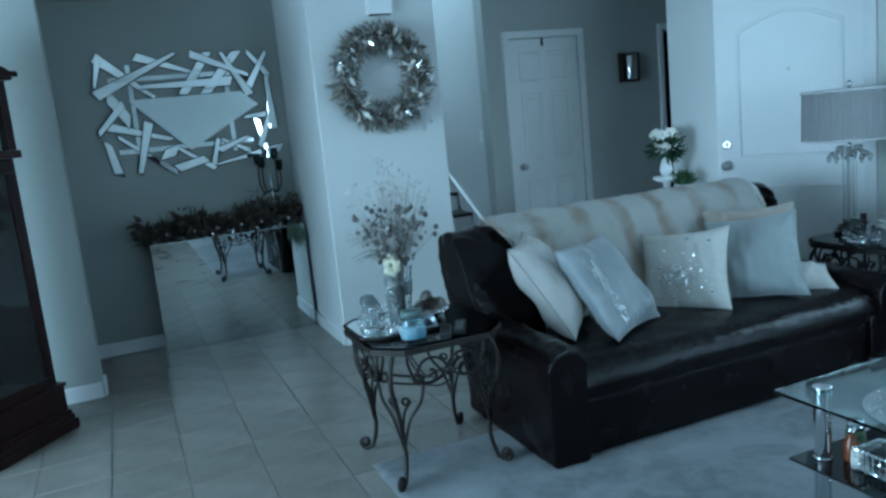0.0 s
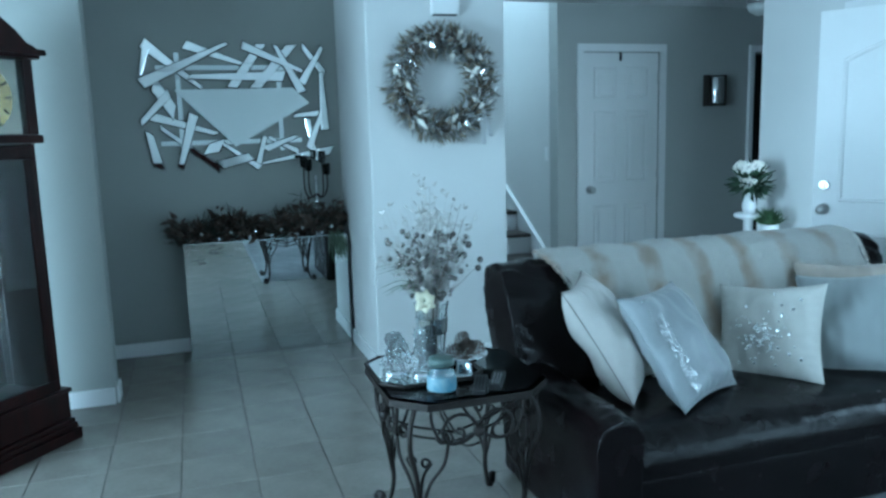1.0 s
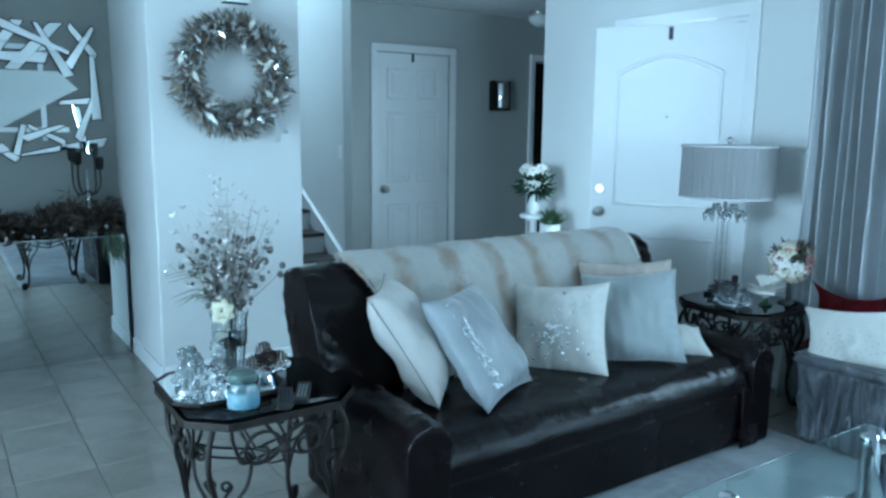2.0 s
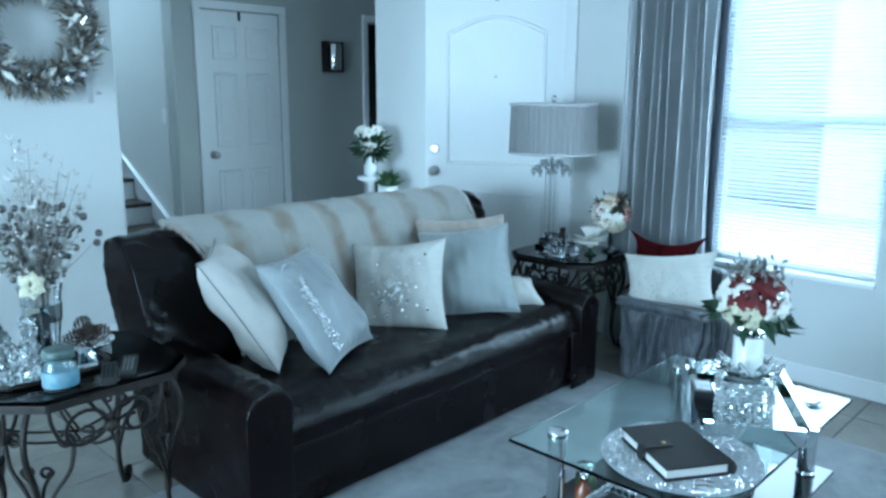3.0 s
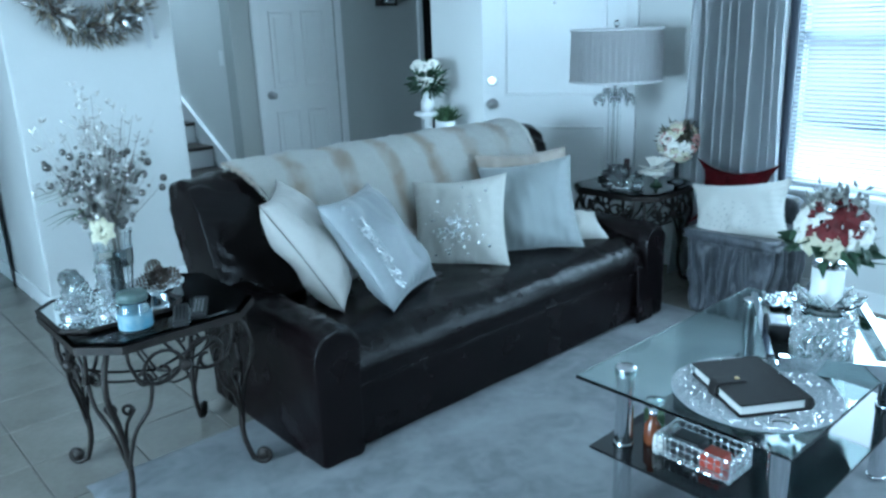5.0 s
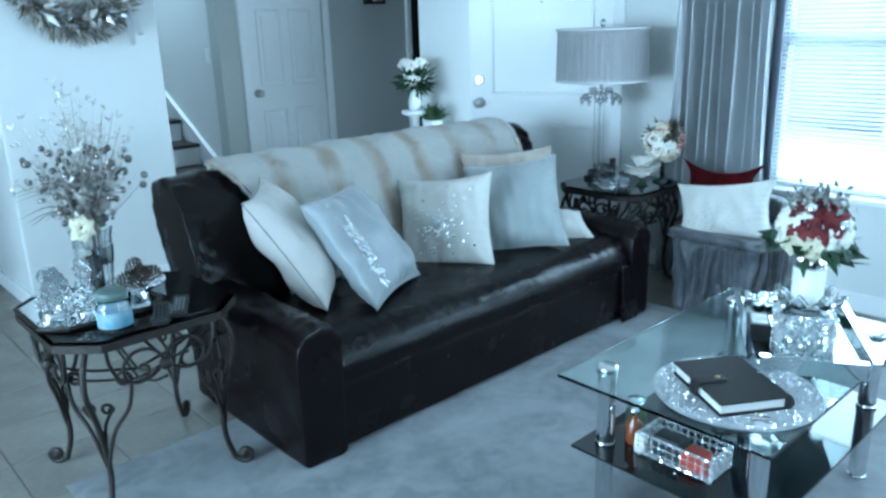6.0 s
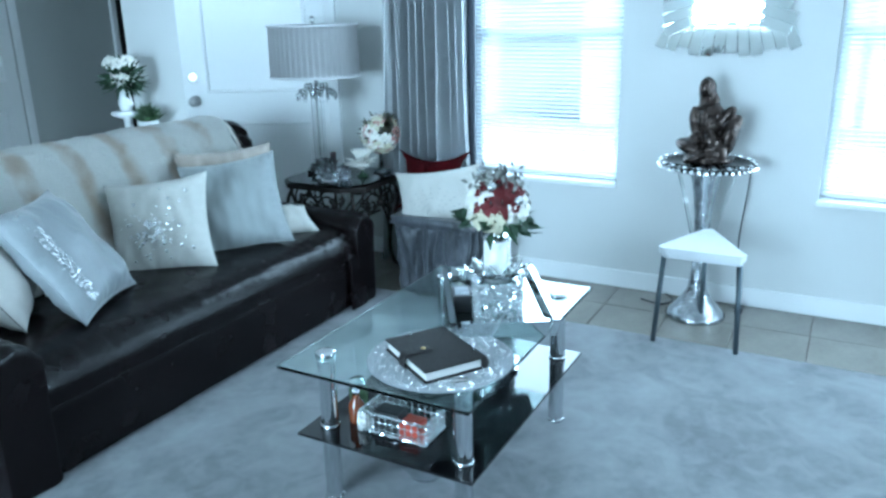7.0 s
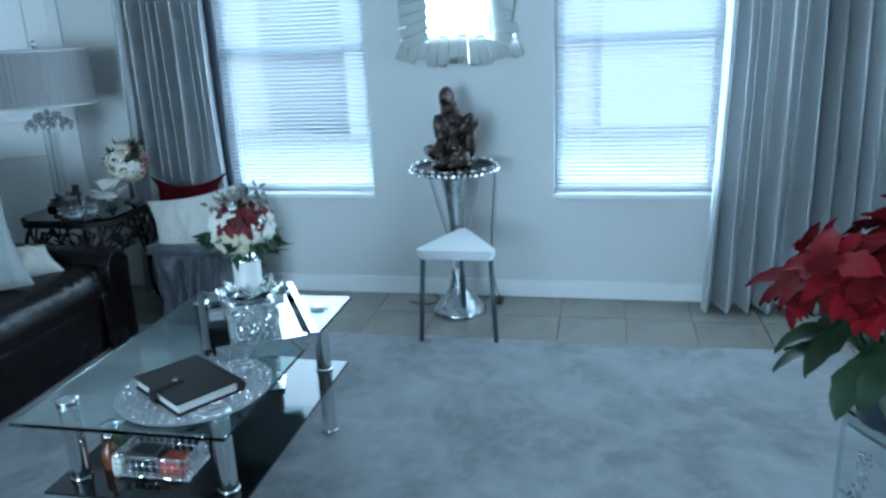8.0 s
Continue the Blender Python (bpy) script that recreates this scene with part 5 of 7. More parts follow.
dish = thing("pinecone_dish", TX + 0.135, TY + 0.02, Z1 + 0.0005, 0, "silver dish heaped with pinecones on the side table", "dish")
part("dish_body", lathe(fresh(), [(0.0, 0), (0.045, 0.0), (0.05, 0.008), (0.095, 0.035), (0.10, 0.04), (0.093, 0.038), (0.048, 0.014), (0.0, 0.012)], 24), M_CHROME, dish, smooth=True)
for px, py, pz, ax in ((-0.03, 0.0, 0.05, (1, 0.2, 0.5)), (0.03, 0.02, 0.052, (0.3, 1, 0.3)), (0.0, -0.035, 0.05, (1, -0.6, 0.2)), (0.005, 0.01, 0.085, (0.5, -0.3, 1)), (0.055, -0.02, 0.055, (-0.3, 1, 0.6))):
    bm = fresh()
    pinecone(bm, (px, py, pz), ax, 0.065, 0.028)
    part("pinecone", bm, M_PINE, dish)
M_BLUE = surface("sky_blue_label", (0.07, 0.20, 0.30), 0.45, dark=(0.26, 0.35, 0.38), scale=14)
cj = thing("jar_candle", 1.022, 2.722, Z1 + 0.0005, 0, "glass jar candle with a light blue and white label", "candle")
part("glass_jar", lathe(fresh(), [(0.0, 0), (0.044, 0), (0.048, 0.006), (0.048, 0.072), (0.040, 0.082), (0.040, 0.094), (0.0375, 0.094), (0.0375, 0.082), (0.045, 0.070), (0.045, 0.008), (0.0, 0.006)], 28), M_GLASS, cj, smooth=True)
part("wax", lathe(fresh(), [(0.0, 0.0065), (0.0445, 0.0085), (0.0445, 0.055), (0.0, 0.055)], 24), surface("white_wax", (0.72, 0.78, 0.80), 0.5, scale=12, vary=0.1), cj, smooth=True)
part("label_band", lathe(fresh(), [(0.0484, 0.012), (0.0488, 0.013), (0.0488, 0.058), (0.0484, 0.059)], 28), M_BLUE, cj, "light blue paper label", True)
part("lid", lathe(fresh(), [(0.0, 0.0945), (0.043, 0.0945), (0.043, 0.115), (0.038, 0.118), (0.0, 0.118)], 28), surface("dull_green_lid", (0.10, 0.14, 0.13), 0.35, scale=10, vary=0.3), cj, "dark lid", True)
for k, (x, y, a) in enumerate(((1.155, 2.715, 66), (1.225, 2.735, 62))):
    rc = thing("remote_control", x, y, Z1 + 0.0005, a, ("black remote control lying on the side table", "grey and black remote control with pale keys")[k], "remote control", "remote controls on the side table")
    part("body", boxed(-0.085, -0.022, 0, 0.085, 0.022, 0.017, 0.006, 3), M_BLACK, rc)
    for i in range(7):
        for j in range(3):
            part("key", boxed(-0.06 + i * 0.017, -0.014 + j * 0.011, 0.0172, -0.051 + i * 0.017, -0.007 + j * 0.011, 0.019, 0.001), M_NICKEL if k else M_DARK, rc)

# ---- table lamp and things at the window end ----
Z2 = 0.5705
LX, LY = 3.80, 3.035
lamp = thing("table_lamp", LX, LY, Z2, 0, "crystal column table lamp with a grey pleated drum shade", "table lamp")
part("lamp_base", boxed(-0.06, -0.06, 0, 0.06, 0.06, 0.022, 0.004), M_CHROME, lamp)
part("crystal_foot", boxed(-0.045, -0.045, 0.0225, 0.045, 0.045, 0.05, 0.006), M_CRYSTAL, lamp)
for dx, dy in ((0.018, 0.018), (-0.018, 0.018), (-0.018, -0.018), (0.018, -0.018)):
    part("crystal_column", lathe(fresh(), [(0.009, 0.0505), (0.009, 0.42)], 8, pose(dx, dy, 0)), M_CRYSTAL, lamp, "slim clear crystal column")
part("neck", lathe(fresh(), [(0.03, 0.4205), (0.034, 0.43), (0.018, 0.44), (0.01, 0.46), (0.01, 0.82)], 16), M_CHROME, lamp, smooth=True)
dr = fresh()
for lvl, (r, z) in enumerate(((0.055, 0.485), (0.085, 0.455), (0.105, 0.435))):
    for i in range(10):
        a = 2 * math.pi * (i + 0.5 * lvl) / 10
        bmesh.ops.create_icosphere(dr, subdivisions=1, radius=0.015, matrix=Matrix.Translation((r * math.cos(a), r * math.sin(a), z)))
        bmesh.ops.create_icosphere(dr, subdivisions=1, radius=0.010, matrix=Matrix.Translation((r * math.cos(a), r * math.sin(a), z - 0.02)))
tagged(part("crystal_drops", dr, M_CRYSTAL, lamp, "tiers of hanging crystal drops"), kind="stuff")
am = fresh()
for i in range(5):
    a = 2 * math.pi * i / 5
    tube(am, smooth_path([(0, 0, 0.455), (0.05 * math.cos(a), 0.05 * math.sin(a), 0.475), (0.105 * math.cos(a), 0.105 * math.sin(a), 0.45)]), 0.003, 5)
part("arms", am, M_CHROME, lamp)
M_SHADE = surface("grey_pleated_fabric", (0.55, 0.545, 0.55), 0.85, scale=4, fine=200, vary=0.12, bump=0.2, bump_scale=300)
sh = fresh()
NP = 96
rows = []
for r0, z in ((0.238, 0.535), (0.2385, 0.60), (0.2355, 0.70), (0.233, 0.805)):
    rows.append(ring(sh, [((r0 + 0.0045 * (i % 2)) * math.cos(2 * math.pi * (i + 0.35 * (i % 2)) / NP), (r0 + 0.0045 * (i % 2)) * math.sin(2 * math.pi * (i + 0.35 * (i % 2)) / NP), z) for i in range(NP)]))
for a, b in zip(rows, rows[1:]):
    bridge(sh, a, b)
bmesh.ops.solidify(sh, geom=list(sh.faces), thickness=0.003)
shade = part("shade", sh, M_SHADE, lamp, "grey pleated fabric drum shade")
for z in (0.532, 0.797):
    part("trim_band", lathe(fresh(), [(0.2435, z), (0.246, z + 0.001), (0.246, z + 0.011), (0.2435, z + 0.012)], 48), M_SHADE, shade, smooth=True)
part("spider", tube(fresh(), [(-0.232, 0, 0.80), (0.232, 0, 0.80)], 0.003, 5), M_CHROME, lamp)
part("finial", lathe(fresh(), [(0.005, 0.80), (0.008, 0.815), (0.016, 0.83), (0.016, 0.838), (0.006, 0.85), (0.0, 0.852)], 12), M_CRYSTAL, lamp)

random.seed(41)
mg = thing("magnolia", 3.79, 2.75, Z2, 0, "large white silk magnolia bloom on the side table", "flowers")
part("stem", lathe(fresh(), [(0.03, 0.0), (0.035, 0.004), (0.012, 0.02), (0.008, 0.04)], 10), M_LEAF, mg)
for k in range(13):
    bm = fresh()
    a = 2.4 * k
    d = Vector((math.cos(a), math.sin(a), 0))
    l = (0.55, 1.1, 2.6)[k % 3]
    for off in (-0.4, 0, 0.4):
        blade(bm, Vector((0, 0, 0.038)) + d * 0.008, d + Vector((0, 0, l)) + Vector((-d.y, d.x, 0)) * off, 0.105 + 0.012 * (k % 3), 0.058, 0.5, up=Vector((0, 0, 1)))
    part("petal", bm, M_PETAL_WHITE, mg)
fb = thing("flower_ball", 3.945, 2.725, Z2, 0, "round arrangement of cream and pink blossoms on a glass stand", "flowers")
part("stand", lathe(fresh(), [(0.0, 0), (0.05, 0), (0.05, 0.008), (0.014, 0.02), (0.012, 0.10), (0.035, 0.13), (0.0, 0.13)], 16), M_GLASS_SMOKE, fb, smooth=True)
for mt, nb in ((M_PETAL_CREAM, 26), (M_PETAL_WHITE, 26), (surface("dusty_pink_petal", (0.42, 0.22, 0.2), 0.6, scale=30, vary=0.3), 14)):
    for _ in range(int(nb * 0.8)):
        d = rand_dir()
        bm = fresh()
        rosette(bm, Vector((0, 0, 0.215)) + d * 0.098, d, random.uniform(0.034, 0.046), 12)
        part("bloom", bm, mt, fb)
lf = fresh()
for _ in range(110):
    d = rand_dir()
    blade(lf, Vector((0, 0, 0.225)) + d * 0.07, d + rand_dir() * 0.5, random.uniform(0.04, 0.075), 0.02, 0.3)
part("leaves", lf, surface("dried_leaf", (0.12, 0.11, 0.08), 0.6, dark=(0.04, 0.04, 0.03), scale=30), fb)
cl = crystal_cluster(3.695, 2.93, Z2, 60, 0.06, 0.09, 0.015, "dark and clear crystal ornament on the side table", 43)
dk = fresh()
for i in range(14):
    blade(dk, (random.gauss(0, 0.025), random.gauss(0, 0.025), 0.06), rand_dir() + Vector((0, 0, 0.7)), 0.07, 0.03, 0.3)
part("dark_leaves", dk, M_BLACK, cl)
part("wine_candle", lathe(fresh(), [(0.0, 0.012), (0.016, 0.012), (0.016, 0.135), (0.0, 0.137)], 12, pose(0.04, -0.03, 0)), surface("wine_wax", (0.018, 0.003, 0.005), 0.6, scale=20, vary=0.2), cl)

crystal_cluster(3.64, 2.86, Z2, 70, 0.055, 0.07, 0.014, "low clear crystal ornament on the side table", 44)
crystal_cluster(3.72, 2.82, Z2, 40, 0.04, 0.06, 0.012, "small clear crystal ornament on the side table", 45)

# ---- accent chair with cushions ----
M_RUCHE = surface("grey_crushed_velvet", (0.085, 0.09, 0.105), 0.45, dark=(0.010, 0.011, 0.014), scale=22, fine=70, stretch=(1, 1, 0.4), bump=0.8, bump_scale=30, sheen=0.15)
ch = thing("accent_chair", 3.83, 2.245, 0, 0, "low accent chair with a ruched grey crushed velvet skirt", "chair")
sk = fresh()
rows = []
NS = 240
for k in range(17):
    f = k / 16
    row = []
    for i in range(NS):
        a = 2 * math.pi * i / NS
        c, s = math.cos(a), math.sin(a)
        e = (abs(c) ** 5 + abs(s) ** 5) ** -0.2
        amp = 0.015 * math.sin(a * 23 + 5.0 * noise3((c * 2, s * 2, f), 1.8)) + 0.014 * noise3((c * 3, s * 3, f * 1.2), 3.5) + 0.006 * noise3((c * 9, s * 9, f * 4), 2)
        row.append(((0.215 - 0.012 * (1 - f)) * e * c + amp * c, (0.225 - 0.015 * (1 - f)) * e * s + amp * s, 0.004 + 0.37 * f))
    rows.append(ring(sk, row))
for a, b in zip(rows, rows[1:]):
    bridge(sk, a, b)
sk.faces.new(rows[0][::-1])
sk.faces.new(rows[-1])
part("skirt", sk, M_RUCHE, ch, smooth=True)
part("seat", sweep(fine_outline([(-0.215, 0.375), (0.215, 0.375), (0.225, 0.40), (0.20, 0.422), (-0.20, 0.422), (-0.225, 0.40)], 3), 0.43, 16, 6, 0.006, 9, 4.0, 0.12, m=pose(-0.215, 0, 0)), M_RUCHE, ch, smooth=True)
part("backrest", sweep(fine_outline([(-0.16, 0.385), (0.16, 0.385), (0.165, 0.48), (0.13, 0.55), (-0.13, 0.55), (-0.165, 0.48)], 3), 0.08, 8, 6, 0.006, 9, 5.0, 0.2, m=pose(0.17, 0, 0)), M_RUCHE, ch, smooth=True)
M_RED_VELVET = surface("deep_red_velvet", (0.045, 0.001, 0.003), 0.8, dark=(0.012, 0.0004, 0.001), scale=9, fine=120, bump=0.2)
M_RED_VELVET.node_tree.nodes["Principled BSDF"].inputs["Specular IOR Level"].default_value = 0.08
cushion("deep red velvet cushion standing on the accent chair", (3.885, 2.365, 0.560), (0.0, -1, 0.04), (0.25, 0, 1), 0.45, 0.34, 0.13, M_RED_VELVET, 12.0, ears=0.4, group="cushions on the accent chair")
wp = cushion("cream lumbar cushion with a beaded sunburst", (3.735, 2.25, 0.518), (0.05, -1, 0.17), (0.24, 0.08, 1), 0.50, 0.29, 0.14, M_CREAM_LINEN, 13.0, ears=0.16, group="cushions on the accent chair")
for k in range(9):
    a = math.pi * (0.1 + 0.8 * k / 8)
    for i in range(5):
        r = 0.025 + 0.021 * i
        x, z = 1.45 * r * math.cos(a), -0.095 + r * 1.25 * math.sin(a)
        e = max(0, 1 - abs(2 * x / 0.50) ** 2.8) ** 0.52 * max(0, 1 - abs(2 * z / 0.29) ** 2.8) ** 0.52
        part("bead", lathe(fresh(), [(0.0035, 0), (0.0035, 0.002), (0.001, 0.0045)], 6, pose(x, -0.06 * e - 0.010, z, 90)), M_SILVER_FOIL, wp)

# ---- curtains ----
M_CURTAIN = surface("silver_satin_curtain", (0.70, 0.715, 0.73), 0.28, metal=0.42, scale=3, fine=150, vary=0.14, bump=0.08, bump_scale=90, sheen=0.25)
M_LINING = surface("dark_curtain_edge", (0.025, 0.03, 0.045), 0.7, scale=6, vary=0.3)


def make_curtain(y0, y1, folds, seed, label, spread=0.06, depth=0.06):
    """A pleated panel from rod to floor, its folds loosening downward."""
    c = thing("curtain", FX - 0.12, (y0 + y1) / 2, 0.015, 0, label, "curtain", "silver curtains at the front windows")
    bm = fresh()
    n, rowsn = folds * 14, 14
    rows = []
    w = y1 - y0
    for k in range(rowsn + 1):
        f = k / rowsn
        row = []
        for i in range(n + 1):
            u = i / n
            ph = 2 * math.pi * folds * u + 2.6 * noise3((u * 3, f * 0.8, seed), 1.6)
            amp = depth * (1 - 0.3 * f) * (0.75 + 0.9 * noise3((u * 6, f * 0.7, seed + 3), 1.0))
            s = math.sin(ph)
            x = amp * (abs(s) ** 0.75) * (1 if s > 0 else -1) + 0.012 * noise3((u * 9, f * 3, seed), 1.0)
            y = -w / 2 + w * u + (0.35 * w / folds / 6) * math.sin(2 * ph) + spread * (1 - f) ** 2 * (u - 0.5)
            row.append((x, y, 2.33 * f + (0.008 * noise3((u * 8, 0, seed), 1.0) if k == 0 else 0)))
        rows.append(ring(bm, row))
    for a, b in zip(rows, rows[1:]):
        bridge(bm, a, b, False)
    bmesh.ops.solidify(bm, geom=list(bm.faces), thickness=0.003)
    part("panel", bm, M_CURTAIN, c, smooth=True)
    return c


cu1 = make_curtain(2.24, 2.77, 9, 1.0, "silver satin curtain panel hanging beside the front door", depth=0.088)
part("dark_edge", sweep(fine_outline([(-0.02, -0.012), (0.0, -0.02), (0.02, -0.01), (0.02, 0.012), (0.0, 0.02), (-0.02, 0.012)], 2), 2.32, 16, 30, 0.006, 5, 3.0, 0.05, m=Matrix(((0, 0, 1, 0.02), (0, 1, 0, -0.275), (1, 0, 0, 0.0), (0, 0, 0, 1)))), M_LINING, cu1, "dark navy lining edge", True)
cu2 = make_curtain(-1.15, -0.27, 10, 7.0, "silver satin curtain panel falling to the floor beside the window", 0.10, 0.095)
rod = thing("curtain_rod", FX - 0.12, 0.8, 2.355, 0, "slim chrome curtain rod across both windows", "curtain rod")
part("rod", lathe(fresh(), [(0.012, -2.1), (0.012, -2.099), (0.012, 2.099), (0.012, 2.1)], 12, pose(0, 0, 0, 90)), M_CHROME, rod, smooth=True)
for yy in (-2.08, 0.15, 2.08):
    part("bracket", boxed(0.0, yy - 0.01, -0.01, 0.119, yy + 0.01, 0.01, 0.003), M_CHROME, rod)

# ---- between the windows ----
sm = thing("sunburst_mirror", FX - 0.001, 0.965, 1.215, 0, "rectangular wall mirror framed by fanned mirror strips", "mirror")
part("backing", boxed(-0.012, -0.21, 0.07, 0, 0.21, 0.80), M_BLACK, sm)
part("centre_mirror", boxed(-0.030, -0.155, 0.13, -0.013, 0.155, 0.745, 0.003), M_MIRROR, sm)
random.seed(51)


def strip(parent, y, z, ang, length, width, x, tilt):
    m = pose(x, y, z, 0, 0, 0) @ pose(0, 0, 0, ang, 0, 0) @ pose(0, 0, 0, 0, tilt, 0)
    part("mirror_strip", boxed(-0.004, -width / 2, 0, 0.004, width / 2, length, 0.0015, 1, m), M_MIRROR, parent)


for i in range(12):
    y = -0.245 + 0.49 * i / 11
    strip(sm, y, 0.155, 180 + (y / 0.245) * 24, 0.145 + random.uniform(-0.015, 0.02), 0.05, -0.022 - 0.006 * (i % 2), 3)
    strip(sm, y, 0.72, -(y / 0.245) * 24, 0.145 + random.uniform(-0.015, 0.02), 0.05, -0.022 - 0.006 * (i % 2), 3)
for i in range(13):
    z = 0.15 + 0.57 * i / 12
    for s in (-1, 1):
        strip(sm, s * 0.15, z, -s * (90 + (0.435 - z) / 0.285 * 20), 0.13 + random.uniform(-0.015, 0.02), 0.05, -0.036 - 0.006 * (i % 2), 3)

PX, PY = 3.955, 0.965
ped = thing("mirrored_pedestal", PX, PY, 0, 0, "hourglass pedestal in silver mosaic with a round jewelled top", "pedestal")
M_MOSAIC = surface("silver_mosaic", (0.66, 0.68, 0.70), 0.10, metal=1.0, dark=(0.30, 0.32, 0.34), scale=22, fine=70, bump=0.8, bump_scale=38)
part("base", lathe(fresh(), [(0.0, 0), (0.135, 0), (0.138, 0.012), (0.125, 0.03), (0.085, 0.075), (0.048, 0.13), (0.036, 0.20), (0.033, 0.28)], 28), M_MOSAIC, ped, "flared silver mosaic foot", True)
part("column", lathe(fresh(), [(0.033, 0.2805), (0.032, 0.40), (0.038, 0.50), (0.052, 0.61), (0.068, 0.69), (0.072, 0.715)], 28), M_MOSAIC, ped, smooth=True)
tp = part("top", lathe(fresh(), [(0.0, 0.7155), (0.12, 0.7155), (0.20, 0.728), (0.215, 0.742), (0.212, 0.752), (0.19, 0.752), (0.18, 0.745), (0.0, 0.745)], 40), M_BLACK_GLASS, ped, "round black top with jewelled rim", True)
for i in range(40):
    a = 2 * math.pi * i / 40
    part("jewel", lathe(fresh(), [(0.0125, 0), (0.013, 0.005), (0.006, 0.011)], 6, pose(0.203 * math.cos(a), 0.203 * math.sin(a), 0.7525)), M_CRYSTAL if i % 2 else M_SILVER_FOIL, tp)
for i in range(46):
    a = 2 * math.pi * i / 46
    part("jewel", lathe(fresh(), [(0.009, 0), (0.0095, 0.004), (0.004, 0.008)], 6, pose(0.2125 * math.cos(a), 0.2125 * math.sin(a), 0.737) @ pose(0, 0, 0, 0, 0, math.degrees(a)) @ pose(0, 0, 0, 0, 75, 0)), M_SILVER_FOIL, tp)
pan = fresh()
for i in range(2):
    a = math.pi * i
    d = Vector((0, math.cos(a), 0))
    prism(pan, [tuple(d * 0.045 + Vector((0, 0, 0.40))), tuple(d * 0.052 + Vector((0, 0, 0.40))), tuple(d * 0.135 + Vector((0, 0, 0.714))), tuple(d * 0.128 + Vector((0, 0, 0.714)))], [tuple(d * 0.045 + Vector((0.05, 0, 0.40))), tuple(d * 0.052 + Vector((0.05, 0, 0.40))), tuple(d * 0.135 + Vector((0.05, 0, 0.714))), tuple(d * 0.128 + Vector((0.05, 0, 0.714)))])
part("clear_wing", pan, M_GLASS, ped, "clear acrylic side fins")

# plain bronze figure: a seated draped form as simple rounded masses
st = fresh()


def blob(x, y, z, a, b, c, rx=0, ry=0, rz=0):
    bmesh.ops.create_uvsphere(st, u_segments=16, v_segments=10, radius=1, matrix=pose(x, y, z, rx, ry, rz) @ Matrix.Diagonal((a, b, c, 1)))


blob(0.0, 0.0, 0.020, 0.10, 0.115, 0.022)
blob(-0.01, 0.075, 0.075, 0.062, 0.075, 0.036, 12, 0, -20)
blob(-0.05, 0.02, 0.045, 0.05, 0.09, 0.026, -20, 0, 25)
blob(-0.05, -0.045, 0.050, 0.03, 0.045, 0.045, 25)
blob(-0.045, -0.02, 0.085, 0.028, 0.034, 0.075, -14)
blob(-0.01, -0.085, 0.125, 0.045, 0.036, 0.085, 8)
blob(0.01, -0.10, 0.165, 0.036, 0.030, 0.062, 16)
blob(0.015, 0.01, 0.150, 0.050, 0.062, 0.105)
blob(0.015, 0.012, 0.225, 0.046, 0.070, 0.048)
blob(-0.005, 0.065, 0.175, 0.026, 0.026, 0.085, -10)
blob(-0.02, 0.060, 0.105, 0.028, 0.030, 0.040)
blob(-0.010, -0.060, 0.205, 0.026, 0.030, 0.070, 38)
blob(0.012, 0.030, 0.285, 0.024, 0.026, 0.040)
blob(0.004, 0.036, 0.335, 0.034, 0.031, 0.044, 10)
blob(0.026, 0.030, 0.325, 0.036, 0.040, 0.062)
blob(0.030, 0.018, 0.270, 0.030, 0.046, 0.060)
blob(-0.035, 0.030, 0.190, 0.014, 0.018, 0.050)
for v in st.verts:
    v.co += v.normal * 0.005 * noise3(v.co, 22)
stat = mesh_object("statue", st, surface("dark_bronze", (0.075, 0.056, 0.047), 0.22, metal=0.8, dark=(0.022, 0.017, 0.015), scale=20, fine=60, bump=0.4, bump_scale=45), smooth=True)
stat.matrix_world = pose(PX, PY, 0.7455)
merge = stat.modifiers.new("merge", "REMESH")
merge.mode, merge.voxel_size, merge.use_smooth_shade = "VOXEL", 0.006, True
tagged(stat, "dark bronze seated figure statue on the pedestal", "statue")

M_WHITE_PLASTIC = surface("white_seat", (0.72, 0.73, 0.74), 0.35, scale=6, vary=0.08)
stl = thing("stool", 3.68, 0.895, 0, 0, "white triangular seat stool with grey metal legs", "stool")
seat = fresh()
tri = []
for cx, cy, a0 in ((-0.125, 0.165, 150), (-0.125, -0.165, 270), (0.205, 0.03, 30)):
    for i in range(7):
        a = radians(a0 + (i - 3) * 20)
        tri.append((cx + 0.035 * math.cos(a), cy + 0.035 * math.sin(a)))
tri = [(x * 0.95, y * 0.88) for x, y in tri]
tri = [tri[i] for i in sorted(range(len(tri)), key=lambda i: math.atan2(tri[i][1], tri[i][0]))]
prism(seat, [(x, y, 0.425) for x, y in tri], [(x * 1.01, y * 1.01, 0.452) for x, y in tri])
part("seat", seat, M_WHITE_PLASTIC, stl, "white rounded triangular seat")
sr = fresh()
prism(sr, [(x * 0.93, y * 0.93, 0.405) for x, y in tri], [(x * 0.95, y * 0.95, 0.4248) for x, y in tri])
part("seat_apron", sr, M_WHITE_PLASTIC, stl)
M_GREY_METAL = surface("grey_metal_leg", (0.09, 0.11, 0.125), 0.35, metal=0.6, scale=20, vary=0.2)
for x0, y0, x1, y1 in ((-0.115, 0.155, -0.135, 0.175), (-0.115, -0.155, -0.12, -0.172), (0.175, 0.03, 0.19, 0.03)):
    part("leg", tube(fresh(), [(x1, y1, 0.012 if x0 < 0 else 0.0), (x0, y0, 0.404)], 0.0115, 10), M_GREY_METAL, stl, smooth=True)
cab = fresh()
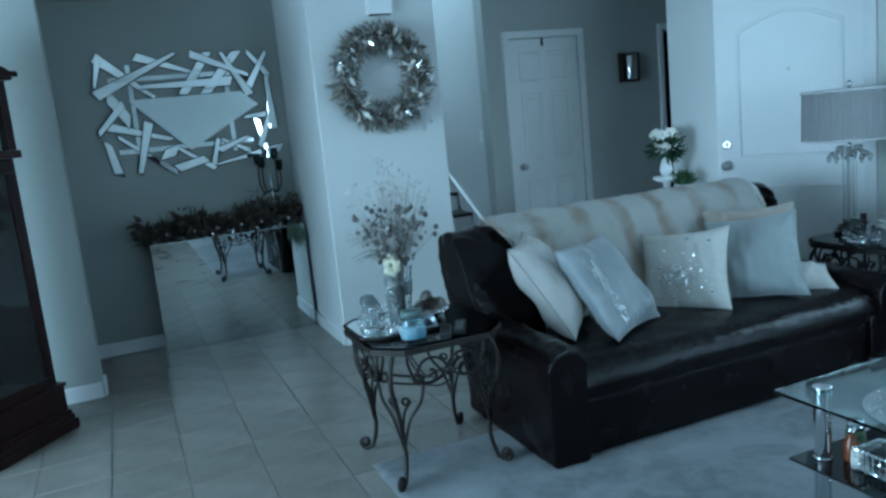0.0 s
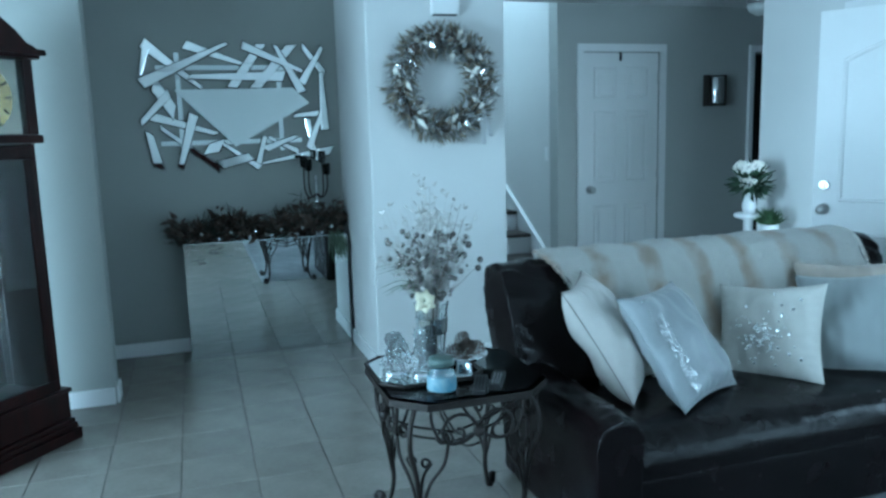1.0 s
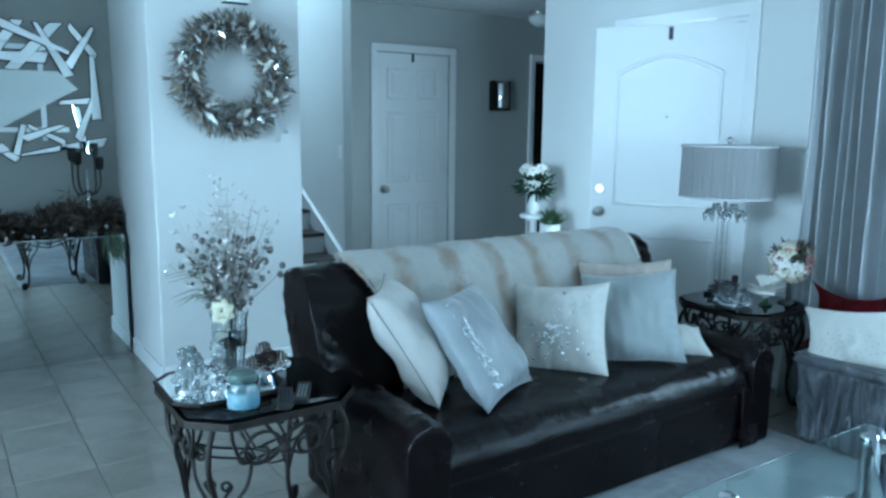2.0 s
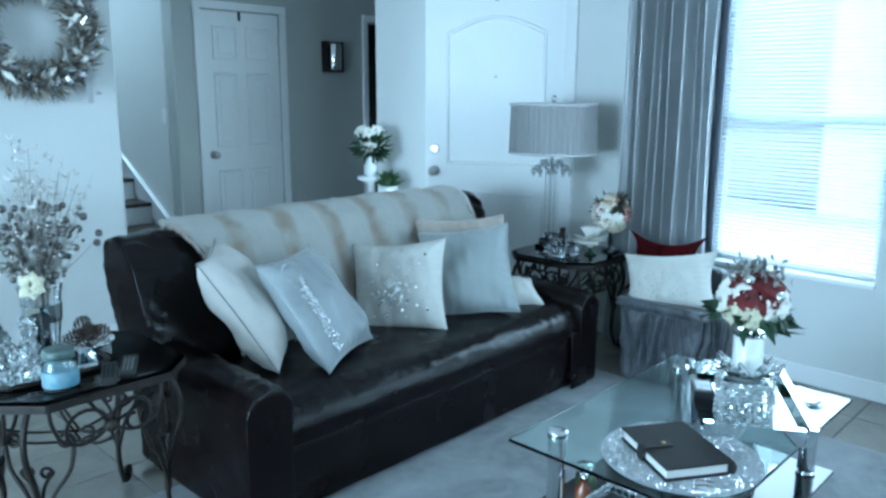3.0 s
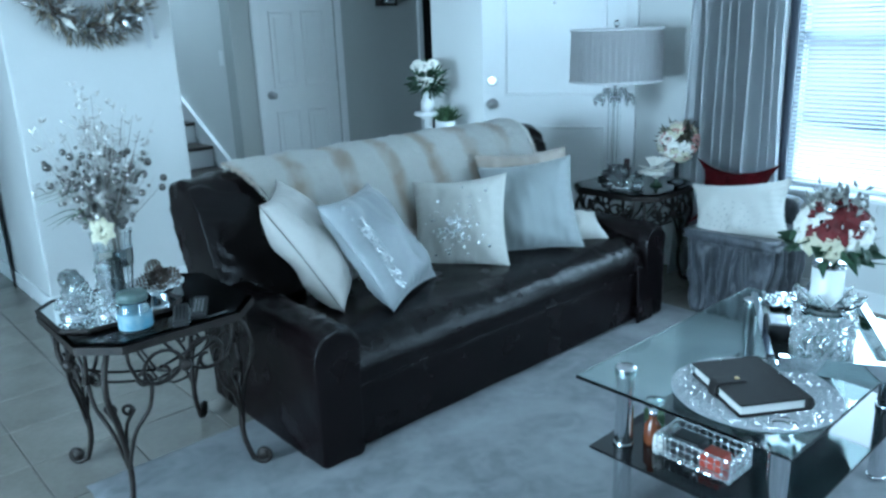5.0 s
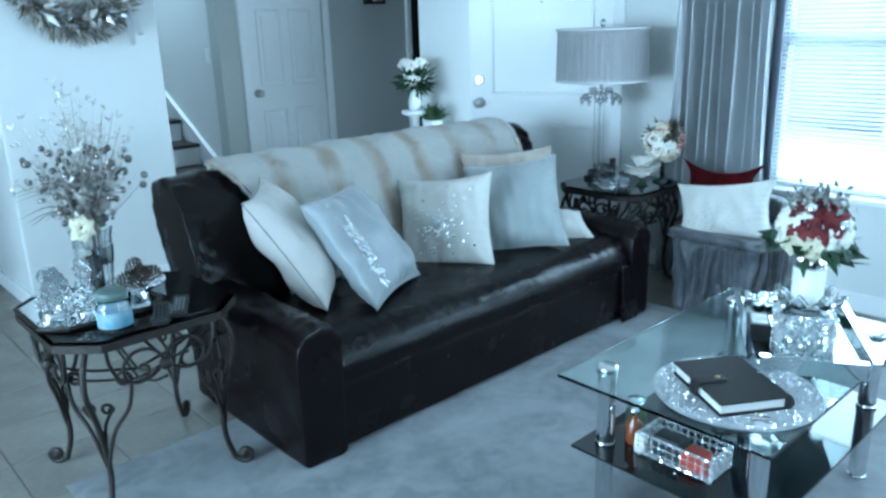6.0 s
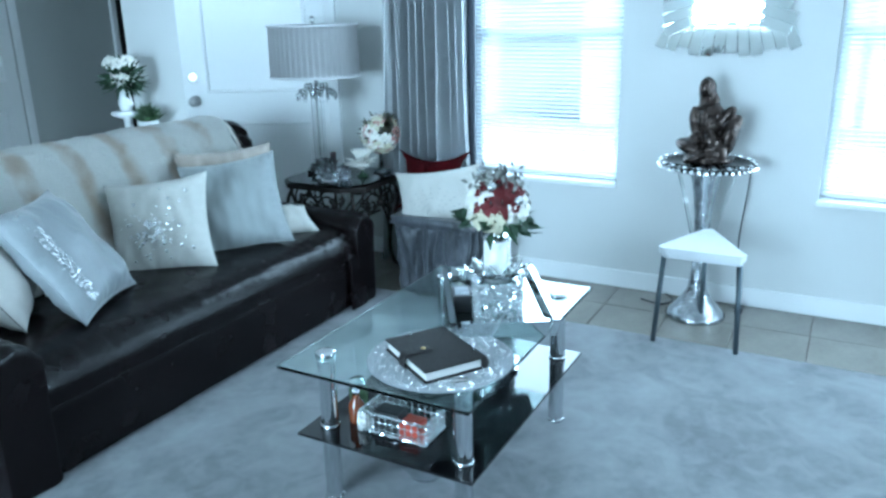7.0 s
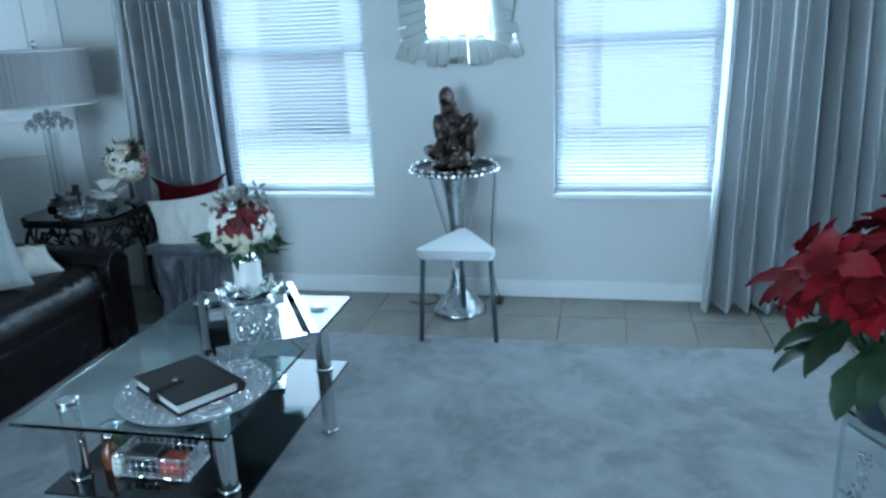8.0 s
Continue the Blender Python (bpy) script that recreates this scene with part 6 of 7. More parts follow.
tube(cab, smooth_path([(4.185, 0.90, 0.0), (4.12, 0.78, 0.008), (4.10, 0.80, 0.10), (4.15, 0.82, 0.35), (4.16, 0.80, 0.70), (4.13, 0.86, 0.735)], 8), 0.003, 6)
tube(cab, smooth_path([(4.18, 1.15, 0.005), (4.10, 1.10, 0.006), (4.02, 1.14, 0.006), (4.05, 1.25, 0.006)], 8), 0.004, 6)
tagged(mesh_object("power_cable", cab, M_BLACK), "thin black power cable behind the pedestal", "cable")
plug = boxed(4.06, 0.765, 0.001, 4.12, 0.80, 0.03, 0.006)
tagged(mesh_object("power_adapter", plug, M_BLACK), "small black power adapter on the tile floor", "adapter")

# ---- poinsettia on a mirrored table ----
mt = thing("side_table", 2.148, -0.611, 0.012, 27, "small silver glass side table with crystal strip", "side table")
part("body", boxed(-0.205, -0.205, 0.03, 0.205, 0.205, 0.44, 0.004), M_MIRROR_DULL, mt)
part("plinth", boxed(-0.19, -0.19, 0.0, 0.19, 0.19, 0.0295), M_BLACK, mt)
part("top", boxed(-0.22, -0.22, 0.4405, 0.22, 0.22, 0.462, 0.006), M_MIRROR_DULL, mt, "bevelled mirror top")
for s in (-1, 1):
    for a, b in ((0.05, 0.23), (0.24, 0.42)):
        part("drawer_front", boxed(-0.2105, -0.185, a, -0.2055, 0.185, b, 0.004), M_MIRROR, mt) if s < 0 else part("side_panel", boxed(-0.185, 0.2055, a, 0.185, 0.2105, b, 0.004), M_MIRROR, mt)
random.seed(61)
dd = fresh()
for i in range(70):
    lathe(dd, [(0.006, 0), (0.002, 0.005)], 5, pose(0.12 + random.gauss(0, 0.012), 0.2110, 0.10 + 0.004 * i, -90, 0, 0))
part("crystal_strip", dd, M_CRYSTAL, mt, "strip of inlaid crystals")
POT = (2.150, -0.412, 0.4745)
po = thing("poinsettia", *POT, 0, "potted red poinsettia with dark green leaves", "plant")
M_POT = surface("dark_navy_pot", (0.022, 0.03, 0.04), 0.35, scale=8, vary=0.3)
pot = part("pot", lathe(fresh(), [(0.0, 0.002), (0.065, 0.002), (0.07, 0.01), (0.088, 0.13), (0.094, 0.14), (0.090, 0.145), (0.083, 0.135), (0.0, 0.125)], 28), M_POT, po, "dark glazed pot", True)
part("soil", lathe(fresh(), [(0.0, 0.1255), (0.082, 0.1345), (0.0, 0.1375)], 20), surface("dark_soil", (0.02, 0.015, 0.012), 0.95, scale=60, vary=0.5, bump=0.8), pot)
M_BRACT = per_piece(surface("red_bract", (0.21, 0.003, 0.010), 0.7, dark=(0.13, 0.002, 0.005), scale=12, bump=0.15), 0.45, 1.2)
M_BRACT.node_tree.nodes["Principled BSDF"].inputs["Specular IOR Level"].default_value = 0.2
M_PLEAF = per_piece(surface("poinsettia_leaf", (0.030, 0.055, 0.022), 0.45, dark=(0.015, 0.03, 0.014), scale=14, bump=0.15), 0.7, 1.2)


def leaf_mesh(name, length, width, droop, mat):
    """A broad pointed leaf with a folded midrib."""
    bm = fresh()
    n = 8
    rows = []
    for i in range(n + 1):
        f = i / n
        w = width * (math.sin(math.pi * min(1, f * 0.92 + 0.06)) ** 0.8) * (1 + 0.12 * math.sin(f * 17))
        z = -droop * f * f * length
        rows.append([bm.verts.new((f * length, s * w / 2, z + abs(s) * width * 0.13 - (0.02 * length * math.sin(6 * f) if s else 0))) for s in (-1, 0, 1)])
    for a, b in zip(rows, rows[1:]):
        for k in range(2):
            bm.faces.new((a[k], a[k + 1], b[k + 1], b[k]))
    me = bpy.data.meshes.new(name)
    bm.to_mesh(me)
    bm.free()
    me.materials.append(mat)
    me.polygons.foreach_set("use_smooth", [True] * len(me.polygons))
    return me


bract_meshes = [leaf_mesh("bract", 0.112, 0.068, 0.5, M_BRACT), leaf_mesh("bract_small", 0.082, 0.054, 0.3, M_BRACT)]
green_mesh = leaf_mesh("leaf", 0.135, 0.078, 0.5, M_PLEAF)
stm = fresh()
heads = [(0, 0, 0.45)]
for i in range(38):
    a, r = 2.4 * i, 0.06 + 0.15 * ((i * 0.618) % 1)
    heads.append((r * math.cos(a) * 1.15, r * math.sin(a) * 1.15, 0.49 - 3.2 * r * r - 0.2 * r + random.uniform(-0.035, 0.035)))
for hx, hy, hz in heads:
    tube(stm, smooth_path([(0.01, 0, 0.13), (hx * 0.5, hy * 0.5, 0.2), (hx, hy, hz)]), 0.004, 5)
    d0 = Vector((hx, hy, 0.12)).normalized()
    for k in range(9):
        ob = new("bract", bract_meshes[k % 2])
        ob.parent = po
        up = d0 * 1.1 + Vector((0, 0, 0.45)) + rand_dir() * 0.25
        az = math.degrees(2.4 * k + hx * 30)
        tilt = Vector((0, 0, 1)).rotation_difference(up.normalized()).to_matrix().to_4x4()
        ob.matrix_local = pose(hx, hy, hz) @ tilt @ pose(0, 0, 0.004 * k, 0, random.uniform(-48, 26), az + random.uniform(-18, 18))
for i in range(46):
    a, r = 2.4 * i, random.uniform(0.05, 0.17)
    ob = new("leaf", green_mesh)
    ob.parent = po
    ob.matrix_local = pose(r * math.cos(a), r * math.sin(a), random.uniform(0.19, 0.27), 0, random.uniform(-5, 42), math.degrees(a) + random.uniform(-25, 25))
part("stems", stm, M_LEAF, po)
cy_bm = fresh()
for hx, hy, hz in heads:
    for k in range(5):
        ball(cy_bm, hx + random.gauss(0, 0.006), hy + random.gauss(0, 0.006), hz + 0.014, 0.0045, 6)
part("flower_centres", cy_bm, surface("yellow_green_bud", (0.35, 0.36, 0.08), 0.5, scale=30), po)

# ---- wreath and chime on the wall block ----
random.seed(71)
wx, wz, wy = 1.735, 1.735, 4.858
wreath = thing("wreath", wx, wy, wz, 0, "round frosted wreath with pinecones, silver leaves and a ribbon", "wreath")
parts = [fresh() for _ in range(4)]
ringb = fresh()
tube(ringb, [(0.255 * math.cos(2 * math.pi * i / 40), -0.045, 0.255 * math.sin(2 * math.pi * i / 40)) for i in range(41)], 0.03, 8)
part("twig_ring", ringb, M_TWIG, wreath)
for i in range(5200):
    a = random.uniform(0, 2 * math.pi)
    c = Vector((math.cos(a), 0, math.sin(a)))
    t = Vector((-math.sin(a), 0, math.cos(a)))
    q = random.uniform(0, 2 * math.pi)
    o = c * math.cos(q) + Vector((0, -1, 0)) * math.sin(q)
    if o.y > 0.25:
        continue
    k = 0 if random.random() < 0.55 else 1 if random.random() < 0.5 else 2
    p = c * 0.255 + Vector((0, -0.045, 0)) + o * 0.03
    blade(parts[k], p, o * 1.0 + t * random.uniform(0.1, 1.0) + rand_dir() * 0.35, random.uniform(0.055, 0.115), (0.0055, 0.012, 0.02)[k], 0.35)
for k, (nm, mtl) in enumerate((("needles", surface("grey_brown_needle", (0.34, 0.335, 0.32), 0.75, dark=(0.13, 0.125, 0.12), scale=40)), ("frosted_needles", surface("frosted_needle", (0.55, 0.56, 0.56), 0.6, dark=(0.28, 0.28, 0.28), scale=40)), ("tan_leaves", surface("tan_leaf", (0.30, 0.26, 0.19), 0.6, dark=(0.14, 0.115, 0.08), scale=30)))):
    part(nm, parts[k], mtl, wreath)
for i in range(24):
    a = 2.4 * i + 0.3
    c = Vector((math.cos(a), 0, math.sin(a)))
    bm = fresh()
    for _ in range(6):
        blade(bm, c * random.uniform(0.21, 0.30) + Vector((0, -0.10, 0)), rand_dir() + Vector((0, -0.4, 0)), random.uniform(0.07, 0.12), 0.034, 0.4)
    part("silver_leaf", bm, M_SILVER_FOIL if i % 3 else M_PETAL_WHITE, wreath, "shiny silver leaves")
for i in range(10):
    a = 2.4 * i + 1.4
    bm = fresh()
    pinecone(bm, (0.26 * math.cos(a), -0.10, 0.26 * math.sin(a)), (random.uniform(-1, 1), -1, random.uniform(-1, 1)), 0.07, 0.03)
    part("pinecone", bm, M_PINE, wreath)
rib = fresh()
for s in (0, 1):
    pts = smooth_path([(0.20 + 0.03 * s, -0.10, -0.13), (0.225 + 0.03 * s, -0.115, -0.22), (0.24 + 0.045 * s, -0.105, -0.30), (0.25 + 0.05 * s, -0.09, -0.37 + 0.05 * s)])
    a = ring(rib, [p + Vector((-0.016, 0, 0)) for p in pts])
    b = ring(rib, [p + Vector((0.016, 0.006, 0)) for p in pts])
    bridge(rib, a, b, False)
bmesh.ops.solidify(rib, geom=list(rib.faces), thickness=0.0015)
part("ribbon", rib, surface("white_ribbon", (0.70, 0.71, 0.72), 0.4, scale=10, vary=0.1), wreath, "white satin ribbon tails")
chm = thing("door_chime", 1.775, 4.8595, 2.135, 0, "white plastic door chime box high on the wall", "door chime")
part("cover", boxed(-0.085, -0.05, 0, 0.085, 0, 0.14, 0.006, 2), M_TRIM, chm)
part("grille", boxed(-0.07, -0.045, -0.006, 0.07, -0.006, -0.0005), M_DARK, chm)

# ---- dark sideboard on the back wall, met in the mirrors ----
sb = thing("sideboard", -0.55, -2.74, 0, 0, "dark cherry wood sideboard against the back wall", "sideboard")
part("carcass", boxed(-1.25, -0.22, 0.08, 1.25, 0.22, 0.98, 0.006), M_WOOD, sb)
part("top", boxed(-1.29, -0.24, 0.9805, 1.29, 0.25, 1.015, 0.008), M_WOOD, sb)
part("plinth", boxed(-1.2, -0.2, 0.0, 1.2, 0.19, 0.0795), M_WOOD, sb)
for k in range(4):
    x = -0.93 + 0.62 * k
    leaf = part("door", boxed(x - 0.295, 0.2205, 0.12, x + 0.295, 0.24, 0.94, 0.006), M_WOOD, sb)
    part("door_knob", lathe(fresh(), [(0.0, 0), (0.008, 0.0), (0.008, 0.012), (0.016, 0.02), (0.0, 0.028)], 12, pose(x + (0.25 if k % 2 == 0 else -0.25), 0.2405, 0.55, -90)), M_NICKEL, leaf)

# ---- passage end: abstract mirror, console, garland, candelabra ----
MIR = (-0.015, MIRROR_Y - 0.0005, 1.255)
wm = thing("wall_mirror", *MIR, 0, "abstract wall mirror framed by crossed mirror strips", "mirror")
MW, MH = 1.245, 0.83
SC = MW / 700
zx = lambda x: (x - 40) * SC
zz_ = lambda x, y: (520 - (292 + (y - 292) * (1 + 0.10 * (x - 40) / 700))) * MH / 455
CENTRE = ((165, 240), (600, 240), (660, 292), (375, 440))
ctr = fresh()
prism(ctr, [(zx(x), -0.030, zz_(x, y)) for x, y in CENTRE], [(zx(x), -0.024, zz_(x, y)) for x, y in CENTRE])
part("centre_panel", ctr, M_MIRROR_GREY, wm, "large four-sided mirror panel")
# ends and widths of the tapered strips
TOPS = [(70, 75, 40, 265, 235, 14), (55, 185, 10, 85, 80, 28), (55, 217, 42, 365, 85, 12), (215, 85, 34, 415, 155, 14), (225, 195, 16, 570, 200, 38), (420, 92, 30, 640, 185, 14), (375, 235, 34, 490, 90, 30), (460, 238, 34, 605, 95, 30), (540, 95, 14, 635, 255, 34), (645, 100, 18, 725, 195, 26), (720, 105, 14, 635, 225, 30)]
SIDES = [(710, 190, 14, 715, 385, 34), (600, 335, 14, 730, 325, 26), (650, 345, 22, 675, 490, 16), (705, 330, 16, 650, 450, 26), (660, 470, 32, 740, 455, 30), (95, 215, 40, 165, 320, 40), (45, 355, 20, 150, 250, 30), (60, 325, 34, 310, 395, 16)]
LOWER = [(70, 390, 24, 95, 515, 34), (230, 325, 36, 170, 515, 20), (110, 370, 14, 310, 520, 22), (265, 450, 34, 325, 435, 40), (310, 505, 34, 430, 475, 30), (320, 425, 12, 460, 515, 24), (485, 405, 18, 455, 500, 22), (480, 450, 26, 605, 405, 12), (500, 410, 12, 610, 460, 20), (470, 500, 8, 660, 465, 24)]
random.seed(81)
for n_s, (x0, y0, w0, x1, y1, w1) in enumerate(TOPS + SIDES + LOWER):
    a, b = Vector((zx(x0), 0, zz_(x0, y0))), Vector((zx(x1), 0, zz_(x1, y1)))
    d = b - a
    ang = math.degrees(math.atan2(d.x, d.z))
    lay = 0.0062 * (n_s % 3)
    m = Matrix.Translation(a + Vector((0, -0.012 - lay, 0))) @ pose(0, 0, 0, 0, ang, 0) @ pose(0, 0, 0, random.uniform(-0.4, 0.4), 0, random.uniform(-1.0, 1.0))
    p, q, skew, ln = w0 * SC / 2, w1 * SC / 2, random.uniform(-0.5, 0.5) * w0 * SC, d.length
    outline = lambda g, y: [m @ Vector(v) for v in ((-p - g, y, -skew - g), (p + g, y, skew - g), (q + g, y, ln + skew + g), (-q - g, y, ln - skew + g))]
    bm = fresh()
    rows = [ring(bm, outline(g, y)) for g, y in ((0.0, 0.003), (0.0, -0.0015), (-0.003, -0.003))]
    bridge(bm, rows[0], rows[1])
    bridge(bm, rows[1], rows[2])
    bm.faces.new(rows[0][::-1])
    bm.faces.new(rows[2])
    ms = part("mirror_strip", bm, M_MIRROR, wm)
    part("strip_backing", prism(fresh(), outline(0.004, 0.0033), outline(0.004, 0.0058)), M_DARK, ms, "dark backing edge")
for a in ((0.12, -0.006, 0.15, 1.04, -0.001, 0.18), (0.12, -0.006, 0.64, 1.04, -0.001, 0.67), (0.24, -0.0085, 0.1, 0.27, -0.0065, 0.75), (0.89, -0.0085, 0.1, 0.92, -0.0065, 0.75)):
    fr = fresh()
    box(fr, *a)
    part("support_bar", fr, M_MIRROR_DULL, wm)

CX0, CX1, CY, CZ = 0.195, 1.262, 5.56, 0.775
con = thing("mirrored_console", (CX0 + CX1) / 2, CY, 0, 0, "mirror fronted console table against the passage wall", "console table")
hw = (CX1 - CX0) / 2
part("front_panel", boxed(-hw, 0.0, 0.002, hw, 0.012, CZ - 0.012), M_MIRROR_GREY, con, "full height mirror front")
part("top", boxed(-hw - 0.005, -0.008, CZ - 0.0115, hw + 0.005, 0.235, CZ, 0.003), M_MIRROR_DULL, con, "mirrored top with bright edge")
part("side_panel", boxed(-hw, 0.0125, 0.002, -hw + 0.012, 0.23, CZ - 0.012), M_MIRROR_DULL, con)
part("side_panel", boxed(hw - 0.012, 0.0125, 0.002, hw, 0.23, CZ - 0.012), M_MIRROR_DULL, con)
part("dark_edge", boxed(hw + 0.0005, -0.002, 0.002, hw + 0.008, 0.012, CZ - 0.012), M_BLACK, con, "dark side edge")
random.seed(91)
gar = thing("garland", 0.70, CY + 0.115, CZ, 0, "dark evergreen garland with brown leaves and pewter balls on the console", "garland")
g1, g2, g3 = fresh(), fresh(), fresh()
for i in range(2600):
    x = random.uniform(-0.56, 0.54)
    lump = 0.6 + 0.6 * abs(math.sin(x * 7.5)) + (0.5 if x > 0.25 else 0)
    r = Vector((0, max(-0.12, min(0.09, random.gauss(0, 0.05))), abs(random.gauss(0.055, 0.04)) * lump))
    k = random.random()
    b = g1 if k < 0.55 else g2
    d = Vector((random.gauss(0, 0.7) + (0.9 * (1 if x > 0 else -1) if abs(x) > 0.45 else 0), random.gauss(-0.35, 0.5), random.gauss(0.35, 0.6)))
    blade(b, (x, r.y, 0.004 + r.z), d, random.uniform(0.04, 0.105), 0.007 if b is g1 else 0.028, 0.3)
for i in range(90):
    x = 0.44 + random.uniform(0, 0.10)
    blade(g3, (x, -0.13 + random.uniform(-0.008, 0.02), random.uniform(-0.03, 0.05)), (random.gauss(0.1, 0.15), random.gauss(-0.1, 0.1), -1), random.uniform(0.08, 0.22), 0.008, 0.1)
part("needles", g1, surface("dark_evergreen", (0.026, 0.038, 0.026), 0.6, dark=(0.012, 0.017, 0.013), scale=30), gar)
part("brown_leaves", g2, surface("brown_leaf", (0.075, 0.048, 0.032), 0.55, dark=(0.03, 0.02, 0.015), scale=30), gar)
part("hanging_sprigs", g3, M_SAGE, gar)
for i in range(12):
    x = -0.46 + 0.083 * i
    bm = fresh()
    ball(bm, x + random.uniform(-0.02, 0.02), -0.075, 0.022 + 0.03 * (i % 2), 0.017, 10)
    part("bauble", bm, M_SILVER_FOIL if i % 2 else M_PEWTER, gar, smooth=True)
for i in range(5):
    v = thing("votive_candle", 0.42 + 0.17 * i + (0.03 if i == 1 else 0), CY + 0.028, CZ, 0, "tiny silver votive cup on the console edge", "candle holder", "votive cups on the console")
    part("cup", lathe(fresh(), [(0.0, 0), (0.014, 0), (0.017, 0.028), (0.015, 0.028), (0.0, 0.006)], 12), M_CHROME, v, smooth=True)
    part("wax", lathe(fresh(), [(0.0, 0.0065), (0.0135, 0.0075), (0.0135, 0.024), (0.0, 0.025)], 12), M_PETAL_CREAM, v, smooth=True)
cd = thing("candelabra", 1.09, CY + 0.115, CZ, 0, "dark metal candelabra with curved arms and glass cups", "candelabra")
part("stem", lathe(fresh(), [(0.0, 0), (0.06, 0), (0.055, 0.012), (0.012, 0.03), (0.009, 0.2), (0.014, 0.22), (0.008, 0.24), (0.008, 0.40)], 14), M_CHROME, cd, smooth=True)
for i in range(4):
    a = math.pi / 2 * i + 0.4
    d = Vector((math.cos(a), math.sin(a), 0))
    h = 0.40 + 0.03 * i
    arm = part("arm", tube(fresh(), smooth_path([(0, 0, 0.28), tuple(d * 0.05 + Vector((0, 0, 0.25))), tuple(d * 0.09 + Vector((0, 0, 0.31))), tuple(d * 0.09 + Vector((0, 0, h)))]), 0.006, 6), M_IRON, cd, smooth=True)
    part("candle_cup", lathe(fresh(), [(0.0, 0), (0.02, 0.0), (0.026, 0.03), (0.026, 0.08), (0.024, 0.08), (0.02, 0.006), (0.0, 0.006)], 14, pose(*(d * 0.09 + Vector((0, 0, h))))), M_GLASS_SMOKE, arm, smooth=True)

# ---- grandfather clock ----
CK = (-0.668, 4.32)
ck = thing("grandfather_clock", *CK, 0, 51, "dark cherry wood grandfather clock with glazed door and brass weights", "clock")
hw = 0.215
bs = fresh()
for w, d, z0, z1 in ((0.285, 0.21, 0.0, 0.055), (0.272, 0.20, 0.0555, 0.085), (0.262, 0.195, 0.0855, 0.11), (0.25, 0.185, 0.1105, 0.24), (0.262, 0.193, 0.2405, 0.262)):
    box(bs, -w, -d, z0, w, d, z1, 0.006)
part("base", bs, M_WOOD, ck, "stepped dark cherry base")
tr = fresh()
box(tr, -hw, 0.165, 0.263, hw, 0.18, 1.45)
for s in (-1, 1):
    box(tr, s * hw - 0.02 * (s > 0), -0.175, 0.263, s * hw + 0.02 * (s < 0), -0.12, 1.45, 0.004)
    box(tr, s * hw - 0.02 * (s > 0), 0.12, 0.263, s * hw + 0.02 * (s < 0), 0.1645, 1.45, 0.004)
part("trunk", tr, M_WOOD, ck)
part("side_panel", boxed(hw - 0.014, -0.1195, 0.264, hw - 0.006, 0.1195, 1.449), M_WOOD, ck)
part("side_panel", boxed(-hw + 0.006, -0.1195, 0.264, -hw + 0.014, 0.1195, 1.449), M_WOOD, ck)
dr = fresh()
for a in ((-0.19, 0.265, 0.19, 0.32), (-0.19, 1.38, 0.19, 1.44), (-0.19, 0.3205, -0.145, 1.3795), (0.145, 0.3205, 0.19, 1.3795)):
    box(dr, a[0], -0.185, a[1], a[2], -0.165, a[3], 0.004)
door = part("door", dr, M_WOOD, ck)
part("door_glass", boxed(-0.1445, -0.178, 0.321, 0.1445, -0.174, 1.379), M_GLASS, door)
M_BRASS = surface("polished_brass", (0.62, 0.47, 0.22), 0.18, metal=1.0, scale=12, vary=0.2)
for x in (-0.075, 0.0, 0.075):
    wgt = part("weight", lathe(fresh(), [(0.0, 0.62), (0.022, 0.625), (0.024, 0.64), (0.024, 0.83), (0.02, 0.84), (0.003, 0.85), (0.003, 1.42), (0.0, 1.42)], 16, pose(x, 0.02, 0)), M_BRASS, ck, "brass weight on a chain", True)
pen = fresh()
tube(pen, [(0.0, 0.08, 0.55), (0.0, 0.08, 1.42)], 0.005, 6)
lathe(pen, [(0.0, -0.01), (0.075, -0.008), (0.08, 0), (0.075, 0.008), (0.0, 0.01)], 28, pose(0.0, 0.08, 0.50, 90))
part("pendulum", pen, M_BRASS, ck, "brass pendulum with round bob", True)
hd = fresh()
box(hd, -0.25, -0.20, 1.4505, 0.25, 0.19, 1.49, 0.008)
box(hd, -0.235, 0.15, 1.4905, 0.235, 0.18, 1.90)
for s in (-1, 1):
    box(hd, s * 0.235 - 0.05 * (s > 0), -0.19, 1.4905, s * 0.235 + 0.05 * (s < 0), -0.15, 1.83, 0.005)
    box(hd, s * 0.235 - 0.02 * (s > 0), -0.1495, 1.4905, s * 0.235 + 0.02 * (s < 0), 0.1495, 1.83, 0.005)
part("hood", hd, M_WOOD, ck)
bon = fresh()
prof = [(-0.265, 1.8305), (0.265, 1.8305), (0.27, 1.86), (0.24, 1.885), (0.20, 1.90), (0.15, 1.95), (0.08, 2.0), (0.0, 2.02), (-0.08, 2.0), (-0.15, 1.95), (-0.20, 1.90), (-0.24, 1.885), (-0.27, 1.86)]
sweep(prof, 0.41, 10, 20, shrink=0.03, bm=bon, m=Matrix(((0, 1, 0, 0), (1, 0, 0, -0.215), (0, 0, 1, 0), (0, 0, 0, 1))))
part("bonnet", bon, M_WOOD, ck, "curved cherry bonnet")
part("bonnet_moulding", sweep([(-0.275, 1.845), (0.275, 1.845), (0.28, 1.86), (0.27, 1.872), (-0.27, 1.872), (-0.28, 1.86)], 0.02, 2, shrink=0.0, m=Matrix(((0, 1, 0, 0), (1, 0, 0, -0.2355), (0, 0, 1, 0), (0, 0, 0, 1)))), M_WOOD, ck)
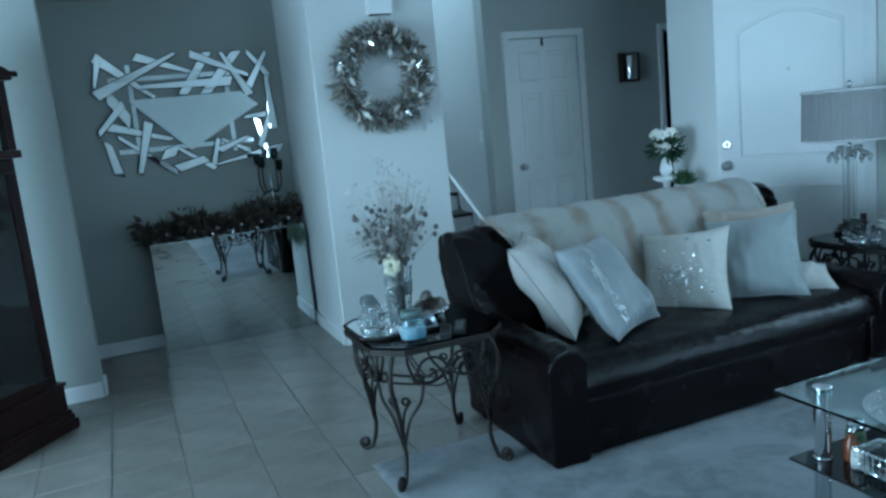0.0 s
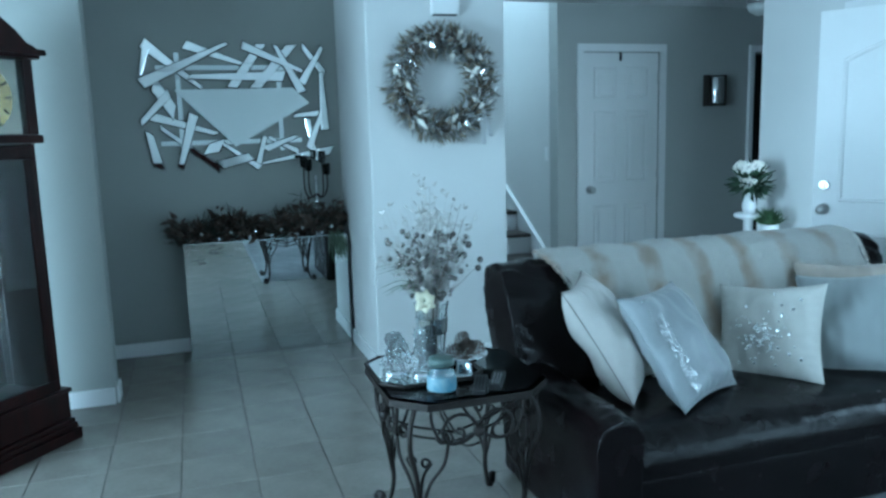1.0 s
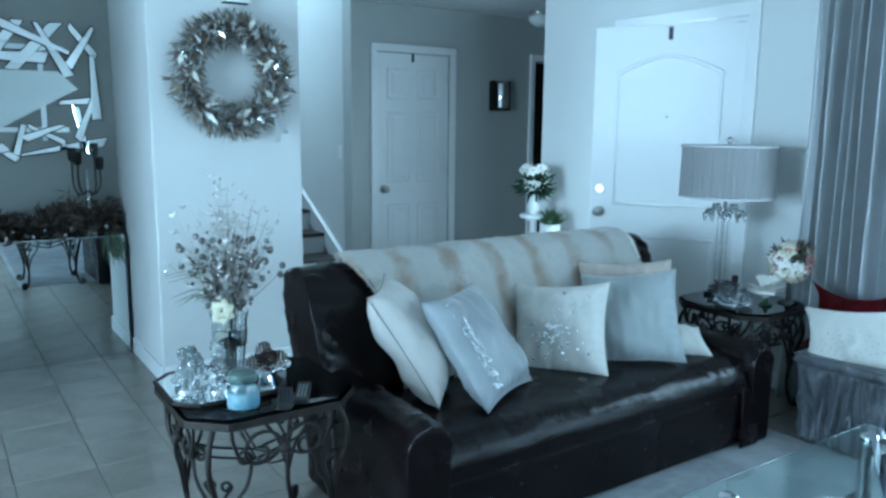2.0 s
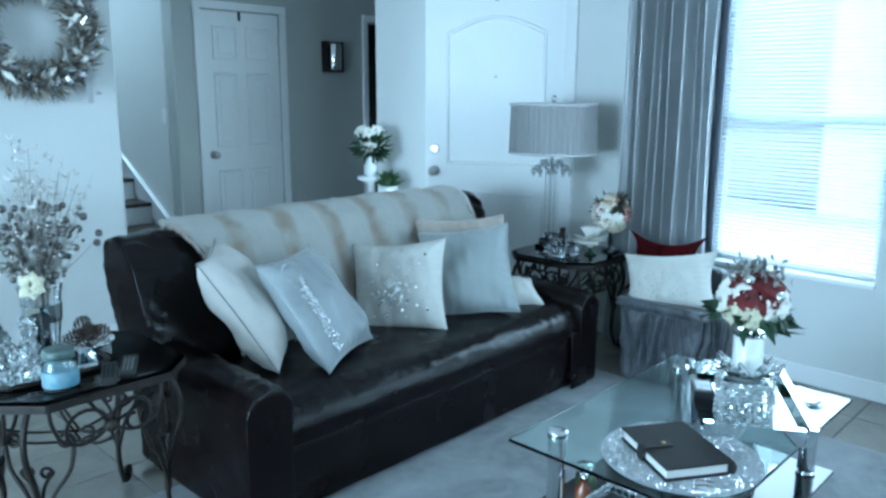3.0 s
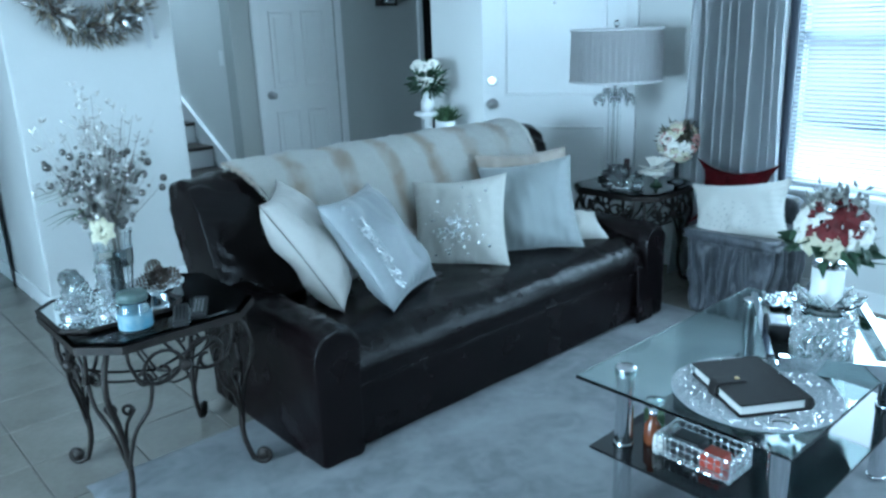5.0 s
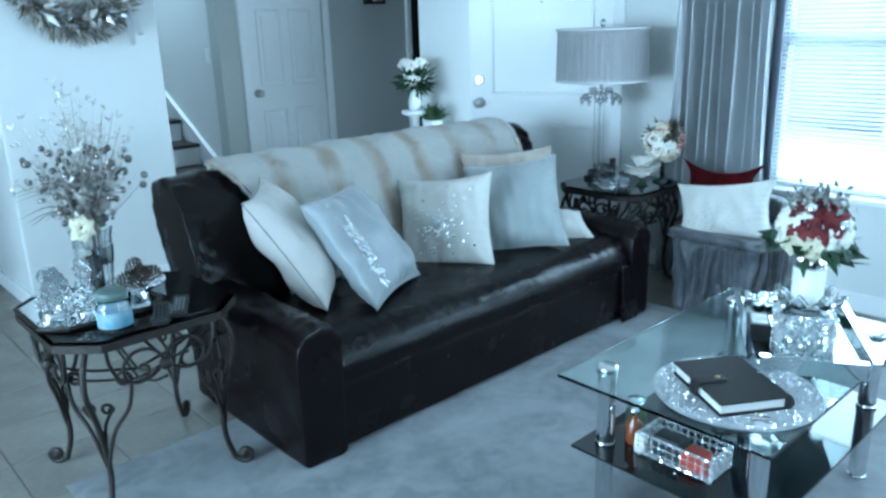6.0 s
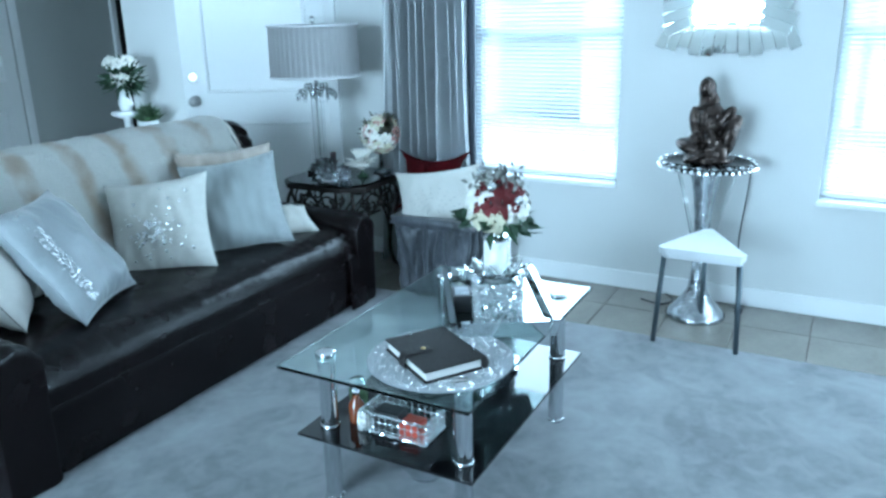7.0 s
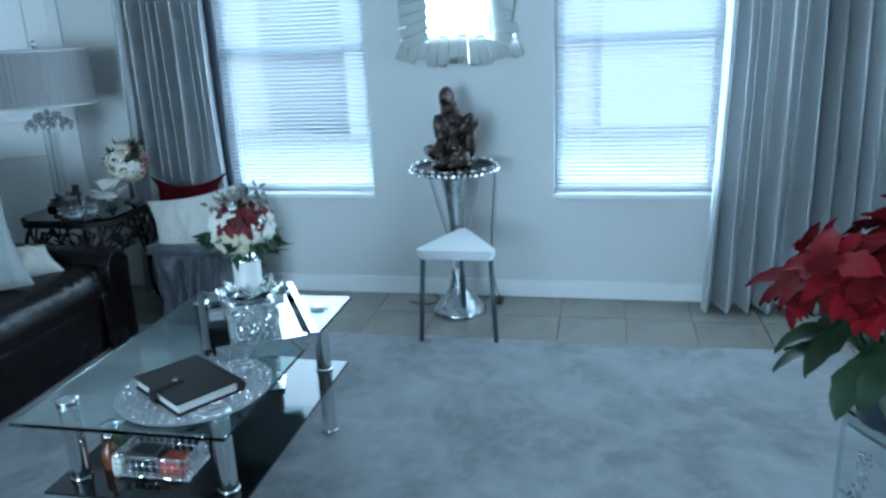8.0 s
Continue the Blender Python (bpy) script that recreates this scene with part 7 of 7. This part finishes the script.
part("dial", boxed(-0.18, -0.1475, 1.495, 0.18, -0.14, 1.825), surface("cream_dial", (0.70, 0.66, 0.56), 0.4, scale=8, vary=0.1), ck, "cream dial plate")
chap = fresh()
lathe(chap, [(0.10, 0), (0.145, 0.0), (0.145, 0.003), (0.10, 0.003)], 36, pose(0, -0.148, 1.655, 90))
part("chapter_ring", chap, M_BRASS, ck, "brass chapter ring")
for i in range(12):
    a = math.pi * i / 6
    part("hour_bar", boxed(-0.004, -0.153, 0.108, 0.004, -0.1515, 0.138, 0, 2, pose(0, 0, 1.655) @ pose(0, 0, 0, 0, math.degrees(a), 0)), M_BLACK, ck)
for ang, ln in ((40, 0.09), (-70, 0.12)):
    part("pointer", boxed(-0.004, -0.158, -0.02, 0.004, -0.156, ln, 0.001, 2, pose(0, 0, 1.655) @ pose(0, 0, 0, 0, ang, 0)), M_BLACK, ck)
part("hood_glass", boxed(-0.184, -0.172, 1.4925, 0.184, -0.168, 1.828), M_GLASS, ck)

# ---- hall: sconce, lamps, plant stand, switch ----
sc = thing("wall_sconce", 4.625, 6.0995, 1.60, 0, "dark metal wall sconce with a silver candle cylinder", "wall sconce")
part("back_plate", boxed(-0.085, -0.012, 0, 0.085, 0, 0.265, 0.004), M_IRON, sc)
cyl = lathe(fresh(), [(0.0, 0.02), (0.055, 0.02), (0.06, 0.03), (0.06, 0.235), (0.055, 0.245), (0.0, 0.245)], 20, pose(0, -0.075, 0))
part("candle_cylinder", cyl, M_CHROME, sc, "polished silver cylinder", True)
for s in (-1, 1):
    part("side_bar", boxed(s * 0.085 - 0.008, -0.09, 0.0, s * 0.085 + 0.008, -0.0125, 0.265, 0.004), M_IRON, sc)
part("shelf", boxed(-0.076, -0.1, 0.0, 0.076, -0.0125, 0.012, 0.003), M_IRON, sc)
dl = thing("ceiling_light", 4.80, 5.72, CEIL, 0, "frosted dome ceiling light with a brass finial cap", "ceiling light")
part("pan", lathe(fresh(), [(0.10, -0.03), (0.12, -0.0005), (0.0, -0.0005)], 24), M_NICKEL, dl, smooth=True)
part("dome", lathe(fresh(), [(0.0, -0.125), (0.04, -0.12), (0.09, -0.09), (0.11, -0.05), (0.105, -0.031)], 24), surface("frosted_glass_dome", (0.62, 0.64, 0.62), 0.3, scale=8, vary=0.1), dl, "unlit frosted glass dome", True)
sd = thing("smoke_detector", 3.38, 5.50, CEIL, 0, "round white smoke detector on the ceiling", "smoke detector")
part("case", lathe(fresh(), [(0.0, -0.04), (0.05, -0.038), (0.062, -0.02), (0.065, -0.0005), (0.0, -0.0005)], 24), M_TRIM, sd, smooth=True)
sw = thing("light_switch", STAIR_X - 0.0005, 6.30, 1.18, 0, "white light switch plate beside the stairs", "light switch")
part("plate", boxed(-0.006, -0.035, 0, 0, 0.035, 0.115, 0.002), M_TRIM, sw)
part("rocker", boxed(-0.010, -0.016, 0.025, -0.0065, 0.016, 0.09, 0.002), M_TRIM, sw)
random.seed(101)
hs = thing("plant_stand", 3.93, 4.74, 0, 0, "slender white plant stand by the front hall corner", "plant stand")
part("column", lathe(fresh(), [(0.0, 0), (0.12, 0), (0.115, 0.02), (0.03, 0.05), (0.028, 0.78), (0.10, 0.81), (0.10, 0.83), (0.0, 0.83)], 20), M_TRIM, hs, smooth=True)
hv = thing("flower_vase", 3.93, 4.74, 0.8305, 0, "white vase with white blooms and trailing greenery", "flowers")
part("vase_body", lathe(fresh(), [(0.0, 0), (0.035, 0), (0.05, 0.05), (0.03, 0.13), (0.036, 0.15), (0.0, 0.15)], 18), M_TRIM, hv, smooth=True)
for i in range(13):
    d = rand_dir()
    bm = fresh()
    rosette(bm, Vector((0, 0, 0.27)) + Vector((d.x * 0.09, d.y * 0.09, d.z * 0.11)), d + Vector((-0.4, -0.6, 0.2)), random.uniform(0.035, 0.05), 12)
    part("bloom", bm, M_PETAL_WHITE, hv)
lf = fresh()
for i in range(170):
    d = rand_dir()
    blade(lf, Vector((0, 0, 0.22)) + d * 0.05, d + rand_dir() * 0.4, random.uniform(0.06, 0.14), 0.03, 0.3)
part("leaves", lf, M_LEAF, hv)
ff = fresh()
for i in range(300):
    d = rand_dir()
    d.z = abs(d.z)
    blade(ff, (0, 0, 0.1), d + Vector((0, 0, 0.3)), random.uniform(0.08, 0.15), 0.012, 0.4)
fern = thing("potted_fern", 3.99, 4.62, 0, 0, "bushy green fern in a white pot on a low stand", "plant")
part("stand", lathe(fresh(), [(0.0, 0), (0.09, 0), (0.09, 0.02), (0.02, 0.03), (0.02, 0.66), (0.07, 0.68), (0.07, 0.76), (0.0, 0.76)], 16), M_TRIM, fern, smooth=True)
fr_ob = part("fronds", ff, surface("fern_green", (0.05, 0.10, 0.03), 0.5, dark=(0.02, 0.045, 0.015), scale=30), fern)
fr_ob.location = (0, 0, 0.66)

# ---- floor tiles ----
TS, TG = 0.3145, 0.0045
tile_bm = boxed(TG / 2, TG / 2, -0.0055, TS - TG / 2, TS - TG / 2, 0.0, 0.0018, 1)
tile_mesh = None
rest = []
for i in range(-10, 24):
    for j in range(-11, 22):
        x, y = -0.169 + TS * i, 3.915 + TS * (j - 11)
        if x < -3.3 or y < -3.0 or x + TS > 7.0 or y + TS > 6.7:
            continue
        near = (-1.0 < x < 1.55 and 2.35 < y < 6.0) or (3.3 < x < 4.0 and -1.3 < y < 3.4)
        if not near:
            rest.append((x, y))
            continue
        if tile_mesh is None:
            ob = part("tile", tile_bm, M_TILE, floor)
            tile_mesh = ob.data
        else:
            ob = new("tile", tile_mesh)
            ob.parent = floor
        ob.location = (x, y, random.uniform(-0.0006, 0))
rb = fresh()
for x, y in rest:
    v = [rb.verts.new((x + a, y + b, 0.0)) for a, b in ((TG / 2, TG / 2), (TS - TG / 2, TG / 2), (TS - TG / 2, TS - TG / 2), (TG / 2, TS - TG / 2))]
    lo = [rb.verts.new((q.co.x, q.co.y, -0.0055)) for q in v]
    rb.faces.new(v)
    for k in range(4):
        rb.faces.new((v[k], v[(k + 1) % 4], lo[(k + 1) % 4], lo[k]))
tagged(part("far_tiles", rb, M_TILE, floor), kind="stuff")
